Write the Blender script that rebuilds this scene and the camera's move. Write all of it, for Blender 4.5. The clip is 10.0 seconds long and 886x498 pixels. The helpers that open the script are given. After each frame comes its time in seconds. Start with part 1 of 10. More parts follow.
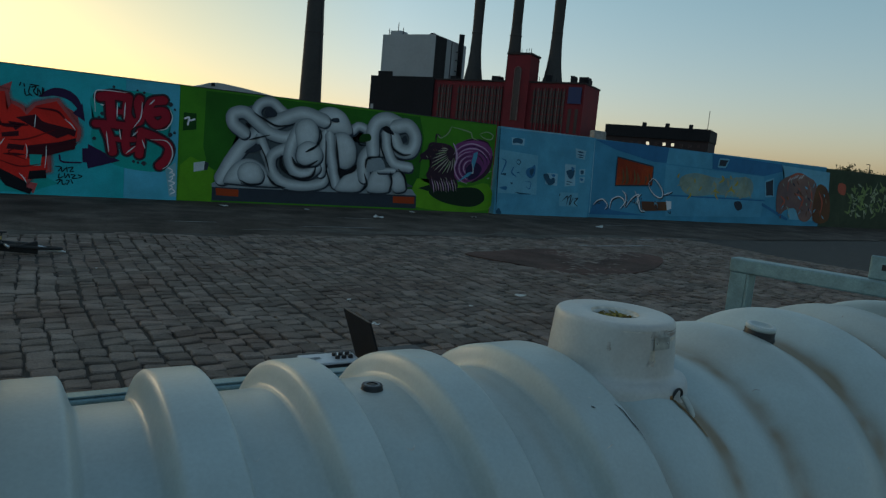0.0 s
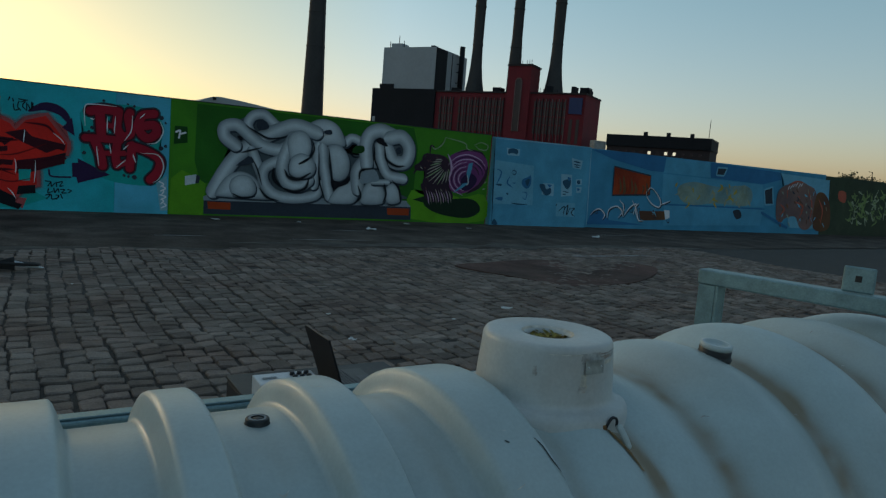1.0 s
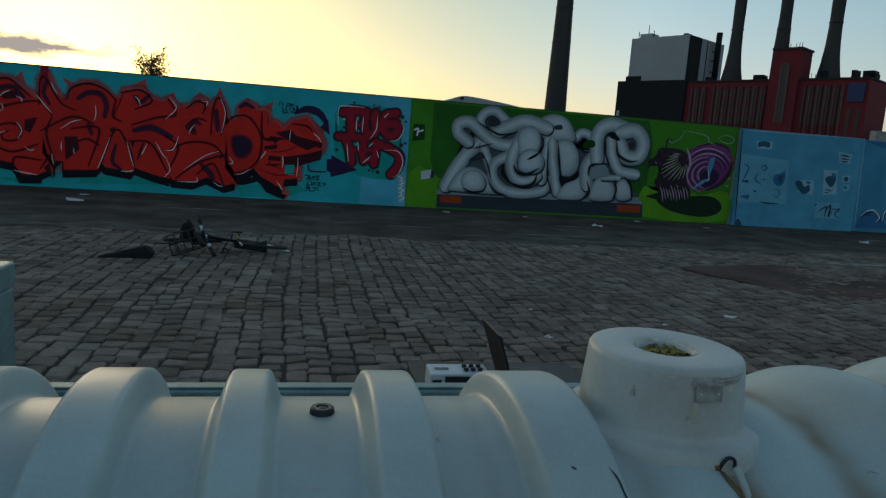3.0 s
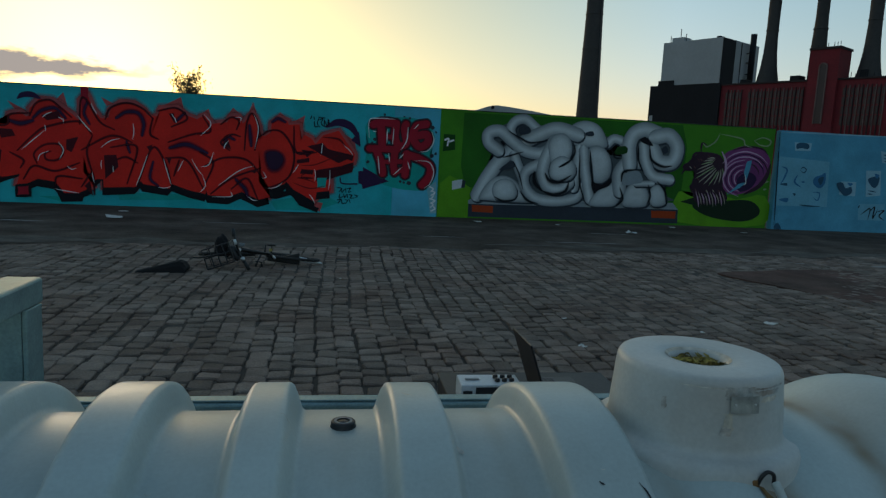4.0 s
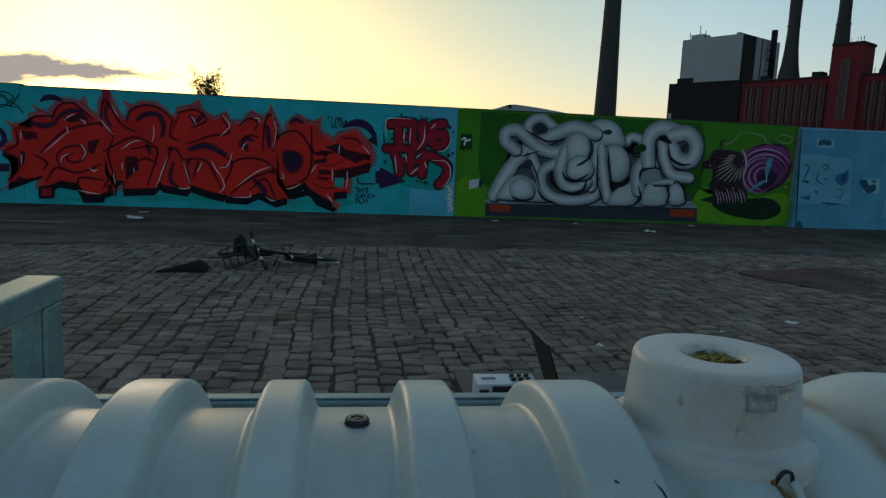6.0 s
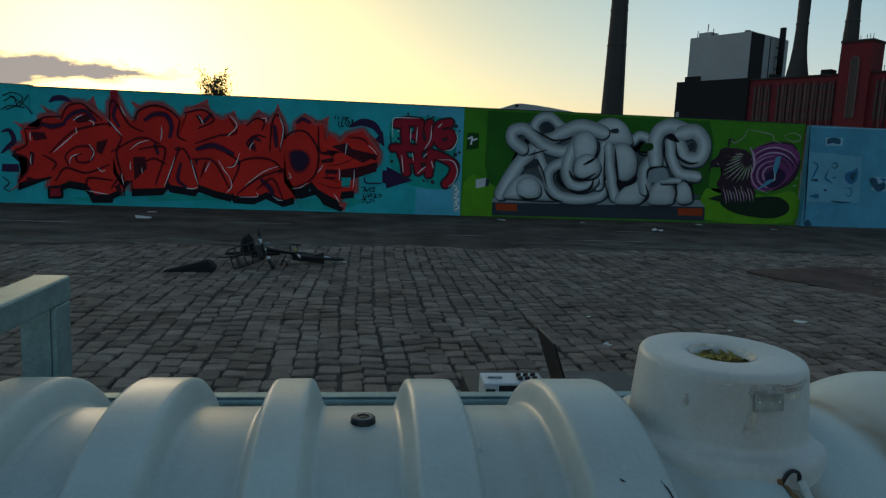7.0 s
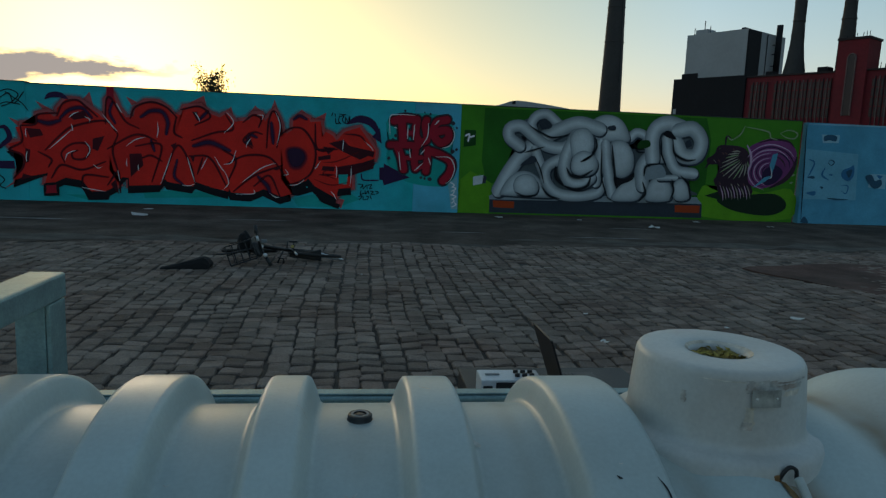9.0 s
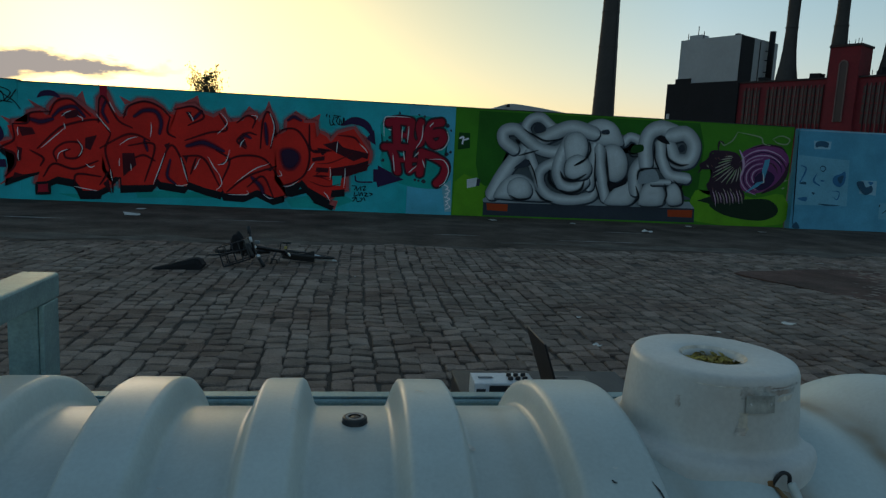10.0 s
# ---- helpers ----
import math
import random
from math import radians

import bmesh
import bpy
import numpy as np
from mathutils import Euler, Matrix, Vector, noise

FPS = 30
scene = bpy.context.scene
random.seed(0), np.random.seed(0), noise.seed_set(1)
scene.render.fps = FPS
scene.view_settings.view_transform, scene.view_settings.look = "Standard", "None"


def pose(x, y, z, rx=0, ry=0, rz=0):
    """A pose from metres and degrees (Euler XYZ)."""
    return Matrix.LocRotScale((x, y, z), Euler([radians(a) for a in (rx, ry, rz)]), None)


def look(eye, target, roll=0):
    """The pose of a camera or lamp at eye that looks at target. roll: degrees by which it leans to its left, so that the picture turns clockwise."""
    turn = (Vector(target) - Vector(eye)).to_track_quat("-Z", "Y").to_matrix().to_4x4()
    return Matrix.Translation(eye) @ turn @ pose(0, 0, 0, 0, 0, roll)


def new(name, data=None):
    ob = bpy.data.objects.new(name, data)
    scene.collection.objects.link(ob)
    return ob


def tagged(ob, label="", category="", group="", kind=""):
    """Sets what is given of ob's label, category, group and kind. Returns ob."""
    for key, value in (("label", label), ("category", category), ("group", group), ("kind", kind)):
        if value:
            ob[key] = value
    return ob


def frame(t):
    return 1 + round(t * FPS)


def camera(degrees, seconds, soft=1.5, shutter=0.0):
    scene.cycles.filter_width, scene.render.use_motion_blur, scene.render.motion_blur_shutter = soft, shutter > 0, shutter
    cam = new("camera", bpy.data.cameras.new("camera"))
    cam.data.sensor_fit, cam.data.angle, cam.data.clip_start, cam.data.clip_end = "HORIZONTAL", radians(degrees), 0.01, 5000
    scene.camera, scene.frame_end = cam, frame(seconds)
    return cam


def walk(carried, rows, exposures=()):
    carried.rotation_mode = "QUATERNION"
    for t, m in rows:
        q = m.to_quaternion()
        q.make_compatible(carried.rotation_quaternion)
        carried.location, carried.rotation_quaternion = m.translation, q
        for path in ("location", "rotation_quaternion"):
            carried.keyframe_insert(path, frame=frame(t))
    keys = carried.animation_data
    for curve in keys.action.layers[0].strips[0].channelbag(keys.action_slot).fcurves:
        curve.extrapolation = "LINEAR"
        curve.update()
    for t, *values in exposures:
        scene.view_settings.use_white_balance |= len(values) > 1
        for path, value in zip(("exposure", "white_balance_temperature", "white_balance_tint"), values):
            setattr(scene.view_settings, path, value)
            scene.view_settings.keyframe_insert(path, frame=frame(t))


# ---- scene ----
def aim(eye, yaw, pitch, roll):
    """A camera pose from a compass turn to the right of +y, a tilt and a roll."""
    a, b = radians(yaw), radians(pitch)
    way = Vector((math.sin(a) * math.cos(b), math.cos(a) * math.cos(b), math.sin(b)))
    return look(eye, Vector(eye) + way, roll)


cam = camera(66.0, 10.0, soft=1.32)
PATH = [
    (0, (-0.616, -0.039, 1.436), 32.23, -7.62, 5.14),
    (0.5, (-0.471, -0.023, 1.436), 32.36, -7.64, 4.60),
    (1, (-0.362, -0.017, 1.441), 31.89, -6.69, 4.58),
    (1.5, (-0.260, -0.021, 1.437), 27.90, -7.18, 3.02),
    (2, (-0.153, -0.033, 1.445), 21.92, -7.68, 1.90),
    (2.5, (-0.073, -0.040, 1.450), 16.51, -8.46, 3.19),
    (3, (-0.043, -0.033, 1.449), 12.00, -8.57, 4.23),
    (4.5, (-0.008, -0.005, 1.442), 8.72, -7.73, 2.50),
    (5, (-0.007, -0.005, 1.441), 8.56, -8.22, 2.51),
    (5.5, (-0.007, -0.007, 1.440), 8.11, -7.98, 2.56),
    (7, (-0.004, -0.012, 1.440), 7.06, -8.08, 2.30),
    (7.5, (-0.005, -0.011, 1.442), 7.28, -8.20, 2.81),
    (8, (-0.005, -0.011, 1.441), 7.23, -8.12, 2.89),
    (8.5, (-0.004, -0.008, 1.439), 7.14, -8.28, 2.58),
    (9, (-0.003, -0.007, 1.438), 7.31, -8.31, 2.33),
    (9.5, (-0.007, -0.006, 1.440), 7.66, -8.28, 2.61),
    (10, (-0.009, -0.007, 1.440), 7.89, -8.09, 2.88),
]
walk(cam, [(t, aim(e, y, p, r)) for t, e, y, p, r in PATH], [(0.0, 0.52, 6350, 6), (10.0, 0.52, 6350, 6)])

# ---- sky, sun, exposure ----
SUN_AZ, SUN_EL = -18.0, 6.5
world = bpy.data.worlds.new("sky")
scene.world = world
world.use_nodes = True
wn, wl = world.node_tree.nodes, world.node_tree.links
sky = wn.new("ShaderNodeTexSky")
sky.sky_type = "NISHITA"
sky.sun_disc = False
sky.sun_elevation = radians(SUN_EL)
sky.sun_rotation = radians(SUN_AZ)
sky.altitude, sky.air_density, sky.dust_density, sky.ozone_density = 0, 1.0, 1.4, 2.2
back = wn["Background"]
back.inputs["Strength"].default_value = 0.15


def wmath(op, a, b=0.0, clamp=False):
    n = wn.new("ShaderNodeMath")
    n.operation, n.use_clamp = op, clamp
    for i, v in enumerate((a, b)):
        if isinstance(v, (int, float)):
            n.inputs[i].default_value = v
        else:
            wl.new(v, n.inputs[i])
    return n.outputs[0]


# a long grey cloud bank low over the wall, where the sun goes down
direct = wn.new("ShaderNodeTexCoord")
axes = wn.new("ShaderNodeSeparateXYZ")
wl.new(direct.outputs["Generated"], axes.inputs[0])
az = wmath("MULTIPLY", wmath("ARCTAN2", axes.outputs[0], axes.outputs[1]), 57.2958)
el = wmath("MULTIPLY", wmath("ARCSINE", axes.outputs[2]), 57.2958)
stretch = wn.new("ShaderNodeMapping")
stretch.inputs["Scale"].default_value = (16, 16, 44)
wl.new(direct.outputs["Generated"], stretch.inputs[0])
puff = wn.new("ShaderNodeTexNoise")
puff.inputs["Scale"].default_value, puff.inputs["Detail"].default_value, puff.inputs["Roughness"].default_value = 1.0, 7, 0.6
wl.new(stretch.outputs[0], puff.inputs["Vector"])
wob = wmath("MULTIPLY", wmath("SUBTRACT", puff.outputs["Fac"], 0.5), 2.6)
elw = wmath("ADD", el, wob)
past = wmath("ADD", az, 12.6)
top = wmath("SUBTRACT", 5.2, wmath("MULTIPLY", past, 0.05))
low = wmath("ADD", 4.9, wmath("MULTIPLY", past, 0.125))
m1 = wmath("MULTIPLY", wmath("SUBTRACT", top, elw), 2.2, True)
m2 = wmath("MULTIPLY", wmath("SUBTRACT", elw, low), 1.7, True)
m3 = wmath("MULTIPLY", wmath("SUBTRACT", -11.8, az), 0.9, True)
m4 = wmath("MULTIPLY", wmath("ADD", az, 70), 0.1, True)
cover = wmath("MULTIPLY", wmath("MULTIPLY", m1, m2), wmath("MULTIPLY", m3, m4))
cover = wmath("MULTIPLY", cover, 0.985)
clouds = wn.new("ShaderNodeMix")
clouds.data_type = "RGBA"
wl.new(cover, clouds.inputs["Factor"])
soften = wn.new("ShaderNodeGamma")
soften.inputs[1].default_value = 0.74
wl.new(sky.outputs[0], soften.inputs[0])
# the haze round the low sun is yellow
toward = wn.new("ShaderNodeVectorMath")
toward.operation = "DOT_PRODUCT"
wl.new(direct.outputs["Generated"], toward.inputs[0])
toward.inputs[1].default_value = (math.sin(radians(SUN_AZ)), math.cos(radians(SUN_AZ)), 0.12)
near_sun = wmath("MULTIPLY", wmath("SUBTRACT", toward.outputs["Value"], 0.72), 3.6, True)
warm = wn.new("ShaderNodeMix")
warm.data_type, warm.blend_type = "RGBA", "MULTIPLY"
wl.new(near_sun, warm.inputs["Factor"])
wl.new(soften.outputs[0], warm.inputs["A"])
warm.inputs["B"].default_value = (1.0, 0.89, 0.59, 1)
# paler sky away from the sun, rosy along the horizon
away = wmath("SUBTRACT", 1.0, near_sun)
pale = wn.new("ShaderNodeMix")
pale.data_type, pale.blend_type = "RGBA", "MULTIPLY"
side_sky = wmath("MULTIPLY", wmath("MULTIPLY", wmath("ADD", toward.outputs["Value"], 0.30), 2.2, True), away)
wl.new(side_sky, pale.inputs["Factor"])
wl.new(warm.outputs["Result"], pale.inputs["A"])
pale.inputs["B"].default_value = (1.25, 1.34, 1.27, 1)
low_haze = wmath("MULTIPLY", wmath("SUBTRACT", 1.0, wmath("DIVIDE", wmath("ABSOLUTE", el), 15.0), True), side_sky)
rosy = wn.new("ShaderNodeMix")
rosy.data_type, rosy.blend_type = "RGBA", "MULTIPLY"
wl.new(low_haze, rosy.inputs["Factor"])
wl.new(pale.outputs["Result"], rosy.inputs["A"])
rosy.inputs["B"].default_value = (1.26, 1.0, 1.08, 1)
wl.new(rosy.outputs["Result"], clouds.inputs["A"])
clouds.inputs["B"].default_value = (1.75, 1.55, 1.5, 1)
wl.new(clouds.outputs["Result"], back.inputs["Color"])
sun = new("sun", bpy.data.lights.new("sun", "SUN"))
sun.data.energy, sun.data.angle, sun.data.color = 0.18, radians(10), (1.0, 0.8, 0.6)
_s = Vector((math.sin(radians(SUN_AZ)) * math.cos(radians(SUN_EL)), math.cos(radians(SUN_AZ)) * math.cos(radians(SUN_EL)), math.sin(radians(SUN_EL))))
sun.matrix_world = look(_s * 50, (0, 0, 0))


# ---- materials ----
def mat(name, color, rough=0.7, metal=0.0, vary=0.25, scale=3.0, fine=60.0, bump=0.15, dist=0.01, tint=None, island=0.0, obj=0.0, coat=0.0, spec=0.5):
    """A node material: base colour broken up at two scales, roughness variation and fine relief."""
    m = bpy.data.materials.new(name)
    m.use_nodes = True
    n, l = m.node_tree.nodes, m.node_tree.links
    p = n["Principled BSDF"]
    co = n.new("ShaderNodeTexCoord")
    big = n.new("ShaderNodeTexNoise")
    big.inputs["Scale"].default_value, big.inputs["Detail"].default_value, big.inputs["Roughness"].default_value = scale, 6, 0.65
    small = n.new("ShaderNodeTexNoise")
    small.inputs["Scale"].default_value, small.inputs["Detail"].default_value = fine, 4
    geo = n.new("ShaderNodeNewGeometry")
    l.new(geo.outputs["Position"], big.inputs["Vector"])
    l.new(geo.outputs["Position"], small.inputs["Vector"])
    ramp = n.new("ShaderNodeMapRange")
    ramp.inputs["From Min"].default_value, ramp.inputs["From Max"].default_value = 0.3, 0.7
    ramp.inputs["To Min"].default_value, ramp.inputs["To Max"].default_value = 1 - vary, 1 + vary
    l.new(big.outputs["Fac"], ramp.inputs["Value"])
    ramp2 = n.new("ShaderNodeMapRange")
    ramp2.inputs["From Min"].default_value, ramp2.inputs["From Max"].default_value = 0.3, 0.7
    ramp2.inputs["To Min"].default_value, ramp2.inputs["To Max"].default_value = 1 - vary * 0.5, 1 + vary * 0.5
    l.new(small.outputs["Fac"], ramp2.inputs["Value"])
    mul = n.new("ShaderNodeMath")
    mul.operation = "MULTIPLY"
    l.new(ramp.outputs[0], mul.inputs[0])
    l.new(ramp2.outputs[0], mul.inputs[1])
    last = mul.outputs[0]
    for amount, node, out in ((island, geo, "Random Per Island"), (obj, None, "Random")):
        if amount:
            src = node or n.new("ShaderNodeObjectInfo")
            r = n.new("ShaderNodeMapRange")
            r.inputs["To Min"].default_value, r.inputs["To Max"].default_value = 1 - amount, 1 + amount
            l.new(src.outputs[out], r.inputs["Value"])
            q = n.new("ShaderNodeMath")
            q.operation = "MULTIPLY"
            l.new(last, q.inputs[0])
            l.new(r.outputs[0], q.inputs[1])
            last = q.outputs[0]
    base = n.new("ShaderNodeMix")
    base.data_type = "RGBA"
    base.inputs["A"].default_value = (*color, 1)
    base.inputs["B"].default_value = (*(tint or color), 1)
    fac = n.new("ShaderNodeMapRange")
    fac.inputs["From Min"].default_value, fac.inputs["From Max"].default_value = 0.42, 0.66
    big2 = n.new("ShaderNodeTexNoise")
    big2.inputs["Scale"].default_value, big2.inputs["Detail"].default_value = scale * 0.45, 5
    l.new(geo.outputs["Position"], big2.inputs["Vector"])
    l.new(big2.outputs["Fac"], fac.inputs["Value"])
    l.new(fac.outputs[0], base.inputs["Factor"])
    sc = n.new("ShaderNodeVectorMath")
    sc.operation = "SCALE"
    l.new(base.outputs["Result"], sc.inputs[0])
    l.new(last, sc.inputs["Scale"])
    l.new(sc.outputs[0], p.inputs["Base Color"])
    rr = n.new("ShaderNodeMapRange")
    rr.inputs["To Min"].default_value, rr.inputs["To Max"].default_value = max(0.03, rough - 0.12), min(1, rough + 0.12)
    l.new(big.outputs["Fac"], rr.inputs["Value"])
    l.new(rr.outputs[0], p.inputs["Roughness"])
    p.inputs["Metallic"].default_value = metal
    p.inputs["Specular IOR Level"].default_value = spec
    p.inputs["Coat Weight"].default_value = coat
    if bump:
        b = n.new("ShaderNodeBump")
        b.inputs["Strength"].default_value, b.inputs["Distance"].default_value = bump, dist
        l.new(small.outputs["Fac"], b.inputs["Height"])
        l.new(b.outputs[0], p.inputs["Normal"])
    return m


def paint(name, color, tint=None, vary=0.16, rough=0.8):
    """Spray paint on rough concrete."""
    return mat(name, color, rough, vary=vary, scale=1.3, fine=45, bump=0.25, dist=0.006, tint=tint, spec=0.2)


M_TANK = mat("weathered_white_polyethylene", (0.455, 0.515, 0.495), 0.42, vary=0.07, scale=2.2, fine=130, bump=0.05, dist=0.002, tint=(0.50, 0.515, 0.48))
M_STONE = mat("granite_setts", (0.208, 0.168, 0.138), 0.8, vary=0.34, scale=2.6, fine=75, bump=0.8, dist=0.010, tint=(0.176, 0.127, 0.101), island=0.30, obj=0.26, spec=0.12)
M_JOINT = mat("sandy_dirt", (0.050, 0.042, 0.034), 0.95, vary=0.35, scale=4, fine=140, bump=0.5)
M_ASPHALT = mat("worn_asphalt", (0.073, 0.057, 0.045), 0.9, vary=0.55, scale=1.4, fine=26, bump=0.6, dist=0.015, tint=(0.112, 0.090, 0.072), spec=0.10)
M_PATCH = mat("dark_asphalt_patch", (0.118, 0.070, 0.056), 0.9, vary=0.45, scale=1.6, fine=50, bump=0.7, tint=(0.092, 0.062, 0.050), spec=0.1)
M_GALV = mat("galvanised_steel", (0.22, 0.32, 0.33), 0.5, metal=0.55, vary=0.22, scale=14, fine=160, bump=0.05)
M_CONC = mat("raw_concrete", (0.30, 0.29, 0.27), 0.85, vary=0.3, scale=2, fine=60, bump=0.4)
M_TEAL = paint("teal_paint", (0.030, 0.41, 0.44), (0.05, 0.46, 0.55), 0.2)
M_SKYB = paint("light_blue_paint", (0.10, 0.44, 0.60), (0.08, 0.40, 0.52))
M_GREEN = paint("green_paint", (0.055, 0.21, 0.016), (0.075, 0.27, 0.016))
M_LIME = paint("lime_paint", (0.125, 0.34, 0.015), (0.10, 0.29, 0.015))
M_DGREEN = paint("dark_green_paint", (0.025, 0.12, 0.012), (0.03, 0.15, 0.015))
M_DOLIVE = paint("dark_olive_ground_paint", (0.042, 0.058, 0.034), (0.06, 0.07, 0.045), 0.3)
M_BLUE = paint("pale_blue_paint", (0.10, 0.34, 0.49), (0.085, 0.30, 0.45))
M_BLUE2 = paint("mid_blue_paint", (0.04, 0.17, 0.34), (0.035, 0.15, 0.30))
M_BLUE3 = paint("blue_paint", (0.07, 0.28, 0.44), (0.06, 0.25, 0.38))
M_RED = paint("red_paint", (0.68, 0.026, 0.018), (0.60, 0.022, 0.018))
M_CRIM = paint("crimson_paint", (0.36, 0.014, 0.03), (0.30, 0.012, 0.03))
M_PINK = paint("coral_halo_paint", (0.45, 0.085, 0.085), (0.34, 0.10, 0.11))
M_BLACK = paint("black_paint", (0.010, 0.010, 0.014))
M_PURP = paint("dark_purple_paint", (0.035, 0.016, 0.06))
M_WHITE = paint("white_paint", (0.72, 0.74, 0.76))
M_ORANGE = paint("orange_paint", (0.42, 0.065, 0.012), (0.24, 0.03, 0.012), 0.35)
M_SLATE = paint("slate_paint", (0.05, 0.065, 0.085))
M_DARK = mat("black_plastic", (0.012, 0.012, 0.014), 0.45, vary=0.2, bump=0.03)
M_BRICK = mat("red_brick_far", (0.17, 0.014, 0.020), 0.85, vary=0.22, scale=0.12, fine=1.2, bump=0)
M_DBRICK = mat("dark_brick_far", (0.035, 0.022, 0.022), 0.85, vary=0.2, scale=0.12, fine=1.2, bump=0)
M_CLAD = mat("dark_cladding", (0.016, 0.016, 0.019), 0.75, vary=0.2, scale=0.1, fine=1, bump=0, spec=0.2)
M_GREY = mat("light_grey_cladding", (0.36, 0.375, 0.385), 0.6, vary=0.08, scale=0.06, fine=0.8, bump=0)
M_CHIM = mat("chimney_concrete", (0.05, 0.047, 0.045), 0.85, vary=0.2, scale=0.1, fine=1, bump=0)


# ---- building helpers ----
def thing(name, label, category, at=(0, 0, 0), kind="", group=""):
    ob = new(name)
    ob.empty_display_size = 0.1
    ob.location = at
    return tagged(ob, label, category, group, kind)


def mesh(name, bm, material, smooth=False):
    me = bpy.data.meshes.new(name)
    bm.normal_update()
    bm.to_mesh(me)
    bm.free()
    me.materials.append(material)
    if smooth:
        for f in me.polygons:
            f.use_smooth = True
    return me


def part(name, bm, material, parent=None, label="", smooth=False):
    """One mesh object, in world metres, under a thing or a part."""
    ob = new(name, mesh(name, bm, material, smooth))
    if parent is not None:
        ob.parent = parent
        up, off = parent, Vector()
        while up is not None:
            off += up.location
            up = up.parent
        ob.location = -off
    return tagged(ob, label)


def box(bm, x0, x1, y0, y1, z0, z1, bevel=0.0, turn=None):
    vs = [bm.verts.new((x, y, z)) for x in (x0, x1) for y in (y0, y1) for z in (z0, z1)]
    fs = [bm.faces.new([vs[i] for i in q]) for q in ((0, 1, 3, 2), (4, 6, 7, 5), (0, 4, 5, 1), (2, 3, 7, 6), (0, 2, 6, 4), (1, 5, 7, 3))]
    if bevel:
        es = list({e for f in fs for e in f.edges})
        out = bmesh.ops.bevel(bm, geom=es, offset=bevel, segments=2, affect="EDGES", profile=0.5)
        vs = list({v for f in out["faces"] for v in f.verts} | {v for v in vs if v.is_valid})
    if turn is not None:
        bmesh.ops.transform(bm, matrix=turn, verts=[v for v in vs if v.is_valid])
    return vs


def slab(x0, x1, y0, y1, z0, z1, bevel=0.0):
    bm = bmesh.new()
    box(bm, x0, x1, y0, y1, z0, z1, bevel)
    return bm


def tube(bm, pts, radius, seg=8, ends=True):
    """A round bar along a run of points; radius may be one number or one per point."""
    pts = [Vector(p) for p in pts]
    rs = radius if isinstance(radius, (list, tuple)) else [radius] * len(pts)
    rings, up = [], None
    for i, p in enumerate(pts):
        d = (pts[min(i + 1, len(pts) - 1)] - pts[max(i - 1, 0)]).normalized()
        if up is None:
            up = d.orthogonal().normalized()
        up = (up - d * up.dot(d)).normalized()
        side = d.cross(up)
        rings.append([bm.verts.new(p + (up * math.cos(2 * math.pi * k / seg) + side * math.sin(2 * math.pi * k / seg)) * rs[i]) for k in range(seg)])
    for a, b in zip(rings, rings[1:]):
        for k in range(seg):
            bm.faces.new((a[k], a[(k + 1) % seg], b[(k + 1) % seg], b[k]))
    if ends:
        bm.faces.new(rings[0][::-1])
        bm.faces.new(rings[-1])


def curve(pts, n=8, closed=False):
    """Catmull-Rom points through a few control points of any dimension."""
    p = [np.array(q, float) for q in pts]
    if len(p) < 3 and not closed:
        return [tuple(p[0] + (p[1] - p[0]) * i / n) for i in range(n + 1)]
    ext = [p[-1]] + p + [p[0], p[1]] if closed else [2 * p[0] - p[1]] + p + [2 * p[-1] - p[-2]]
    out = []
    for a, b, c, d in zip(ext, ext[1:], ext[2:], ext[3:]):
        for i in range(n):
            t = i / n
            out.append(tuple(0.5 * (2 * b + (c - a) * t + (2 * a - 5 * b + 4 * c - d) * t * t + (3 * b - a - 3 * c + d) * t ** 3)))
    if not closed:
        out.append(tuple(p[-1]))
    return out


def lathe(bm, profile, centre, seg=48, axis="z"):
    """A turned body from (radius, height) pairs round a vertical line through centre."""
    rings = []
    for r, h in profile:
        ring = []
        for k in range(seg):
            a = 2 * math.pi * k / seg
            ring.append(bm.verts.new((centre[0] + r * math.cos(a), centre[1] + r * math.sin(a), centre[2] + h)))
        rings.append(ring)
    for a, b in zip(rings, rings[1:]):
        for k in range(seg):
            bm.faces.new((a[k], a[(k + 1) % seg], b[(k + 1) % seg], b[k]))
    return rings
# ---- ground ----
WALL_Y = 15.62
bm = bmesh.new()
box(bm, -900, 1500, -900, 2000, -0.3, -0.022)
tagged(part("ground", bm, M_JOINT), "dark sandy ground under the paving", "ground", kind="structure")
bm = bmesh.new()
rng = random.Random(3)
xs = np.arange(-14, 40.1, 0.25)
front = [9.9 + 0.11 * x * 0.6 + 0.18 * noise.noise(Vector((x * 0.8, 0, 0))) for x in xs]
lo = [bm.verts.new((x, y, -0.004)) for x, y in zip(xs, front)]
hi = [bm.verts.new((x, 60, -0.004)) for x in xs]
for i in range(len(xs) - 1):
    bm.faces.new((lo[i], lo[i + 1], hi[i + 1], hi[i]))
tagged(part("road", bm, M_ASPHALT), "worn grey asphalt strip along the painted wall", "road", kind="structure")

# ---- painted wall ----
H = 2.46


def wall_slab(name, x0, x1, y, h, material, label, thick=0.2):
    ob = part(name, slab(x0, x1, y, y + thick, -0.02, h, 0.012), material)
    return tagged(ob, label, "wall", kind="structure")


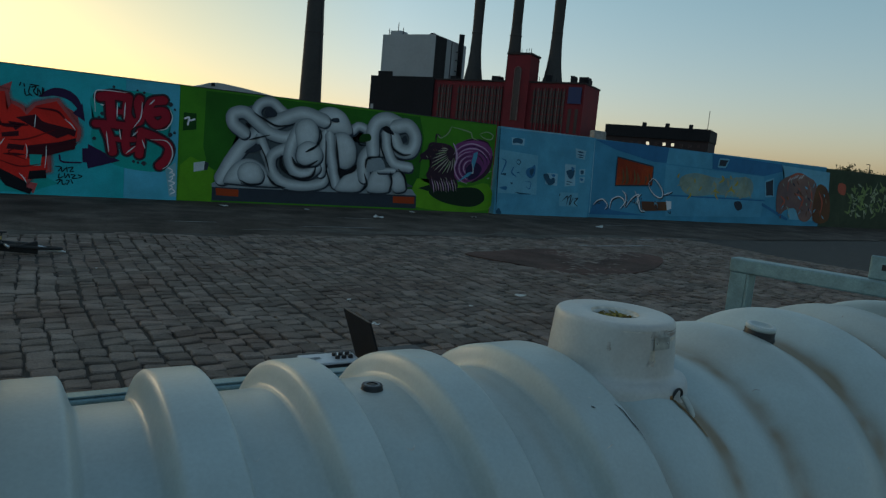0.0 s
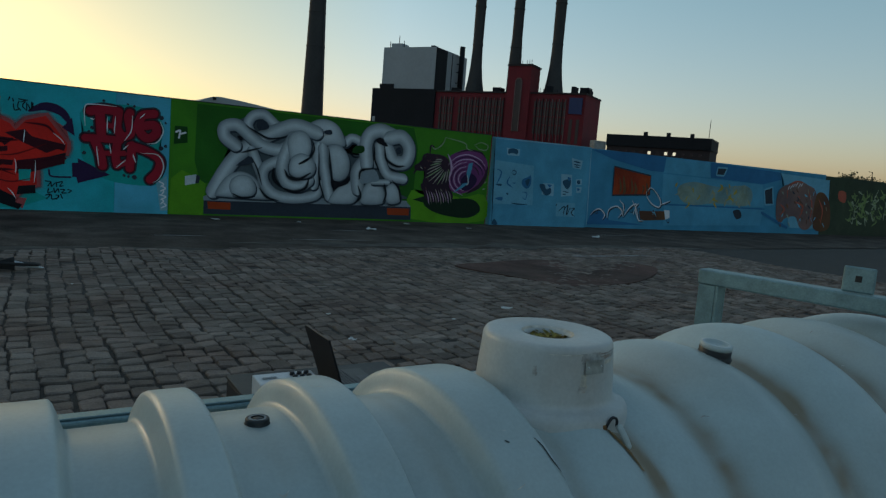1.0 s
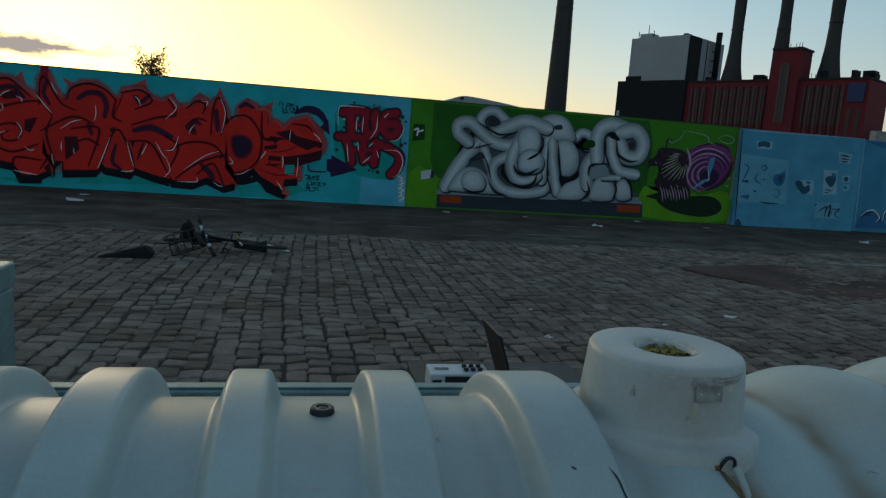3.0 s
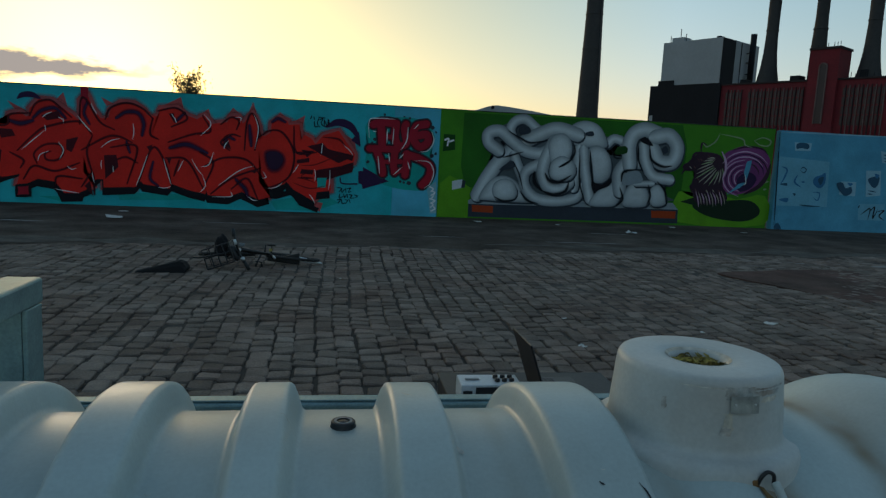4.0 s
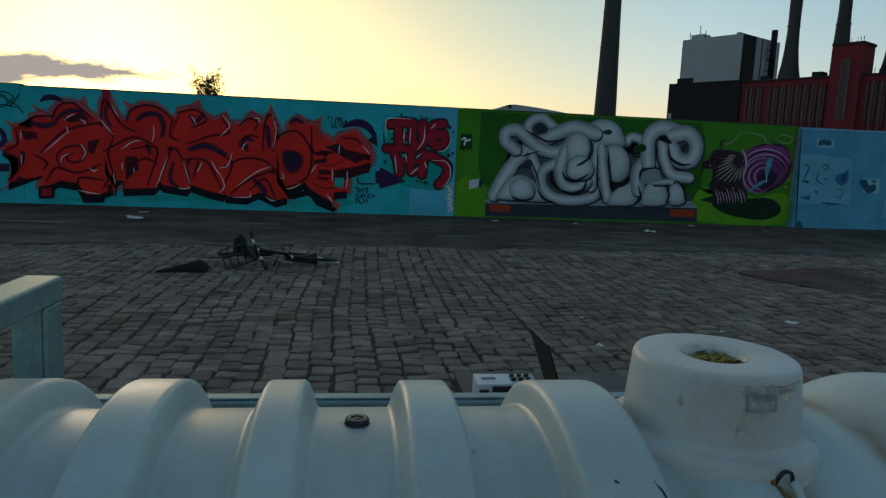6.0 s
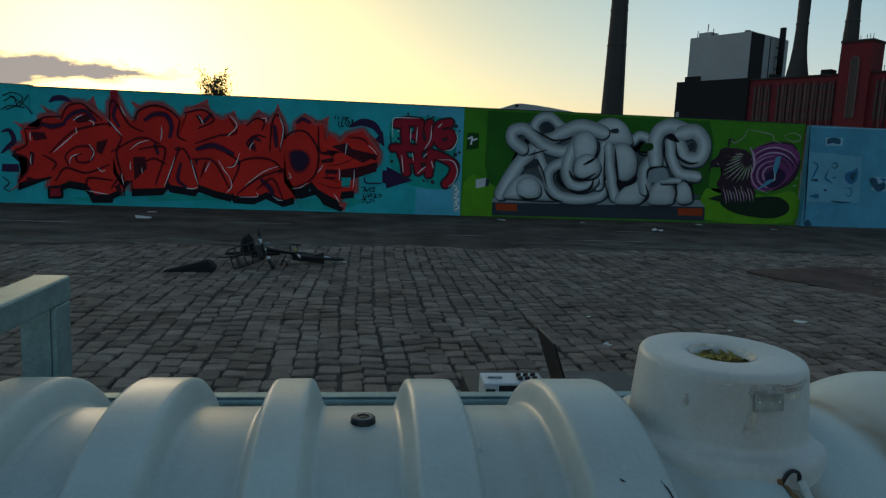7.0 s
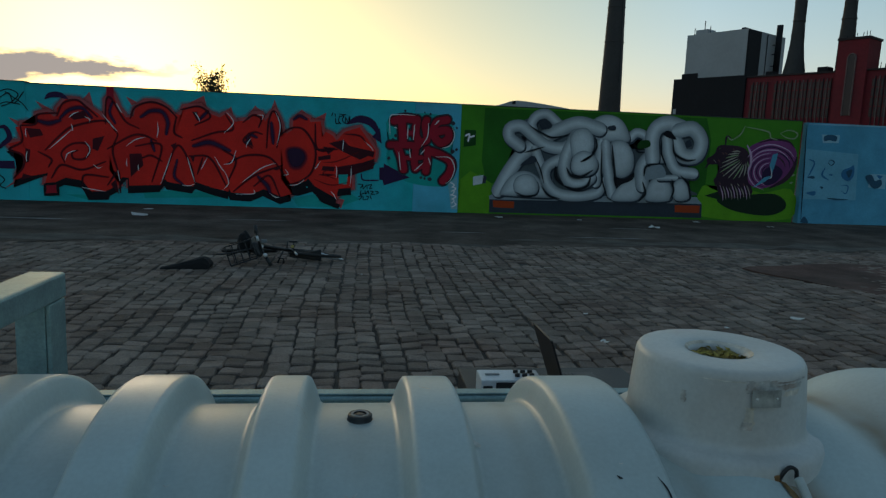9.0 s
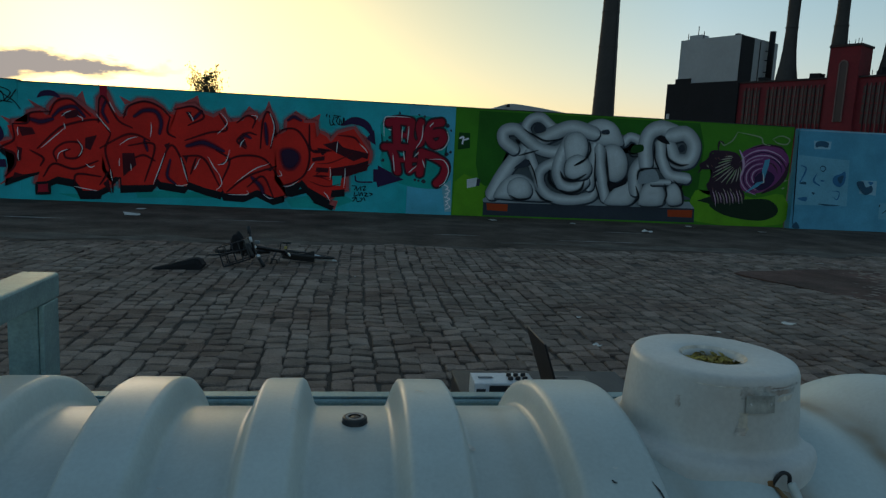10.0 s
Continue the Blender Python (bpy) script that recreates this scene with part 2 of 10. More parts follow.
wall_west = wall_slab("wall_north_west", -16, -6.9845, WALL_Y + 0.004, H + 0.03, M_TEAL, "teal painted concrete wall end beyond a small gap")
wall_teal = wall_slab("wall_north", -6.984, 1.25, WALL_Y, H, M_TEAL, "long concrete wall painted teal under red graffiti")
wall_sky = wall_slab("wall_north_light", 1.25, 2.30, WALL_Y, H, M_SKYB, "concrete wall stretch painted lighter blue")
wall_green = wall_slab("wall_north_green", 2.30, 10.66, WALL_Y, H, M_GREEN, "concrete wall stretch painted green")
wall_blue = wall_slab("wall_north_blue", 10.72, 14.30, WALL_Y - 0.14, H - 0.03, M_BLUE, "pale blue painted panel standing proud of the wall")
wall_room = wall_slab("wall_north_room", 14.30, 27.3, WALL_Y, H - 0.04, M_BLUE3, "blue wall painted as a room")
wall_far = wall_slab("wall_north_far", 27.3, 60, WALL_Y, H - 0.08, M_DOLIVE, "dark green wall with pale tags")

# weathered dark edge on top of the wall
M_EDGE = mat("dark_weathered_edge", (0.045, 0.05, 0.045), 0.9, vary=0.5, scale=2.5, fine=30, bump=0.4)
for x0, x1, y, h in ((-16, -6.99, WALL_Y + 0.01, H + 0.03), (-6.983, 2.30, WALL_Y, H), (2.302, 10.66, WALL_Y, H)):
    edge = part("trim", slab(x0, x1, y - 0.012, y + 0.212, h + 0.0005, h + 0.016, 0.004), M_EDGE)
    tagged(edge, "dark weathered concrete edge along the wall's top", "trim", kind="structure")

# ---- tank ----
M_SHELL = mat("stained_white_polyethylene", (0.445, 0.52, 0.505), 0.40, vary=0.09, scale=4.5, fine=130, bump=0.05, dist=0.002, tint=(0.45, 0.48, 0.44))
_n, _l = M_SHELL.node_tree.nodes, M_SHELL.node_tree.links
_a = _n.new("ShaderNodeAttribute")
_a.attribute_name = "stain"
_m = _n.new("ShaderNodeMix")
_m.data_type = "RGBA"
_l.new(_n["Principled BSDF"].inputs["Base Color"].links[0].from_socket, _m.inputs["A"])
_m.inputs["B"].default_value = (0.25, 0.185, 0.105, 1)
_f = _n.new("ShaderNodeMath")
_f.operation = "MULTIPLY"
_f.inputs[1].default_value = 0.95
_l.new(_a.outputs["Fac"], _f.inputs[0])
_l.new(_f.outputs[0], _m.inputs["Factor"])
_l.new(_m.outputs["Result"], _n["Principled BSDF"].inputs["Base Color"])
AXIS_Y, AXIS_Z = 1.175, 0.49


def tank_radius(x):
    base = 0.458 + 0.038 * min(1, max(0, (x - 0.85) / 0.6))
    r = base
    # squarish straps on the plain half
    for c, half, high in ((-1.12, 0.052, 0.056), (-0.86, 0.052, 0.056), (-0.60, 0.052, 0.058), (-0.365, 0.052, 0.057), (-0.125, 0.042, 0.055), (0.14, 0.05, 0.054), (0.425, 0.07, 0.054)):
        d = abs(x - c)
        if d < half + 0.016:
            u = min(1, max(0, (half + 0.016 - d) / 0.026))
            r = max(r, base + high * (u * u * (3 - 2 * u)) ** 0.75)
    # soft swells: two low ones beside the neck, then the wide waves
    for c, half, high in ((0.655, 0.105, 0.026), (0.862, 0.095, 0.020), (1.137, 0.172, 0.056), (1.485, 0.174, 0.066), (1.835, 0.174, 0.066), (2.185, 0.174, 0.066)):
        d = abs(x - c)
        if d < half:
            r = max(r, base - 0.004 + high * (0.5 + 0.5 * math.cos(math.pi * d / half)) ** 0.72)
    return r


bm = bmesh.new()
SEG = 112
rings = []
stations = list(np.arange(-1.3, 2.5001, 0.006))
ends = [(-1.3 - 0.16 * math.sin(a), math.cos(a)) for a in np.linspace(math.pi / 2 * 0.98, 0.1, 9)]
for x, k in ends:
    rings.append((x, tank_radius(-1.3) * k))
rings += [(x, tank_radius(x)) for x in stations]
rings += [(2.5 + 0.16 * math.sin(a), tank_radius(2.5) * math.cos(a)) for a in np.linspace(0.1, math.pi / 2 * 0.98, 9)]
loops = []
for x, r in rings:
    loops.append([bm.verts.new((x, AXIS_Y + r * math.sin(2 * math.pi * k / SEG), AXIS_Z + r * math.cos(2 * math.pi * k / SEG))) for k in range(SEG)])
for a, b in zip(loops, loops[1:]):
    for k in range(SEG):
        bm.faces.new((a[k], b[k], b[(k + 1) % SEG], a[(k + 1) % SEG]))
bm.faces.new(loops[0]), bm.faces.new(loops[-1][::-1])
bmesh.ops.recalc_face_normals(bm, faces=bm.faces)
tank = thing("septic_tank", "ribbed white plastic tank lying on its side in a steel frame", "tank", (0.6, AXIS_Y, 0))
lay = bm.verts.layers.float.new("stain")
for v in bm.verts:
    ang = math.degrees(math.atan2(AXIS_Y - v.co.y, v.co.z - AXIS_Z))
    if not -20 < ang < 100:
        continue
    n = 0.62 + 0.5 * noise.noise(v.co * 6) + 0.35 * noise.noise(v.co * 21)
    s = 0.0
    for c, w, g in ((0.962, 0.034, 1.5), (1.31, 0.036, 1.4), (1.66, 0.038, 1.3), (2.01, 0.04, 1.0), (0.755, 0.026, 1.0), (0.55, 0.026, 0.7), (0.285, 0.018, 0.35), (0.012, 0.02, 0.12), (-0.245, 0.02, 0.15)):
        s += g * math.exp(-((v.co.x - c) / w) ** 2)
    if v.co.x > 0.66 and ang > 22:
        s += 1.3 * math.exp(-((v.co.x - 0.716 - 0.0028 * (ang - 22)) / 0.014) ** 2) * math.exp(-((ang - 24) / 17) ** 2)
    s += 0.16 * max(0, noise.noise(v.co * 3.0 + Vector((4, 0, 0)))) + 0.12 * max(0, noise.noise(v.co * 9.0))
    v[lay] = max(0.0, min(1.0, s * max(0, n)))
part("shell", bm, M_SHELL, tank, smooth=True)

M_NECK = mat("yellowed_white_polyethylene", (0.53, 0.54, 0.51), 0.45, vary=0.10, scale=7, fine=120, bump=0.08, dist=0.003, tint=(0.50, 0.455, 0.40))
NX, NY, NZ, NR = 0.682, 1.17, 1.085, 0.149
bm = bmesh.new()
prof = [(0.214, -0.23), (0.203, -0.19), (0.1985, -0.172), (0.1965, -0.158), (0.194, -0.148), (0.1885, -0.1405), (0.181, -0.1365), (0.172, -0.1355), (0.1655, -0.1335), (0.1612, -0.128), (0.159, -0.12), (0.1575, -0.09), (NR + 0.003, -0.03), (NR + 0.0015, -0.012), (NR - 0.0005, -0.006), (NR - 0.0035, -0.0015), (NR - 0.008, 0.0008), (NR - 0.016, 0.002), (0.085, 0.001), (0.061, -0.001), (0.055, -0.005), (0.050, -0.012), (0.048, -0.06), (0.048, -0.16)]
lathe(bm, prof, (NX, NY, NZ), 72)
part("neck", bm, M_NECK, tank, "white neck with a round hole", smooth=True)

# ---- tank fittings ----
M_RUBBER = mat("black_rubber", (0.016, 0.018, 0.02), 0.5, vary=0.2, scale=20, bump=0.05)
M_GREYP = mat("grey_plastic", (0.16, 0.19, 0.21), 0.5, vary=0.15, scale=20, bump=0.05)
M_PLATE = mat("dull_metal_plate", (0.36, 0.37, 0.35), 0.45, metal=0.6, vary=0.25, scale=30, bump=0.08)
M_CHROME0 = mat("bright_rivet", (0.6, 0.6, 0.6), 0.3, metal=0.9, vary=0.1, bump=0)
M_RUSTY = mat("rust_stain", (0.20, 0.10, 0.035), 0.85, vary=0.4, scale=40, bump=0.1, tint=(0.35, 0.24, 0.10))
M_OCHREST = mat("pale_rust_run", (0.54, 0.48, 0.38), 0.7, vary=0.25, scale=30, bump=0.02, tint=(0.60, 0.58, 0.52))
M_SCUFF = mat("brown_scuff", (0.37, 0.31, 0.26), 0.8, vary=0.35, scale=50, bump=0.03, tint=(0.43, 0.445, 0.42))
M_LEAFY = mat("yellow_dry_leaves", (0.36, 0.28, 0.06), 0.8, vary=0.45, scale=60, bump=0.1, tint=(0.13, 0.09, 0.03), island=0.5)


def on_tank(x, ang, lift=0.0):
    """A point on the shell: ang degrees from the crest towards the camera side."""
    r = tank_radius(x) + lift
    return Vector((x, AXIS_Y - r * math.sin(radians(ang)), AXIS_Z + r * math.cos(radians(ang))))


def skin_strip(pts, width, lift=0.0015, taper=0.6, across=4):
    """A thin patch that follows the shell along (x, angle) points."""
    bm = bmesh.new()
    run = curve(pts, 8)
    rows = []
    for i, (x, a) in enumerate(run):
        x0, a0 = run[max(0, i - 1)]
        x1, a1 = run[min(len(run) - 1, i + 1)]
        dx, da = x1 - x0, radians(a1 - a0) * 0.5
        L = math.hypot(dx, da) + 1e-9
        k = i / (len(run) - 1)
        w = width * (1 - taper * abs(2 * k - 1) ** 2) * (0.8 + 0.4 * noise.noise(Vector((x * 30, a, 3))))
        rows.append([bm.verts.new(on_tank(x - da / L * w * u, a + math.degrees(dx / L * w * u / 0.5), lift)) for u in np.linspace(-0.5, 0.5, across)])
    for p, q in zip(rows, rows[1:]):
        for k in range(across - 1):
            bm.faces.new((p[k], q[k], q[k + 1], p[k + 1]))
    bmesh.ops.recalc_face_normals(bm, faces=bm.faces[:])
    return bm


def plug(x, ang, r, h, tilt, label, top):
    base = on_tank(x, ang, -0.004)
    bm = bmesh.new()
    lathe(bm, [(0.0, 0.0), (r * 1.08, 0.0), (r * 1.10, h * 0.2), (r * 1.02, h * 0.35), (r, h * 0.5), (r, h * 0.85), (r * 0.93, h), (r * 0.72, h), (r * 0.68, h * 0.8), (r * 0.42, h * 0.8), (r * 0.38, h * 0.95), (0.001, h * 0.95)], (0, 0, 0), 32)
    m = Matrix.Translation(base) @ Euler((radians(tilt), 0, 0)).to_matrix().to_4x4()
    bmesh.ops.transform(bm, matrix=m, verts=bm.verts)
    return part("plug", bm, top, tank, label, smooth=True)


plug(0.010, -0.8, 0.0222, 0.014, -1, "dark threaded plug", M_RUBBER)
bm = bmesh.new()
lathe(bm, [(0.012, 0.0137), (0.0165, 0.0137), (0.0165, 0.0146), (0.012, 0.0146)], (0, 0, 0), 24)
bmesh.ops.transform(bm, matrix=Matrix.Translation(on_tank(0.010, -0.8, -0.004)) @ Euler((radians(-1), 0, 0)).to_matrix().to_4x4(), verts=bm.verts)
part("plug_ring", bm, M_GREYP, tank, "worn grey ring on the plug")
plug(0.515, -17, 0.02, 0.03, -14, "black plug on the far side", M_RUBBER)
p2 = plug(1.226, 6.8, 0.042, 0.034, 6, "black plug with a pale ring", M_RUBBER)
bm = bmesh.new()
lathe(bm, [(0.030, 0.022), (0.041, 0.022), (0.043, 0.030), (0.040, 0.036), (0.030, 0.036), (0.027, 0.030), (0.001, 0.029)], (0, 0, 0), 32)
bmesh.ops.transform(bm, matrix=Matrix.Translation(on_tank(1.226, 6.8, 0.004)) @ Euler((radians(6), 0, 0)).to_matrix().to_4x4(), verts=bm.verts)
part("ring", bm, M_TANK, p2, "white plastic ring", smooth=True)


def neck_patch(a0, a1, z0, z1, material, name, label, proud=0.0015, rows=6, cols=8, ragged=0.0, sub=None):
    """A patch on the side of the neck between two compass angles (degrees from the camera side, right positive)."""
    bm = bmesh.new()
    grid = []
    for i in range(rows + 1):
        z = z0 + (z1 - z0) * i / rows
        rr = NR + 0.003 + (0.1575 - NR - 0.003) * (NZ - 0.03 - z) / 0.06 + proud
        row = []
        for j in range(cols + 1):
            a = a0 + (a1 - a0) * j / cols
            e = ragged * noise.noise(Vector((i * 0.7, j * 0.9, a0)))
            a += e * 30
            row.append(bm.verts.new((NX + rr * math.sin(radians(a)), NY - rr * math.cos(radians(a)), z + e * 0.03)))
        grid.append(row)
    for p, q in zip(grid, grid[1:]):
        for k in range(cols):
            bm.faces.new((p[k], p[k + 1], q[k + 1], q[k]))
    return part(name, bm, material, tank, label)


neck_patch(-11, 9, 1.052, 1.074, M_SCUFF, "scuff", "brown scuffed tape mark", 0.0008, ragged=0.12)
label_plate = neck_patch(-8, 11.5, 1.030, 1.060, M_PLATE, "name_plate", "small grey metal plate with two rivets", 0.005)
for a in (-5, 8.5):
    bm = bmesh.new()
    rr = NR + 0.0085
    bmesh.ops.create_icosphere(bm, subdivisions=1, radius=0.0028, matrix=Matrix.Translation((NX + rr * math.sin(radians(a)), NY - rr * math.cos(radians(a)), 1.045)))
    part("rivet", bm, M_CHROME0, label_plate)
neck_patch(-11, -6, 0.995, 1.029, M_OCHREST, "rust_run", "pale brown run below the plate", 0.0008, ragged=0.12)
neck_patch(-50, -47.5, 1.02, 1.042, M_SCUFF, "scuff", "small brown scratch", 0.0008, ragged=0.1)
neck_patch(-13, -7, 0.990, 1.003, M_SCUFF, "scuff", "brown spot", 0.0014, ragged=0.12)
neck_patch(-4, 40, 1.0685, 1.0715, M_SCUFF, "scuff", "worn brown edge", 0.0008, rows=2, cols=22, ragged=0.10)
neck_patch(8, 34, 1.058, 1.066, M_SCUFF, "scuff", "brown scratches under the rim", 0.0008, rows=3, cols=16, ragged=0.16)
neck_patch(16, 30, 1.046, 1.054, M_OCHREST, "scuff", "faint brown smear", 0.0007, rows=3, cols=10, ragged=0.16)
neck_patch(-40, -10, 1.0695, 1.0712, M_OCHREST, "scuff", "faint worn edge", 0.0008, rows=2, cols=18, ragged=0.10)

# dry leaves in the neck's hole
bm = bmesh.new()
rng = random.Random(5)
for i in range(150):
    a, d = rng.uniform(0, 6.28), 0.045 * math.sqrt(rng.random())
    c = Vector((NX + d * math.cos(a), NY + d * math.sin(a), NZ - 0.010 - rng.random() * 0.012))
    q = Euler((rng.uniform(-0.9, 0.9), rng.uniform(-0.9, 0.9), rng.uniform(0, 6.28))).to_matrix()
    L, w = rng.uniform(0.006, 0.016), rng.uniform(0.003, 0.006)
    vs = [bm.verts.new(c + q @ Vector(v)) for v in ((-L, 0, 0), (0, -w, 0.002), (L, 0, 0), (0, w, 0.002))]
    bm.faces.new(vs)
tagged(part("dry_leaves", bm, M_LEAFY), "yellow and brown dry leaves lying in the tank's neck", "leaves", kind="stuff")
bm = bmesh.new()
lathe(bm, [(0.001, -0.026), (0.0485, -0.026)], (NX, NY, NZ), 24)
part("silt", bm, M_JOINT, tank, "dirt plug in the hole")
# dirty ring round the hole
bm = bmesh.new()
lathe(bm, [(0.0493, -0.02), (0.0513, -0.011), (0.0560, -0.0035), (0.061, -0.0002)], (NX, NY, NZ), 48)
part("stain_ring", bm, M_OCHREST, tank, "yellowed rim", smooth=True)

# rusty eye with hook and a cord end
hx, ha = 0.711, 24.8
bm = bmesh.new()
c = on_tank(hx, ha, 0.002)
tube(bm, curve([c + Vector((-0.012, 0.002, -0.01)), c + Vector((-0.010, -0.004, 0.012)), c + Vector((0.0, -0.006, 0.026)), c + Vector((0.012, -0.007, 0.022)), c + Vector((0.014, -0.008, 0.006))], 6), 0.0034, 8)
eye = thing("hook", "rusty dark steel hook fixed to the white tank", "hook", tuple(c))
part("bent_wire", bm, M_DARK, eye, smooth=True)
bm = bmesh.new()
box(bm, c.x - 0.024, c.x - 0.008, c.y - 0.005, c.y + 0.008, c.z - 0.008, c.z + 0.012, 0.003)
part("bracket", bm, M_RUSTY, eye, "rusty bracket")
part("rust_run", skin_strip([(hx - 0.016, ha - 4), (hx - 0.006, ha + 1), (hx + 0.010, ha + 6), (hx + 0.024, ha + 13)], 0.017, 0.002), M_RUSTY, tank, "rust stain")
bm = bmesh.new()
tube(bm, curve([c + Vector((0.012, -0.012, 0.012)), c + Vector((0.015, -0.020, 0.002)), c + Vector((0.020, -0.030, -0.014)), c + Vector((0.026, -0.038, -0.034))], 6), [0.003] + [0.0075] * 17 + [0.005], 8)
tagged(part("cord", bm, M_TANK, smooth=True), "frayed pale cord end hanging from the hook", "cord")
# cracks and dark hair lines
part("crack", skin_strip([(0.470, 27.0), (0.478, 29.5), (0.481, 33), (0.490, 37.5)], 0.0042, 0.0015, 0.8, 3), M_DARK, tank, "dark hairline crack")
part("scuff", skin_strip([(0.205, 10), (0.209, 11.5), (0.213, 12.5)], 0.014, 0.0015, 0.8), M_OCHREST, tank, "small ochre spot")
part("scuff", skin_strip([(0.405, 26.5), (0.409, 27), (0.413, 27.2)], 0.004, 0.0015, 0.8, 3), M_DARK, tank, "dark nick")
rng = random.Random(12)
for k in range(34):
    x, a = rng.uniform(-1.0, 1.9), rng.uniform(-5, 60)
    if abs(x - NX) < 0.22 and a < 30:
        continue
    L = rng.uniform(0.004, 0.03)
    part("scuff", skin_strip([(x, a), (x + L * 0.5, a + L * rng.uniform(-30, 60)), (x + L, a + L * rng.uniform(-40, 90))], rng.uniform(0.0015, 0.004), 0.0012, 0.8, 3), rng.choice((M_SCUFF, M_OCHREST, M_SCUFF)), tank, "small grey-brown scratch")

# ---- galvanised frame round the tank ----
cradle = thing("steel_frame", "galvanised square-tube frame holding the white tank", "frame", (0.6, AXIS_Y, 0))


PORTAL = Matrix()


def hollow(name, x0, x1, y0, y1, z0, z1, label=""):
    bm = slab(x0, x1, y0, y1, z0, z1, 0.006)
    bmesh.ops.transform(bm, matrix=PORTAL, verts=bm.verts)
    return part(name, bm, M_GALV, cradle, label)


for x0, x1, yf, top in ((-0.752, -0.670, 1.645, 1.122), (1.905, 1.985, 1.715, 1.132)):
    PORTAL = Matrix.Translation((x0, yf, 0)) @ Euler((0, 0, radians(14 if x0 > 0 else 0))).to_matrix().to_4x4() @ Matrix.Translation((-x0, -yf, 0))
    bar = hollow("crossbar", x0, x1, 0.52, yf, top - 0.058, top, "grey galvanised crossbar")
    # each post is a channel: web and two flanges
    for ya, yb in ((yf - 0.085, yf - 0.005), (0.53, 0.61)):
        bm = bmesh.new()
        box(bm, x0 + 0.004, x1 - 0.014, ya, ya + 0.012, 0.0, top - 0.059, 0.003)
        box(bm, x1 - 0.013, x1 - 0.002, ya, yb, 0.0, top - 0.059, 0.003)
        box(bm, x0 + 0.004, x0 + 0.014, ya + 0.013, yb, 0.0, top - 0.059, 0.003)
        bmesh.ops.transform(bm, matrix=PORTAL, verts=bm.verts)
        post = part("post", bm, M_GALV, cradle)
        bm = bmesh.new()
        for z in (0.85, 0.55):
            lathe(bm, [(0.001, 0), (0.007, 0), (0.008, 0.003)], (0, 0, 0), 12)
            bmesh.ops.transform(bm, matrix=Matrix.Translation((x1 - 0.001, ya + 0.04, z)) @ Euler((0, radians(90), 0)).to_matrix().to_4x4(), verts=list(bm.verts)[-36:])
        bmesh.ops.transform(bm, matrix=PORTAL, verts=bm.verts)
        part("bolt_hole", bm, M_DARK, post, "dark bolt hole")
bracket = hollow("bracket", 1.930, 1.942, 1.12, 1.22, 1.133, 1.222, "upright plate with a hole")
bm = bmesh.new()
box(bm, 1.9275, 1.9295, 1.16, 1.18, 1.17, 1.192, 0.0008)
bmesh.ops.transform(bm, matrix=PORTAL, verts=bm.verts)
part("slot", bm, M_DARK, bracket)
bm = bmesh.new()
box(bm, -0.669, 1.904, 1.652, 1.71, 0.744, 0.810, 0.006)
part("long_rail", bm, M_GALV, cradle, "long grey rail behind the tank")
bm = bmesh.new()
box(bm, -0.669, 1.904, 1.664, 1.70, 0.8105, 0.816, 0.002)
part("rail_lip", bm, M_GALV, cradle)

# ---- low case with laptop and mixer ----
M_CASE = mat("dark_flight_case", (0.02, 0.02, 0.022), 0.55, vary=0.3, scale=8, bump=0.1)
case = thing("low_case", "dark low case standing on the setts behind the tank", "case", (0.95, 3.2, 0))
part("body", slab(0.56, 1.48, 2.86, 3.52, 0, 0.253, 0.012), M_CASE, case)
part("lid", slab(0.555, 1.485, 2.855, 3.525, 0.255, 0.27, 0.005), M_CASE, case)
for x in (0.56, 1.465):
    part("corner_plate", slab(x, x + 0.015, 2.850, 2.8545, 0.208, 0.258, 0.002), M_GALV, case)

laptop = thing("laptop", "open black laptop with its lid tilted back, on the low case", "laptop", (1.13, 3.22, 0.27))
part("base", slab(1.02, 1.265, 3.035, 3.40, 0.271, 0.286, 0.005), M_DARK, laptop)
tilt = math.atan2(0.078, 0.225)
bm = bmesh.new()
box(bm, -0.007, 0.003, 3.035, 3.38, 0.0, 0.292, 0.003, Matrix.Translation((1.022, 0, 0.287)) @ Euler((0, -tilt, 0)).to_matrix().to_4x4())
lid = part("lid", bm, M_DARK, laptop, "thin black lid")
M_SCREEN = mat("dark_screen_glass", (0.012, 0.013, 0.015), 0.12, vary=0.1, bump=0)
bm = bmesh.new()
box(bm, 0.0035, 0.0045, 3.05, 3.365, 0.02, 0.278, 0, Matrix.Translation((1.022, 0, 0.287)) @ Euler((0, -tilt, 0)).to_matrix().to_4x4())
part("screen", bm, M_SCREEN, lid)
M_KEY = mat("grey_keys", (0.05, 0.05, 0.055), 0.5, vary=0.2, scale=60, bump=0.02)
bm = bmesh.new()
for i in range(6):
    for j in range(14):
        x, y = 1.05 + i * 0.019, 3.06 + j * 0.0228
        box(bm, x, x + 0.016, y, y + 0.0195, 0.2865, 0.29)
part("keyboard", bm, M_KEY, laptop, "dark keys")
part("touchpad", slab(1.185, 1.245, 3.17, 3.27, 0.2865, 0.2875), M_KEY, laptop)

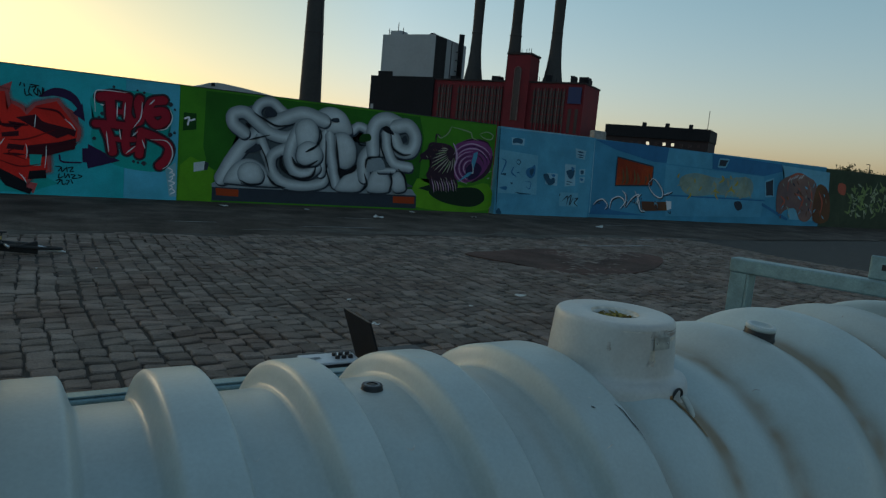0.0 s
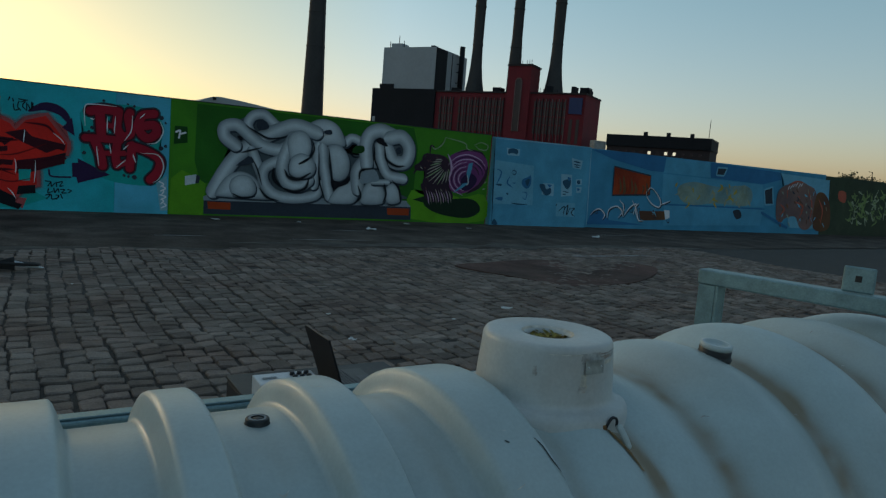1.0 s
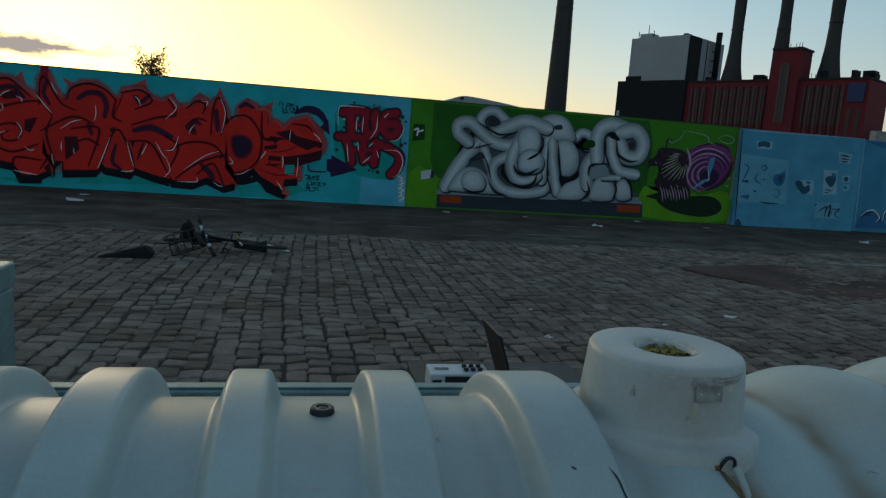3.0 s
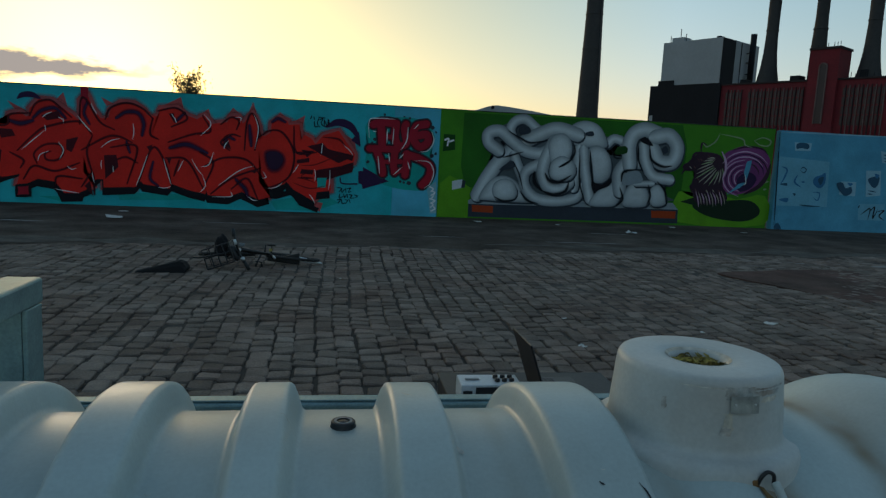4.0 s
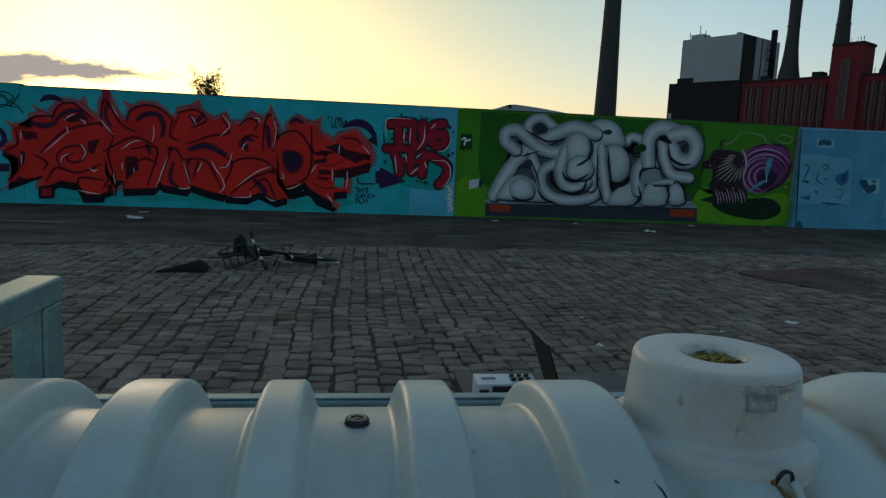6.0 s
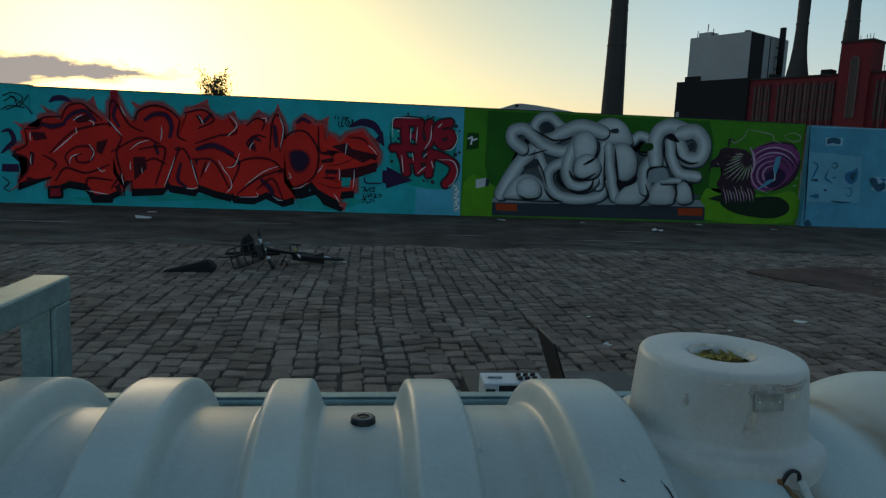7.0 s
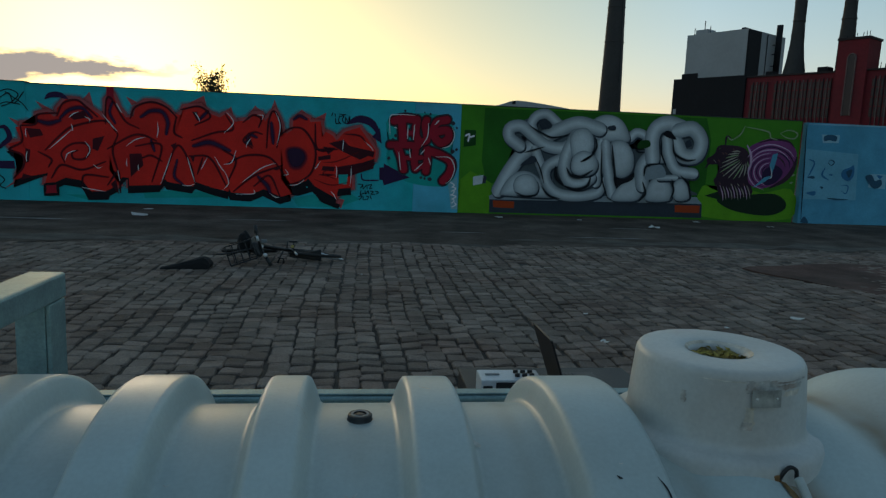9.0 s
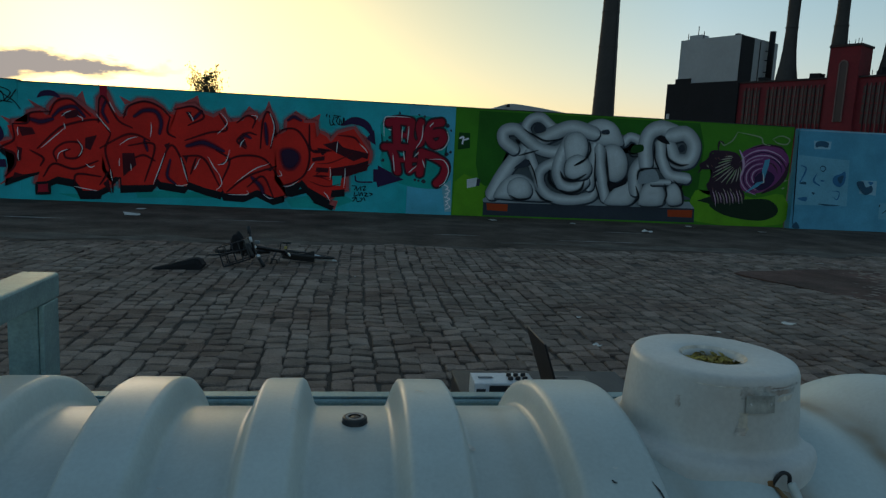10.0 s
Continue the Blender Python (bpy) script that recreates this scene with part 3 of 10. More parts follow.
M_CREAM = mat("off_white_plastic", (0.62, 0.65, 0.66), 0.4, vary=0.08, scale=15, bump=0.02)
mixer = thing("audio_mixer", "small white audio device with black knobs on the case", "mixer", (0.73, 3.05, 0.27))
bm = bmesh.new()
vs = box(bm, 0.60, 0.90, 3.06, 3.20, 0.271, 0.36, 0.006)
for v in bm.verts:
    if v.co.z > 0.30:
        v.co.z += (v.co.y - 3.06) * 0.05
part("body", bm, M_CREAM, mixer)
part("tray", slab(0.585, 0.90, 2.985, 3.05, 0.271, 0.303, 0.004), M_CREAM, mixer, "white lower tray")
part("front_slot", slab(0.672, 0.89, 3.052, 3.0585, 0.3, 0.35, 0.002), M_DARK, mixer, "dark recessed front")
part("side_panel", slab(0.61, 0.655, 3.052, 3.0585, 0.303, 0.333, 0.002), M_DARK, mixer, "dark socket")
for i in range(3):
    for j in range(2):
        bm = bmesh.new()
        lathe(bm, [(0.013, 0), (0.012, 0.012), (0.010, 0.015), (0.001, 0.015)], (0.785 + i * 0.036, 3.105 + j * 0.045, 0.364 + j * 0.0025), 16)
        part("knob", bm, M_DARK, mixer, "black knob", smooth=True)
bm = bmesh.new()
box(bm, 0.63, 0.70, 3.12, 3.14, 0.3665, 0.3685)
part("print", bm, M_GREYP, mixer, "grey bar of small print")

# ---- bicycle lying on its side ----
M_BIKE = mat("black_bike_paint", (0.012, 0.013, 0.015), 0.35, vary=0.15, scale=20, bump=0.02)
M_TYRE = mat("tyre_rubber", (0.018, 0.018, 0.018), 0.8, vary=0.2, scale=30, bump=0.1)
M_CHROME = mat("dull_chrome", (0.55, 0.57, 0.58), 0.3, metal=0.9, vary=0.15, scale=20, bump=0.02)
M_GLARE = mat("pale_alloy", (0.62, 0.66, 0.68), 0.35, metal=0.3, vary=0.1, scale=20, bump=0.02)
M_YELLOWP = mat("yellowed_label", (0.42, 0.34, 0.10), 0.7, vary=0.2, scale=40, bump=0.02)
bike = thing("bicycle", "black city bicycle with wire basket lying on its side", "bicycle", (-0.8, 8.3, 0))


def lying(name, build, material, parent=bike, label="", smooth=True):
    bm = bmesh.new()
    build(bm)
    return part(name, bm, material, parent, label, smooth)


def wheel(name, centre, axle, R, label):
    """Tyre, rim, hub and spokes round an axle that points almost straight up."""
    centre, axle = Vector(centre), Vector(axle).normalized()
    u = axle.orthogonal().normalized()
    v = axle.cross(u)

    def rim_point(a, r, lift=0.0):
        return centre + (u * math.cos(a) + v * math.sin(a)) * r + axle * lift

    def ring(bm, r, thick, seg=44):
        tube(bm, [rim_point(2 * math.pi * k / seg, r) for k in range(seg + 1)], thick, 8)

    tyre = lying(name, lambda bm: ring(bm, R, 0.018), M_TYRE, label=label)
    lying("rim", lambda bm: ring(bm, R - 0.024, 0.008), M_BIKE, tyre)

    def spokes(bm):
        for k in range(18):
            a = 2 * math.pi * k / 18
            tube(bm, [rim_point(a + 1, 0.02, 0.02 * (-1) ** k), rim_point(a, R - 0.026)], 0.0016, 4)
        tube(bm, [centre - axle * 0.05, centre + axle * 0.05], 0.018, 10)
    lying("spokes", spokes, M_BIKE, tyre)


wheel("rear_wheel", (-0.52, 8.62, 0.062), (0.06, 0.13, 1), 0.315, "black tyre lying flat")
wheel("front_wheel", (-1.30, 8.50, 0.11), (-0.02, 0.18, 1), 0.315, "black tyre lying flat")


def frame_tubes(bm):
    head_top, head_low, crank, seat = (-1.10, 8.12, 0.235), (-1.14, 8.28, 0.20), (-0.80, 8.50, 0.12), (-0.74, 8.22, 0.15)
    tube(bm, [head_low, crank], 0.019, 10)
    tube(bm, [head_top, (-0.77, 8.36, 0.145)], 0.018, 10)
    tube(bm, [head_top, head_low], 0.022, 10)
    tube(bm, [crank, seat], 0.017, 10)
    for z in (-0.04, 0.04):
        tube(bm, [(-0.52, 8.62, 0.065 + z), (-0.80, 8.52, 0.12 + z * 0.5)], 0.010, 8)
        tube(bm, [(-0.52, 8.62, 0.065 + z), (-0.75, 8.30, 0.14 + z * 0.4)], 0.009, 8)


lying("frame", frame_tubes, M_BIKE)
lying("fork", lambda bm: [tube(bm, curve([(-1.14, 8.28, 0.20 + z * 0.5), (-1.22, 8.38, 0.15 + z), (-1.30, 8.50, 0.11 + z)], 4), 0.011, 8) for z in (-0.05, 0.05)], M_BIKE)
lying("chain_guard", lambda bm: box(bm, -0.82, -0.43, 8.44, 8.47, 0.055, 0.125, 0.012, Matrix.Translation((0, 0, -0.03)) @ Matrix.Translation((-0.6, 8.45, 0.1)) @ Euler((0, radians(6), 0)).to_matrix().to_4x4() @ Matrix.Translation((0.6, -8.45, -0.1))), M_BIKE, smooth=False)


def coat_guard(bm):
    vs = box(bm, -0.60, -0.435, 8.47, 8.50, 0.012, 0.15, 0.01)
    for v in bm.verts:
        if v.co.x < -0.55:
            v.co.z = 0.075 + (v.co.z - 0.075) * 0.45


lying("skirt_guard", coat_guard, M_RUBBER, label="black plastic skirt guard", smooth=False)


def fender(bm):
    n = 10
    rows = []
    for i in range(n + 1):
        t = i / n
        x, y, z = -0.45 + 0.29 * t, 8.52 + 0.05 * t * t, 0.072 - 0.058 * t
        w = 0.028 * (1 - t) ** 0.6 + 0.004
        rows.append([bm.verts.new((x, y - 0.012 * math.cos(a), z + w * math.sin(a))) for a in np.linspace(-1.5, 1.5, 7)] + [bm.verts.new((x, y + 0.004, z + w * math.sin(a))) for a in np.linspace(1.5, -1.5, 7)])
    for p, q in zip(rows, rows[1:]):
        for k in range(14):
            bm.faces.new((p[k], q[k], q[(k + 1) % 14], p[(k + 1) % 14]))
    bm.faces.new(rows[0]), bm.faces.new(rows[-1][::-1])
    bmesh.ops.recalc_face_normals(bm, faces=bm.faces[:])


lying("rear_fender", fender, M_GLARE, label="pale metal mudguard tip")
lying("seat_post", lambda bm: tube(bm, [(-0.74, 8.24, 0.15), (-0.70, 8.10, 0.14)], 0.013, 8), M_CHROME)
lying("kickstand", lambda bm: (tube(bm, [(-0.88, 8.34, 0.15), (-0.92, 8.28, 0.06), (-0.94, 8.27, 0.005)], 0.010, 8), tube(bm, [(-0.94, 8.27, 0.07), (-0.87, 8.29, 0.055), (-0.865, 8.28, 0.004)], 0.009, 8)), M_BIKE)
for x, z0, z1 in ((-0.85, 0.15, 0.25), (-0.775, 0.14, 0.255)):
    lying("brake_lever" if x < -0.8 else "pedal_arm", lambda bm: tube(bm, [(x, 8.44, z0), (x + 0.01, 8.45, z1)], 0.008, 8), M_BIKE)
lying("pedal", lambda bm: box(bm, -0.82, -0.72, 8.42, 8.48, 0.235, 0.258, 0.005), M_RUBBER, smooth=False)
lying("frame_label", lambda bm: box(bm, -0.80, -0.765, 8.425, 8.43, 0.17, 0.205, 0.002), M_YELLOWP, label="yellowed sticker", smooth=False)
# the handlebar stands upright on one grip
BAR = [(-1.175, 8.08, 0.475), (-1.16, 8.05, 0.41), (-1.135, 8.04, 0.32), (-1.10, 8.06, 0.20), (-1.05, 8.05, 0.11), (-0.985, 8.03, 0.012)]
bars = lying("handlebar", lambda bm: tube(bm, curve(BAR, 6), 0.014, 8), M_BIKE)
lying("grip", lambda bm: tube(bm, [BAR[0], Vector(BAR[1]) + Vector((0, 0, -0.02))], 0.021, 10), M_RUBBER, bars)
lying("grip", lambda bm: tube(bm, [BAR[5], BAR[4]], 0.021, 10), M_RUBBER, bars)
# white glare on the bar, put in as a short pale sleeve
lying("bar_clamp", lambda bm: tube(bm, [(-1.15, 8.03, 0.36), (-1.135, 8.03, 0.30)], 0.016, 8), M_GLARE, bars, "white glare on the handlebar, built as a pale sleeve")
lying("bell", lambda bm: bmesh.ops.create_icosphere(bm, subdivisions=2, radius=0.028, matrix=Matrix.Translation((-1.055, 8.02, 0.135))), M_CHROME, bars, "chrome bell")
lying("stem", lambda bm: tube(bm, [(-1.10, 8.13, 0.235), (-1.10, 8.06, 0.22)], 0.018, 8), M_CHROME, bars)
lamp_ = lying("headlamp", lambda bm: box(bm, -1.115, -1.05, 8.12, 8.15, 0.265, 0.305, 0.010), M_GREYP, label="pale plastic headlamp", smooth=False)


def basket(bm):
    """An open wire box tipped on its side: floor grid towards the viewer."""
    o = Vector((-1.43, 7.97, 0.010))
    a, c, d = Vector((0.29, 0.02, 0.098)), Vector((-0.075, 0.02, 0.215)), Vector((0.02, 0.16, 0.012))
    for k in (0, 1):
        q = o + d * k
        ring = [q, q + a, q + a + c, q + c, q]
        tube(bm, ring, 0.010 if k == 0 else 0.006, 6)
    for k in (1, 2, 3):
        tube(bm, [o + a * (k / 4), o + a * (k / 4) + c], 0.0085, 6)
    tube(bm, [o + c * 0.55, o + c * 0.55 + a], 0.0085, 6)
    for q in (o, o + a, o + a + c, o + c):
        tube(bm, [q, q + d], 0.006, 6)


lying("basket", basket, M_BIKE, label="black wire basket", smooth=False)
lying("basket_stay", lambda bm: tube(bm, curve([(-1.60, 7.98, 0.145), (-1.50, 7.97, 0.150), (-1.30, 7.99, 0.19), (-1.14, 8.06, 0.22)], 5), 0.010, 8), M_BIKE)
lying("stem_bag", lambda bm: tube(bm, curve([(-1.20, 8.10, 0.27), (-1.17, 8.08, 0.20), (-1.11, 8.07, 0.11)], 6), [0.03, 0.045, 0.05, 0.05, 0.05, 0.05, 0.048, 0.045, 0.042, 0.04, 0.036, 0.03, 0.02], 10), M_RUBBER, label="black bundle of cables and brake levers")
M_CLOTH = mat("black_cloth", (0.008, 0.008, 0.009), 0.95, vary=0.3, scale=15, bump=0.3)


def lump(name, label, category, centre, size, seed, material=M_CLOTH, wedge=0.0):
    """A soft crumpled thing, flat underneath."""
    bm = bmesh.new()
    bmesh.ops.create_icosphere(bm, subdivisions=4, radius=1)
    for v in bm.verts:
        n = noise.noise(v.co * 1.6 + Vector((seed, 0, 0))) * 0.28 + noise.noise(v.co * 4 + Vector((0, seed, 0))) * 0.12
        v.co *= 1 + n
        s = 1 - wedge * (0.5 - 0.5 * v.co.x)
        v.co = Vector((v.co.x * size[0], v.co.y * size[1] * (0.5 + 0.5 * s), max(-0.3, v.co.z) * size[2] * s))
    lowest = min(v.co.z for v in bm.verts)
    for v in bm.verts:
        v.co += Vector(centre) - Vector((0, 0, lowest))
    return tagged(part(name, bm, material, smooth=True), label, category)


lump("jacket", "dark jacket bundled over the bicycle's basket", "jacket", (-1.315, 8.15, 0.185), (0.085, 0.09, 0.155), 3.0)


def wedge_bag():
    """A flat bag: low pointed end, high square end, soft top edge."""
    bm = bmesh.new()
    n = 14
    rows = []
    for i in range(n + 1):
        t = i / n
        x = -2.15 + 0.50 * t
        h = 0.022 + 0.115 * min(1, t / 0.82) ** 1.1 if t < 0.86 else 0.135 - 0.08 * ((t - 0.86) / 0.14) ** 2
        y0, y1 = 7.72 + 0.05 * t, 7.84 + 0.22 * t
        row = []
        for k, (v, e) in enumerate(((0, 0.0), (0.04, 0.55), (0.14, 0.92), (0.4, 1.0), (0.75, 0.9), (0.95, 0.5), (1, 0.0))):
            j = 0.012 * noise.noise(Vector((x * 9, v * 4, 2))) if e else 0
            row.append(bm.verts.new((x + 0.02 * e * t, y0 + (y1 - y0) * v, h * e + j)))
        rows.append(row)
    for p, q in zip(rows, rows[1:]):
        for k in range(6):
            bm.faces.new((p[k], q[k], q[k + 1], p[k + 1]))
        bm.faces.new((p[0], p[6], q[6], q[0]))
    bm.faces.new(rows[0]), bm.faces.new(rows[-1][::-1])
    bmesh.ops.recalc_face_normals(bm, faces=bm.faces[:])
    return tagged(part("bag", bm, M_CLOTH), "flat black cloth bag lying on the setts", "bag")


wedge_bag()

# ---- litter ----
M_PAPER = mat("dirty_white_paper", (0.55, 0.55, 0.52), 0.7, vary=0.15, scale=40, bump=0.1)


def scrap(x, y, r, seed, label):
    bm = bmesh.new()
    bmesh.ops.create_circle(bm, cap_ends=True, segments=9, radius=r)
    bmesh.ops.inset_region(bm, faces=bm.faces[:], thickness=r * 0.4)
    out = bmesh.ops.extrude_face_region(bm, geom=bm.faces[:])
    for v in out["geom"]:
        if isinstance(v, bmesh.types.BMVert):
            v.co.z += 0.004
    for v in bm.verts:
        n = noise.noise(Vector((v.co.x / r * 1.5 + seed, v.co.y / r * 1.5, seed)))
        v.co.z += max(0, n * r * 0.6) + 0.006
        v.co.x *= 1 + 0.4 * n
        v.co += Vector((x, y, 0))
    tagged(part("paper_scrap", bm, M_PAPER), label, "litter", group="litter on the setts")


scrap(1.93, 4.95, 0.035, 1, "crumpled white paper scrap on the setts")
scrap(2.08, 5.85, 0.022, 2, "small white paper scrap on the setts")
scrap(4.1, 5.75, 0.07, 3, "torn pale plastic sheet on the setts")
scrap(3.2, 5.4, 0.022, 4, "small pale scrap on the setts")
scrap(0.06, 7.6, 0.012, 5, "tiny pale scrap on the setts")
for i, (x, y, r) in enumerate(((6.1, 13.4, 0.12), (3.1, 14.7, 0.10), (4.9, 14.6, 0.06), (7.8, 14.9, 0.09), (-4.2, 14.4, 0.1), (-4.0, 13.2, 0.14), (9.2, 14.2, 0.08), (12.2, 12.8, 0.10))):
    scrap(x, y, r, 10 + i, "pale scrap lying on the asphalt near the wall")

# ---- far things ----
STATION = Matrix.Translation((184.7, 236.4, 0)) @ Euler((0, 0, radians(-60))).to_matrix().to_4x4()


def far_thing(name, label, category, group="", wide=1.0):
    """A thing on the station's plan; wide draws its length together round the boiler house's end."""
    ob = new(name)
    ob.matrix_world = STATION @ Matrix.Translation((-47, 0, 0)) @ Matrix.Diagonal((wide, 1, 1, 1)) @ Matrix.Translation((47, 0, 0))
    return tagged(ob, label, category, group)


def far_part(name, bm, material, parent, label="", smooth=False):
    ob = new(name, mesh(name, bm, material, smooth))
    ob.parent = parent
    return tagged(ob, label)


M_GLASS = mat("dark_window_glass", (0.035, 0.012, 0.014), 0.35, vary=0.1, scale=0.3, fine=1, bump=0)
M_PALEB = mat("pale_stone_trim", (0.17, 0.11, 0.10), 0.8, vary=0.15, scale=0.3, fine=1, bump=0)
M_SIGN = mat("blue_sign", (0.015, 0.028, 0.11), 0.5, vary=0.1, scale=0.3, fine=1, bump=0)
M_LIT = mat("lit_window", (0.8, 0.7, 0.5), 0.5, vary=0.1, bump=0)
M_LIT.node_tree.nodes["Principled BSDF"].inputs["Emission Color"].default_value = (1, 0.85, 0.6, 1)
M_LIT.node_tree.nodes["Principled BSDF"].inputs["Emission Strength"].default_value = 0.45

station = far_thing("power_station", "red brick power station hall with a tower and tall windows", "power station", wide=0.945)
hall = far_part("main_hall", slab(-46.6, 28.5, 0, 21.5, 0, 36.2), M_BRICK, station)
far_part("cornice", slab(-46.9, 28.8, -0.5, 21.8, 36.25, 36.9), M_DBRICK, station)
tower = far_part("tower", slab(-8.6, 2.6, -1.5, 9, 0, 47.6), M_BRICK, station)
far_part("tower_cap", slab(-9.0, 3.0, -1.9, 9.4, 47.65, 48.5), M_DBRICK, tower)
bm = bmesh.new()
ring = [(-4.4, 20), (-1.4, 20)] + [(-2.9 + 1.5 * math.cos(a), 41 + 1.5 * math.sin(a)) for a in np.linspace(0, math.pi, 9)]
vs = [bm.verts.new((x, -1.7, z)) for x, z in ring]
bm.faces.new(vs)
far_part("arched_window", bm, M_GLASS, tower, "tall arched dark window")
bm = bmesh.new()
for (x, z), (x2, z2) in zip(ring[1:], ring[2:] + ring[:1]):
    tube(bm, [(x, -1.8, z), (x2, -1.8, z2)], 0.28, 6)
far_part("window_trim", bm, M_PALEB, tower, "pale trim")
for lo, hi, n in ((-44.5, -36.5, 5), (-34.0, -10.0, 15), (4.6, 20.0, 10)):
    step = (hi - lo) / n
    for k in range(n):
        x = lo + k * step
        win = far_part("window", slab(x + 0.25, x + step - 0.5, -0.12, 0.05, 19.5, 33.2), M_GLASS, station, "tall dark window")
        far_part("pilaster", slab(x + step - 0.38, x + step - 0.1, -0.5, -0.02, 14, 34.2), M_PALEB if k % 2 else M_DBRICK, station)
        for z in (23, 26.5, 30):
            far_part("transom", slab(x + 0.28, x + step - 0.53, -0.3, -0.14, z, z + 0.5), M_BRICK, win)
for x in (22.0, 25.2):
    far_part("window", slab(x, x + 1.4, -0.12, 0.05, 16, 26), M_GLASS, station, "tall dark window")
far_part("sign", slab(21.4, 27.4, -0.6, -0.15, 28.2, 34.9), M_SIGN, station, "plain blue sign board")
for x, w, h in ((-40, 3, 1.8), (-18, 4, 2.2), (9, 2.5, 3.0), (20.5, 1.6, 3.0), (24.5, 4.0, 2.6), (27, 2.0, 1.6)):
    far_part("roof_unit", slab(x, x + w, 3, 8, 36.95, 36.95 + h), M_CLAD, station)
rng = random.Random(8)
for k in range(12):
    x = rng.uniform(-8, 27)
    z0 = 48.5 if x < 2.6 else 36.9
    bm = bmesh.new()
    tube(bm, [(x, 2, z0), (x, 2, z0 + rng.uniform(1.0, 2.4))], 0.12, 5)
    far_part("roof_mast", bm, M_CLAD, station)

boiler = far_thing("boiler_house", "grey clad boiler house on a dark base block", "building")
far_part("base_block", slab(-81.5, -46.7, -1, 30, 0, 37.4), M_CLAD, boiler, "dark base block")
far_part("upper_block", slab(-77, -48.1, 0, 31, 37.45, 56.6), M_GREY, boiler, "pale grey cladding")
far_part("stair_shaft", slab(-48.05, -47.6, 0.1, 10, 37.0, 56.3), M_CLAD, boiler, "dark strip of cladding")
for y in (15.5, 27.0):
    far_part("cladding_joint", slab(-48.05, -47.9, y, y + 0.5, 38, 56), M_CLAD, boiler)
for z in (43, 48, 52):
    far_part("pipe_bracket", slab(-48.05, -45.5, 20.5, 21.0, z, z + 0.4), M_CLAD, boiler)
bm = bmesh.new()
tube(bm, [(-46.0, 21.5, 37), (-46.0, 21.5, 60.5)], 1.3, 14)
far_part("flue", bm, M_CLAD, boiler, "dark flue pipe", True)
far_part("roof_unit", slab(-75.5, -69.5, 4, 10, 56.65, 59.2), M_GREY, boiler)
far_part("roof_unit", slab(-53.5, -51.8, 4, 8, 56.65, 58.0), M_CLAD, boiler)
far_part("roof_unit", slab(-77.8, -70, -0.5, 0.8, 37.45, 39.6), M_CLAD, boiler)
for x, h in ((-76.8, 3.8), (-71.8, 6.5), (-69.0, 4.0)):
    bm = bmesh.new()
    tube(bm, [(x, 5, 56.6), (x, 5, 56.6 + h)], 0.18, 5)
    far_part("antenna", bm, M_CLAD, boiler)
far_part("small_window", slab(-80.5, -79, -1.2, -1.02, 21.5, 24), M_GREY, boiler, "small pale hatch")


def behind(s, depth):
    """Where a thing seen at s on the front plane stands when it is set back, and how much larger it is."""
    o, r, n = Vector((184.7, 236.4)), Vector((0.5, -0.866)), Vector((0.866, 0.5))
    p = o + r * s
    k = 1 + depth / p.dot(n)
    return (p * k - o).dot(r), k


def chimney(s, depth, prof, label):
    ob = far_thing("chimney", label, "chimney", "power station chimneys")
    s, k = behind(s, depth)
    prof = [(r * k, z * k) for r, z in prof]
    zs, rs = [q[1] for q in prof], [q[0] for q in prof]
    bm = bmesh.new()
    lathe(bm, prof, (s, depth, 0), 28)
    far_part("shaft", bm, M_CHIM, ob, smooth=True)
    for z in range(58, 110, 17):
        r = float(np.interp(z, zs, rs)) + 0.1
        bm = bmesh.new()
        lathe(bm, [(r, z), (r + 0.12, z + 0.2), (r + 0.12, z + 0.5), (r, z + 0.7)], (s, depth, 0), 28)
        far_part("band", bm, M_CHIM, ob)
    bm = bmesh.new()
    tube(bm, [(s + float(np.interp(z, zs, rs)) + 0.4, depth - 1, z) for z in np.arange(38, 110, 3.0)], 0.12, 5)
    far_part("ladder", bm, M_CLAD, ob)
    return ob


chimney(-118.7, 4, [(6.0, 0), (5.5, 24), (4.15, 74), (3.6, 115)], "tall dark concrete chimney standing apart")
slim = [(4.3, 30), (4.1, 37), (3.2, 42), (2.55, 48), (2.2, 56), (2.3, 71), (2.2, 115)]
chimney(-27.2, 7, slim, "slim tapering dark chimney with a flared foot")
chimney(-8.6, 14, [(3.0, 30), (2.75, 48), (2.2, 60), (2.1, 115)], "slim dark chimney behind the brick tower")
chimney(10.0, 8, slim, "slim tapering dark chimney with a flared foot")

annex = far_thing("long_annex", "low dark brick annex with roof stubs and a row of windows", "building")
far_part("wall", slab(35.2, 75, 0, 20, 0, 16.2), M_DBRICK, annex)
far_part("roof", slab(34.9, 75.3, -0.6, 20, 16.25, 20.8), M_CLAD, annex)
for k in range(3):
    far_part("vent_stub", slab(48.5 + k * 9, 49.8 + k * 9, 4, 6, 20.85, 22.6), M_CLAD, annex)
for k in range(11):
    far_part("window", slab(39 + k * 3.2, 40.1 + k * 3.2, -0.15, 0.05, 13.6, 14.8), M_LIT if k in (4, 6, 7) else M_GLASS, annex, "lit window" if k in (4, 6, 7) else "dark window")
bm = bmesh.new()
tube(bm, [(73.6, 3, 20.8), (73.6, 3, 28)], 0.12, 5)
far_part("mast", bm, M_CLAD, annex)

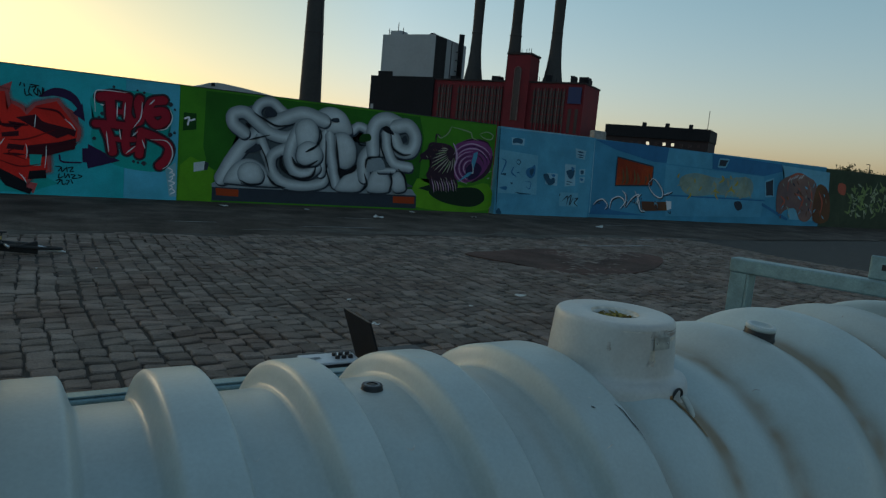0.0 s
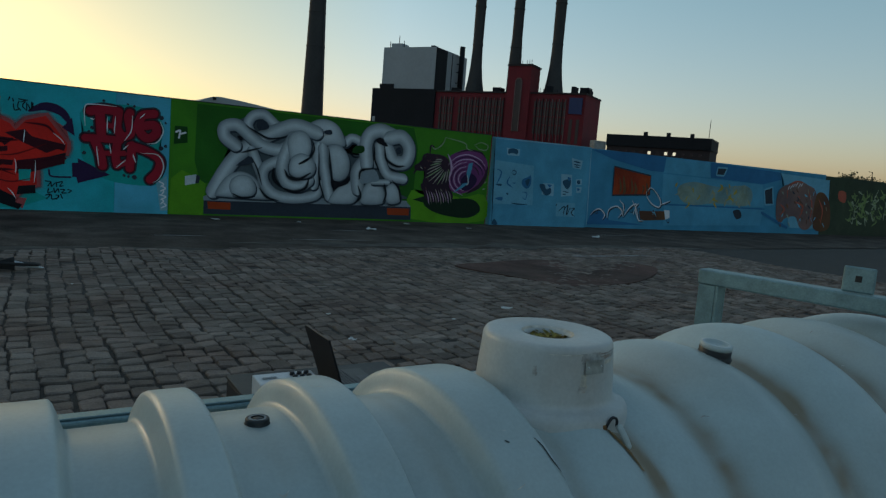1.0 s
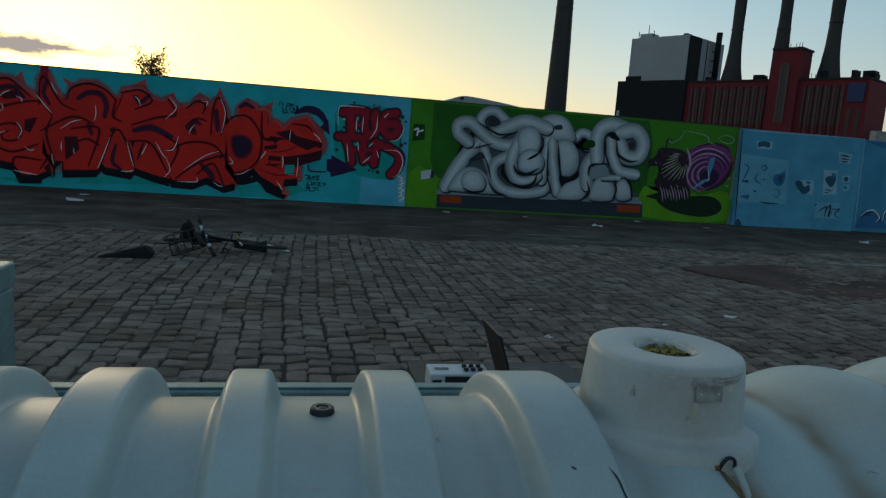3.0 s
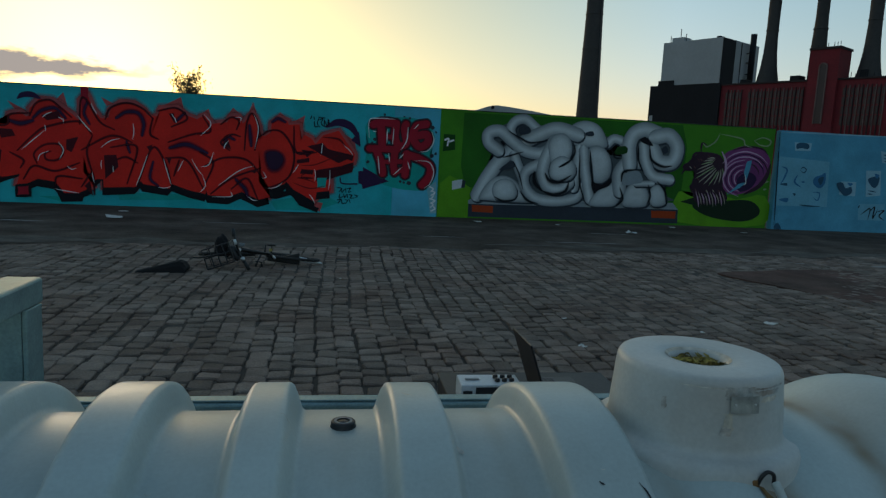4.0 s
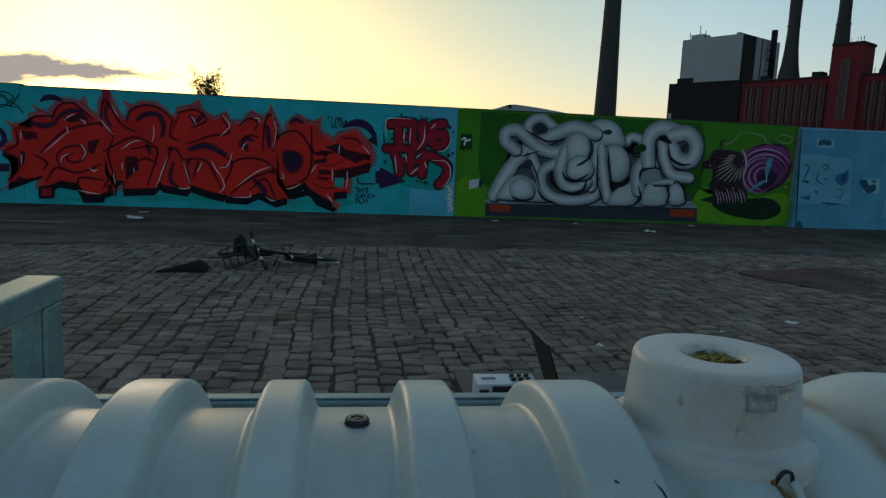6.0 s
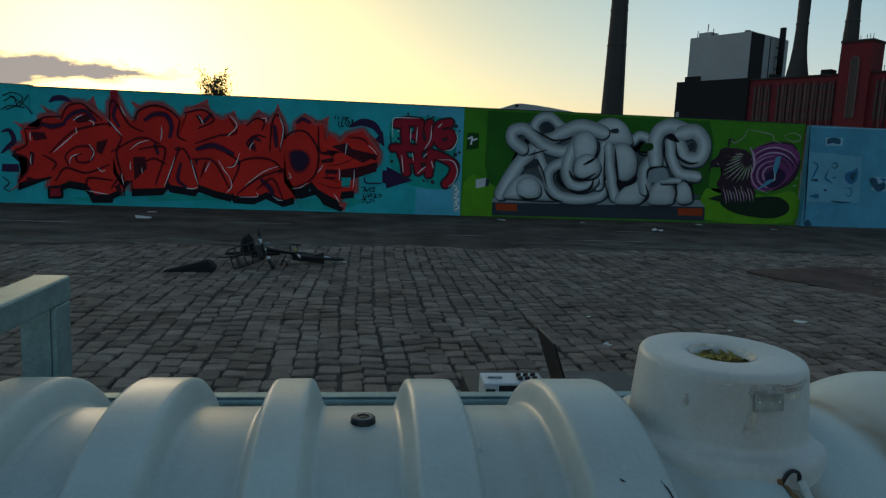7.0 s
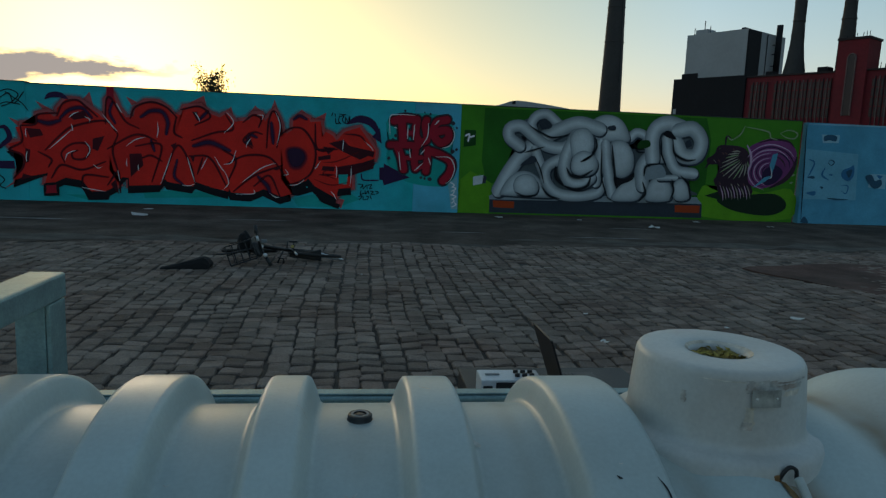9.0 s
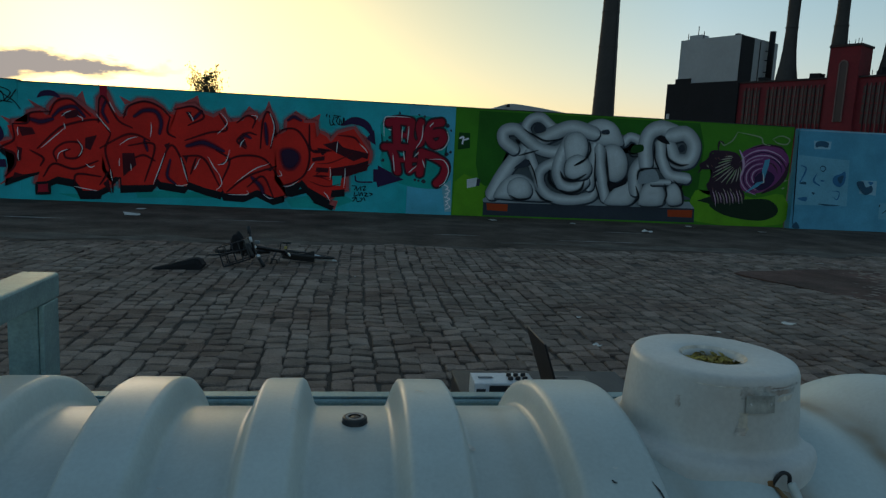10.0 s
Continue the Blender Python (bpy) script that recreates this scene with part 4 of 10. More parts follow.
dome = thing("arched_hall", "grey hall with a low arched roof far behind the wall", "hall", (30, 125, 0))
bm = bmesh.new()
arc = [(22.5 + 17.5 * t, 7.6 + 2.85 * (math.sin(math.pi / 2 * t / 0.3) ** 0.8 if t < 0.3 else 1 - 0.4 * ((t - 0.3) / 0.586) ** 1.3)) for t in np.linspace(0, 1, 33)]
fr_ = [bm.verts.new((x, 120, z)) for x, z in arc]
bk_ = [bm.verts.new((x, 150, z)) for x, z in arc]
for i in range(32):
    bm.faces.new((fr_[i], fr_[i + 1], bk_[i + 1], bk_[i]))
bm.faces.new(fr_[::-1] + [])
part("roof", bm, M_GREY, dome, "pale arched roof", smooth=False)
part("wall", slab(22.6, 39.9, 120.2, 150, 0, 7.6), M_CLAD, dome)
part("roof_vent", slab(26.6, 27.1, 119.5, 119.9, 9.8, 10.3), M_CLAD, dome)

M_BARK = mat("dark_bark", (0.05, 0.04, 0.03), 0.9, vary=0.3, scale=3, bump=0.2)
M_LEAF = mat("dark_green_leaves", (0.05, 0.06, 0.02), 0.7, vary=0.3, scale=1, bump=0, island=0.4)


def tree(at, height, crown_r, crown_lo, seed, leaves, leaf, label):
    rng = random.Random(seed)
    ob = thing("tree", label, "tree", at)
    base = Vector(at)
    bm = bmesh.new()
    tube(bm, [base, base + Vector((0.1, 0, height * 0.4)), base + Vector((0, 0, height * 0.75)), base + Vector((0.1, 0, height * 0.95))], [height * 0.022, height * 0.016, height * 0.010, height * 0.003], 8)
    tips = []
    for k in range(26):
        z0 = crown_lo + (height * 0.9 - crown_lo) * rng.random() ** 0.9 * 0.75
        a = rng.uniform(0, 6.28)
        reach = crown_r * rng.uniform(0.35, 1.0) * (1 - 0.45 * (z0 - crown_lo) / max(0.1, height - crown_lo))
        tip = base + Vector((reach * math.cos(a), reach * math.sin(a), min(height * 0.99, z0 + reach * rng.uniform(0.3, 1.0))))
        root = base + Vector((0, 0, z0))
        tube(bm, [root, root.lerp(tip, 0.5) + Vector((0, 0, 0.1 * reach)), tip], [height * 0.006, height * 0.004, height * 0.0015], 5)
        tips += [root.lerp(tip, q) for q in (0.45, 0.65, 0.85, 1.0)]
    part("trunk", bm, M_BARK, ob, smooth=True)
    verts, faces = [], []
    for k in range(leaves):
        c = rng.choice(tips) + Vector([rng.gauss(0, crown_r * 0.13) for _ in range(3)])
        q = Euler([rng.uniform(0, 6.28) for _ in range(3)]).to_matrix()
        L = leaf * rng.uniform(0.6, 1.3)
        n = len(verts)
        verts += [c + q @ Vector(p) * L for p in ((-1, 0, 0), (0, -0.5, 0.1), (1, 0, 0), (0, 0.5, 0.1))]
        faces.append((n, n + 1, n + 2, n + 3))
    me = bpy.data.meshes.new("crown")
    me.from_pydata([tuple(v) for v in verts], [], faces)
    me.materials.append(M_LEAF)
    cr = new("crown", me)
    cr.parent, cr.location = ob, -base
    return ob


tree((-24.6, 120, 0), 13.6, 3.5, 8.2, 4, 1300, 0.20, "small leafy tree seen over the teal wall")
for i, (x, y, h, r) in enumerate(((279, 150, 12.4, 6), (287, 152, 11.2, 6), (296, 155, 10.6, 6), (268, 158, 11.0, 4), (308, 150, 10.8, 7), (322, 150, 10.6, 7))):
    tree((x, y, 0), h, r, 5.0, 20 + i, 700, 0.5, "dark bushy tree behind the far end of the wall")
lamp = thing("street_lamp", "thin street lamp post behind the far wall", "street lamp", (298.4, 150, 0))
bm = bmesh.new()
tube(bm, curve([(298.4, 150, 0), (298.4, 150, 12.5), (298.0, 150, 13.9), (296.6, 150, 14.1)], 6), 0.14, 6)
part("post", bm, M_CLAD, lamp)
part("head", slab(295.6, 296.8, 149.8, 150.2, 13.95, 14.2), M_CLAD, lamp)
box_far = part("cabin", slab(39.6, 40.9, 42, 42.6, 0, 4.75, 0.05), M_CONC)
tagged(box_far, "pale box-shaped cabin behind the blue wall", "cabin")

# ---- murals ----
M_TEALG = paint("green_teal_paint", (0.02, 0.34, 0.30), (0.03, 0.40, 0.38))
M_SKYB2 = paint("washed_blue_paint", (0.16, 0.42, 0.50), (0.30, 0.45, 0.50))
M_DGREEN2 = paint("bottle_green_paint", (0.012, 0.06, 0.010))
M_SLATE = paint("slate_shade_paint", (0.035, 0.045, 0.06))
M_SILV2 = paint("plinth_grey_paint", (0.26, 0.31, 0.34))
M_SILV3 = paint("grey_backing_paint", (0.07, 0.09, 0.10), (0.11, 0.14, 0.16))
M_DRED = paint("maroon_line_paint", (0.17, 0.010, 0.012), (0.10, 0.008, 0.012))
M_DRED2 = paint("deep_maroon_paint", (0.045, 0.006, 0.012), (0.09, 0.008, 0.012))
M_PLUM = paint("plum_paint", (0.23, 0.055, 0.18), (0.14, 0.035, 0.14))
M_LILAC = paint("lilac_paint", (0.55, 0.36, 0.52))
M_DSHELL = paint("dark_shell_paint", (0.035, 0.018, 0.03), (0.07, 0.03, 0.05))
M_DSHELL2 = paint("brown_shell_paint", (0.13, 0.06, 0.06))
M_PLUME = paint("plume_grey_paint", (0.34, 0.31, 0.26))
M_PLUME2 = paint("plume_green_paint", (0.25, 0.33, 0.18))
M_PALE = paint("very_pale_blue_paint", (0.16, 0.40, 0.53))
M_PALE2 = paint("paper_paint", (0.26, 0.46, 0.56))
M_SLATEB = paint("slate_blue_paint", (0.03, 0.09, 0.15))
M_BROWN = paint("brown_paint", (0.11, 0.05, 0.03), (0.16, 0.08, 0.03))
M_BROWN2 = paint("rock_brown_paint", (0.22, 0.13, 0.11), (0.15, 0.10, 0.10))
M_RUST = paint("rust_paint", (0.42, 0.10, 0.06))
M_OCHRE = paint("ochre_paint", (0.34, 0.30, 0.16), (0.22, 0.34, 0.32))
M_OCHRE2 = paint("yellow_ochre_paint", (0.42, 0.32, 0.06))
M_OLIVE2 = paint("pale_sage_paint", (0.30, 0.34, 0.22))
M_BLUE3B = paint("counter_blue_paint", (0.09, 0.32, 0.48))
M_OLIVE = paint("olive_paint", (0.22, 0.30, 0.10), (0.15, 0.21, 0.08))
M_FARWALL = paint("dark_olive_paint", (0.045, 0.06, 0.035), (0.06, 0.075, 0.045), 0.3)
M_OCHREHZ = paint("thin_ochre_wash", (0.16, 0.30, 0.34), (0.27, 0.30, 0.20), 0.3)
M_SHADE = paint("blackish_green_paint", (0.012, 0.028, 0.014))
M_EMBER = paint("ember_paint", (0.36, 0.05, 0.012))


def silver_paint():
    """Sprayed letter fill that the painter faded from pale middle to dark rim."""
    m = paint("silver_paint", (0.43, 0.47, 0.485), (0.48, 0.52, 0.53))
    n, l = m.node_tree.nodes, m.node_tree.links
    p = n["Principled BSDF"]
    src = p.inputs["Base Color"].links[0].from_socket
    uv = n.new("ShaderNodeUVMap")
    sep = n.new("ShaderNodeSeparateXYZ")
    l.new(uv.outputs[0], sep.inputs[0])
    r = n.new("ShaderNodeValToRGB")
    r.color_ramp.elements[0].color, r.color_ramp.elements[0].position = (1.22, 1.22, 1.22, 1), 0.12
    r.color_ramp.elements[1].color, r.color_ramp.elements[1].position = (0.42, 0.45, 0.48, 1), 1.0
    l.new(sep.outputs[0], r.inputs[0])
    mix = n.new("ShaderNodeMix")
    mix.data_type, mix.blend_type = "RGBA", "MULTIPLY"
    mix.inputs["Factor"].default_value = 1
    l.new(src, mix.inputs["A"])
    l.new(r.outputs[0], mix.inputs["B"])
    l.new(mix.outputs["Result"], p.inputs["Base Color"])
    return m


def sprayed(m, hard=0.35):
    """Overspray: the coat thins out towards the rim of its stroke."""
    n, l = m.node_tree.nodes, m.node_tree.links
    uv = n.new("ShaderNodeUVMap")
    sep = n.new("ShaderNodeSeparateXYZ")
    l.new(uv.outputs[0], sep.inputs[0])
    r = n.new("ShaderNodeMapRange")
    r.interpolation_type = "SMOOTHSTEP"
    r.inputs["From Min"].default_value, r.inputs["From Max"].default_value = hard, 1.0
    r.inputs["To Min"].default_value, r.inputs["To Max"].default_value = 1.0, 0.0
    l.new(sep.outputs[0], r.inputs["Value"])
    l.new(r.outputs[0], n["Principled BSDF"].inputs["Alpha"])
    return m


sprayed(M_DRED2, 0.15)
M_DRED2K = paint("maroon_edge_paint", (0.05, 0.008, 0.014), (0.08, 0.008, 0.014))
M_SOFTK = sprayed(paint("black_overspray", (0.012, 0.014, 0.018)), 0.1)
sprayed(M_DRED, 0.3)
sprayed(M_PINK, 0.1)
M_SOFTP = sprayed(paint("purple_overspray", (0.04, 0.014, 0.045)), 0.15)
M_SILV = silver_paint()


COATS = {}


def layer_y(layer, parent=None):
    """Each coat of paint lies a hair over the one before."""
    key = parent.name if parent is not None else ""
    COATS[key] = COATS.get(key, 0) + 1
    return WALL_Y - 0.004 * layer - 0.000016 * COATS[key]


def fill(pts, y):
    bm = bmesh.new()
    vs = [bm.verts.new((x, y, max(0.0, z))) for x, z in pts]
    bm.faces.new(vs)
    bmesh.ops.triangulate(bm, faces=bm.faces[:])
    bmesh.ops.recalc_face_normals(bm, faces=bm.faces[:])
    bm.normal_update()
    if bm.faces and bm.faces[0].normal.y > 0:
        bmesh.ops.reverse_faces(bm, faces=bm.faces[:])
    return bm


def rounded(pts, y):
    """A painted round form: rings from its rim (u 1) to a pale middle (u 0) set a little high and to one side."""
    bm = bmesh.new()
    uv = bm.loops.layers.uv.new("UVMap")
    n = len(pts)
    cx, cz = sum(q[0] for q in pts) / n, sum(q[1] for q in pts) / n
    rings = []
    for k, u in ((1.0, 1.0), (0.86, 0.62), (0.68, 0.34), (0.4, 0.1), (0.12, 0.0)):
        rings.append(([bm.verts.new((cx + (x - cx) * k - 0.03 * (1 - k), y - 0.00002 * (1 - k), max(0.0, cz + (z - cz) * k + 0.05 * (1 - k)))) for x, z in pts], u))
    for (a, ua), (b, ub) in zip(rings, rings[1:]):
        for i in range(n):
            j = (i + 1) % n
            f = bm.faces.new((a[i], a[j], b[j], b[i]))
            for lp, u in zip(f.loops, (ua, ua, ub, ub)):
                lp[uv].uv = (u, 0)
    bm.faces.new(rings[-1][0])
    bm.normal_update()
    for f in bm.faces:
        if f.normal.y > 0:
            f.normal_flip()
    return bm


def band(pts, width, y, taper=0.0, closed=False):
    """A painted line: a flat strip with rounded ends; u runs from its middle (0) to its rim (1)."""
    bm = bmesh.new()
    uv = bm.loops.layers.uv.new("UVMap")
    p = [np.array(q, float) for q in pts]
    n = len(p)
    rows = []
    for i in range(n):
        a, b = (p[i - 1], p[(i + 1) % n]) if closed else (p[max(0, i - 1)], p[min(n - 1, i + 1)])
        d = b - a
        d = d / (np.hypot(*d) + 1e-9)
        s = np.array((-d[1], d[0]))
        k = i / max(1, n - 1)
        w = width / 2 * (1 - taper * 0.75 * abs(2 * k - 1) ** 2)
        rows.append((p[i], s, w, d))
    if not closed:
        q, s, w, d = rows[0]
        head = [(q - d * w * math.sin(a), s, w * max(0.05, math.cos(a)), d) for a in (1.5, 1.1, 0.7, 0.35)]
        q, s, w, d = rows[-1]
        tail = [(q + d * w * math.sin(a), s, w * max(0.05, math.cos(a)), d) for a in (0.35, 0.7, 1.1, 1.5)]
        rows = head + rows + tail
    grid = [[bm.verts.new((q[0] + s[0] * w * u, y - 0.000006 * i, max(0.0, q[1] + s[1] * w * u))) for u in (-1, -0.55, 0, 0.55, 1)] for i, (q, s, w, d) in enumerate(rows)]
    us = (1, 0.55, 0, 0.55, 1)
    pairs = list(zip(grid, grid[1:])) + ([(grid[-1], grid[0])] if closed else [])
    for a, b in pairs:
        for k in range(4):
            try:
                f = bm.faces.new((a[k], b[k], b[k + 1], a[k + 1]))
            except ValueError:
                continue
            for lp, u in zip(f.loops, (us[k], us[k], us[k + 1], us[k + 1])):
                lp[uv].uv = (u, 0)
    bm.normal_update()
    for f in bm.faces:
        if f.normal.y > 0:
            f.normal_flip()
    return bm


def shape(parent, pts, material, layer, name="patch", smooth=0, line=None, width=0.05, label=""):
    """A painted area, and its painted outline as a piece of its own."""
    ring = curve(pts, smooth, True) if smooth else pts
    make = rounded if name == "letter_form" or (name == "inner_shade" and smooth) else fill
    ob = part(name, make(ring, layer_y(layer, parent)), material, parent, label)
    if line is not None:
        dense = ring if smooth else [tuple(np.array(a) + (np.array(b) - np.array(a)) * t / 3) for a, b in zip(ring, ring[1:] + ring[:1]) for t in range(3)]
        part("outline", band(dense, width, layer_y(layer + 0.5, parent), 0, True), line, ob)
    return ob


def ribbon(parent, pts, width, material, layer, name="stroke", taper=0.0, line=None, line_w=0.05, **more):
    run = curve(pts, 7)
    ob = part(name, band(run, width, layer_y(layer, parent), taper), material, parent)
    if line is not None:
        low = [(x + 0.022, z - 0.03) for x, z in run]
        part("shade_edge", band(low, width + 0.02, layer_y(layer - 0.17, parent), taper), line, ob)
    return ob



# red lettering
mural_red = thing("mural", "red wildstyle graffiti with black shadows on teal wall", "mural", (-2.5, WALL_Y, 0), group="murals on the wall")
shape(mural_red, [(-7.38, 1.18), (-7.11, 1.26), (-7.07, 1.63), (-6.78, 1.62), (-6.77, 1.83), (-6.55, 1.89), (-6.30, 1.69), (-6.22, 1.38), (-6.35, 0.77), (-6.75, 0.64), (-7.27, 0.42), (-7.09, 0.74), (-7.14, 0.95)], M_PINK, 1, name='halo', line=M_PINK, width=0.30)
shape(mural_red, [(-6.35, 1.67), (-6.36, 1.97), (-6.18, 2.17), (-5.92, 2.16), (-5.69, 2.00), (-5.50, 1.87), (-5.30, 1.61), (-5.25, 1.19), (-5.34, 0.70), (-5.14, 0.40), (-5.44, 0.24), (-5.73, 0.23), (-5.90, 0.46), (-6.24, 0.51), (-6.50, 0.38), (-6.66, 0.37), (-6.58, 0.64), (-6.33, 0.90)], M_PINK, 1, name='halo', line=M_PINK, width=0.30)
shape(mural_red, [(-5.37, 1.84), (-5.37, 2.20), (-5.23, 2.33), (-5.12, 2.04), (-4.97, 1.84), (-4.77, 1.79), (-4.72, 1.52), (-4.84, 0.85), (-4.94, 0.70), (-5.11, 0.52), (-5.26, 0.71), (-5.35, 1.16)], M_PINK, 1, name='halo', line=M_PINK, width=0.30)
shape(mural_red, [(-4.83, 1.79), (-4.78, 2.03), (-4.57, 2.19), (-4.30, 2.19), (-4.11, 2.07), (-3.99, 1.90), (-3.84, 1.75), (-3.90, 1.26), (-4.14, 0.63), (-4.28, 0.42), (-4.94, 0.38), (-4.96, 1.21)], M_PINK, 1, name='halo', line=M_PINK, width=0.30)
shape(mural_red, [(-4.01, 1.86), (-3.80, 1.97), (-3.78, 2.11), (-3.42, 2.15), (-3.23, 2.00), (-3.02, 1.93), (-2.86, 2.03), (-2.70, 1.85), (-2.64, 1.45), (-2.94, 0.81), (-2.84, 0.32), (-3.18, 0.39), (-3.54, 0.51), (-3.60, 0.41), (-4.14, 0.49), (-4.23, 0.63), (-4.08, 1.23)], M_PINK, 1, name='halo', line=M_PINK, width=0.30)
shape(mural_red, [(-2.70, 1.85), (-2.39, 1.90), (-2.32, 2.03), (-2.14, 2.05), (-2.06, 1.89), (-1.85, 2.15), (-1.71, 1.84), (-1.69, 1.56), (-1.53, 1.07), (-1.71, 0.64), (-1.46, 0.31), (-1.71, 0.24), (-2.08, 0.40), (-2.35, 0.28), (-2.79, 0.30), (-2.96, 0.69), (-2.80, 1.31)], M_PINK, 1, name='halo', line=M_PINK, width=0.30)
shape(mural_red, [(-1.73, 1.55), (-1.46, 1.73), (-1.45, 1.93), (-1.29, 2.06), (-1.11, 2.00), (-1.08, 1.92), (-0.85, 1.94), (-0.81, 1.52), (-0.47, 1.03), (-0.65, 0.77), (-0.97, 0.90), (-1.15, 0.62), (-1.46, 0.48), (-1.65, 0.75)], M_PINK, 1, name='halo', line=M_PINK, width=0.30)
shape(mural_red, [(-0.86, 1.51), (-0.74, 1.72), (-0.59, 1.65), (-0.49, 1.53), (-0.33, 1.73), (0.01, 1.85), (0.38, 1.35), (0.37, 1.17), (-0.16, 0.98), (-0.13, 0.50), (-0.44, 0.46), (-0.48, 0.24), (-0.96, 0.50), (-1.15, 0.71), (-0.98, 1.09)], M_PINK, 1, name='halo', line=M_PINK, width=0.30)
shape(mural_red, [(-7.41, 1.02), (-7.13, 1.11), (-7.10, 1.48), (-6.81, 1.47), (-6.80, 1.67), (-6.57, 1.73), (-6.33, 1.53), (-6.25, 1.22), (-6.38, 0.62), (-6.78, 0.48), (-7.30, 0.26), (-7.12, 0.58), (-7.17, 0.80)], M_BLACK, 2, name='drop_shadow')
shape(mural_red, [(-6.38, 1.52), (-6.39, 1.81), (-6.20, 2.01), (-5.94, 2.00), (-5.72, 1.85), (-5.53, 1.72), (-5.32, 1.45), (-5.27, 1.03), (-5.36, 0.54), (-5.17, 0.24), (-5.47, 0.08), (-5.76, 0.07), (-5.93, 0.30), (-6.27, 0.35), (-6.53, 0.22), (-6.69, 0.21), (-6.61, 0.48), (-6.35, 0.74)], M_BLACK, 2, name='drop_shadow')
shape(mural_red, [(-5.40, 1.69), (-5.39, 2.05), (-5.25, 2.17), (-5.14, 1.88), (-5.00, 1.69), (-4.80, 1.64), (-4.74, 1.36), (-4.87, 0.69), (-4.97, 0.53), (-5.13, 0.36), (-5.28, 0.55), (-5.38, 1.00)], M_BLACK, 2, name='drop_shadow')
shape(mural_red, [(-4.86, 1.63), (-4.81, 1.88), (-4.60, 2.03), (-4.33, 2.03), (-4.13, 1.91), (-4.01, 1.74), (-3.86, 1.59), (-3.92, 1.10), (-4.16, 0.47), (-4.31, 0.26), (-4.97, 0.21), (-4.98, 1.05)], M_BLACK, 2, name='drop_shadow')
shape(mural_red, [(-4.04, 1.70), (-3.82, 1.81), (-3.80, 1.96), (-3.44, 1.99), (-3.25, 1.84), (-3.04, 1.77), (-2.88, 1.87), (-2.73, 1.69), (-2.66, 1.28), (-2.96, 0.65), (-2.86, 0.15), (-3.20, 0.23), (-3.56, 0.35), (-3.63, 0.25), (-4.16, 0.32), (-4.26, 0.47), (-4.10, 1.07)], M_BLACK, 2, name='drop_shadow')
shape(mural_red, [(-2.73, 1.69), (-2.41, 1.74), (-2.34, 1.87), (-2.16, 1.89), (-2.08, 1.73), (-1.87, 1.99), (-1.73, 1.68), (-1.71, 1.39), (-1.56, 0.90), (-1.73, 0.48), (-1.48, 0.15), (-1.73, 0.07), (-2.10, 0.24), (-2.37, 0.11), (-2.81, 0.13), (-2.99, 0.52), (-2.82, 1.15)], M_BLACK, 2, name='drop_shadow')
shape(mural_red, [(-1.75, 1.39), (-1.48, 1.57), (-1.47, 1.77), (-1.32, 1.90), (-1.13, 1.83), (-1.10, 1.76), (-0.87, 1.77), (-0.83, 1.35), (-0.49, 0.86), (-0.68, 0.60), (-0.99, 0.74), (-1.17, 0.45), (-1.48, 0.31), (-1.67, 0.58)], M_BLACK, 2, name='drop_shadow')
shape(mural_red, [(-0.88, 1.35), (-0.76, 1.55), (-0.61, 1.49), (-0.51, 1.37), (-0.35, 1.56), (-0.01, 1.68), (0.36, 1.18), (0.35, 1.00), (-0.18, 0.81), (-0.15, 0.33), (-0.47, 0.29), (-0.50, 0.07), (-0.98, 0.33), (-1.18, 0.54), (-1.00, 0.93)], M_BLACK, 2, name='drop_shadow')
shape(mural_red, [(-7.05, 1.48), (-6.32, 1.85), (-5.30, 1.79), (-4.13, 1.97), (-2.94, 1.87), (-1.73, 1.67), (-0.49, 1.48), (0.17, 1.34), (-0.47, 0.93), (-1.71, 0.59), (-2.94, 0.49), (-4.14, 0.54), (-5.32, 0.56), (-6.47, 0.65), (-7.04, 0.72)], M_RED, 2.6, name='letter_ground')
shape(mural_red, [(-6.79, 2.11), (-6.43, 1.92), (-6.57, 1.84)], M_PINK, 1.2, name='halo')
shape(mural_red, [(-7.34, 1.74), (-7.06, 1.64), (-7.08, 1.50)], M_PINK, 1.2, name='halo')
shape(mural_red, [(-5.86, 2.16), (-5.70, 2.34), (-5.61, 1.99)], M_PINK, 1.2, name='halo')
shape(mural_red, [(-4.85, 2.10), (-4.96, 2.28), (-4.71, 2.16)], M_PINK, 1.2, name='halo')
shape(mural_red, [(-3.78, 2.14), (-3.35, 2.38), (-3.28, 2.07)], M_PINK, 1.2, name='halo')
shape(mural_red, [(-3.00, 1.98), (-2.78, 2.17), (-2.70, 1.88)], M_PINK, 1.2, name='halo')
shape(mural_red, [(-2.40, 2.03), (-2.27, 2.22), (-2.05, 2.04)], M_PINK, 1.2, name='halo')
shape(mural_red, [(-1.98, 2.02), (-1.85, 2.37), (-1.70, 1.91)], M_PINK, 1.2, name='halo')
shape(mural_red, [(-1.46, 1.95), (-1.27, 2.18), (-1.05, 2.02)], M_PINK, 1.2, name='halo')
shape(mural_red, [(-1.05, 1.95), (-0.73, 2.14), (-0.82, 1.71)], M_PINK, 1.2, name='halo')
shape(mural_red, [(0.01, 1.85), (0.37, 1.65), (0.43, 1.33)], M_PINK, 1.2, name='halo')
shape(mural_red, [(-7.48, 0.24), (-7.16, 0.50), (-7.27, 0.35)], M_PINK, 1.2, name='halo')
shape(mural_red, [(-0.58, 0.26), (-0.30, 0.22), (-0.37, 0.01)], M_PINK, 1.2, name='halo')
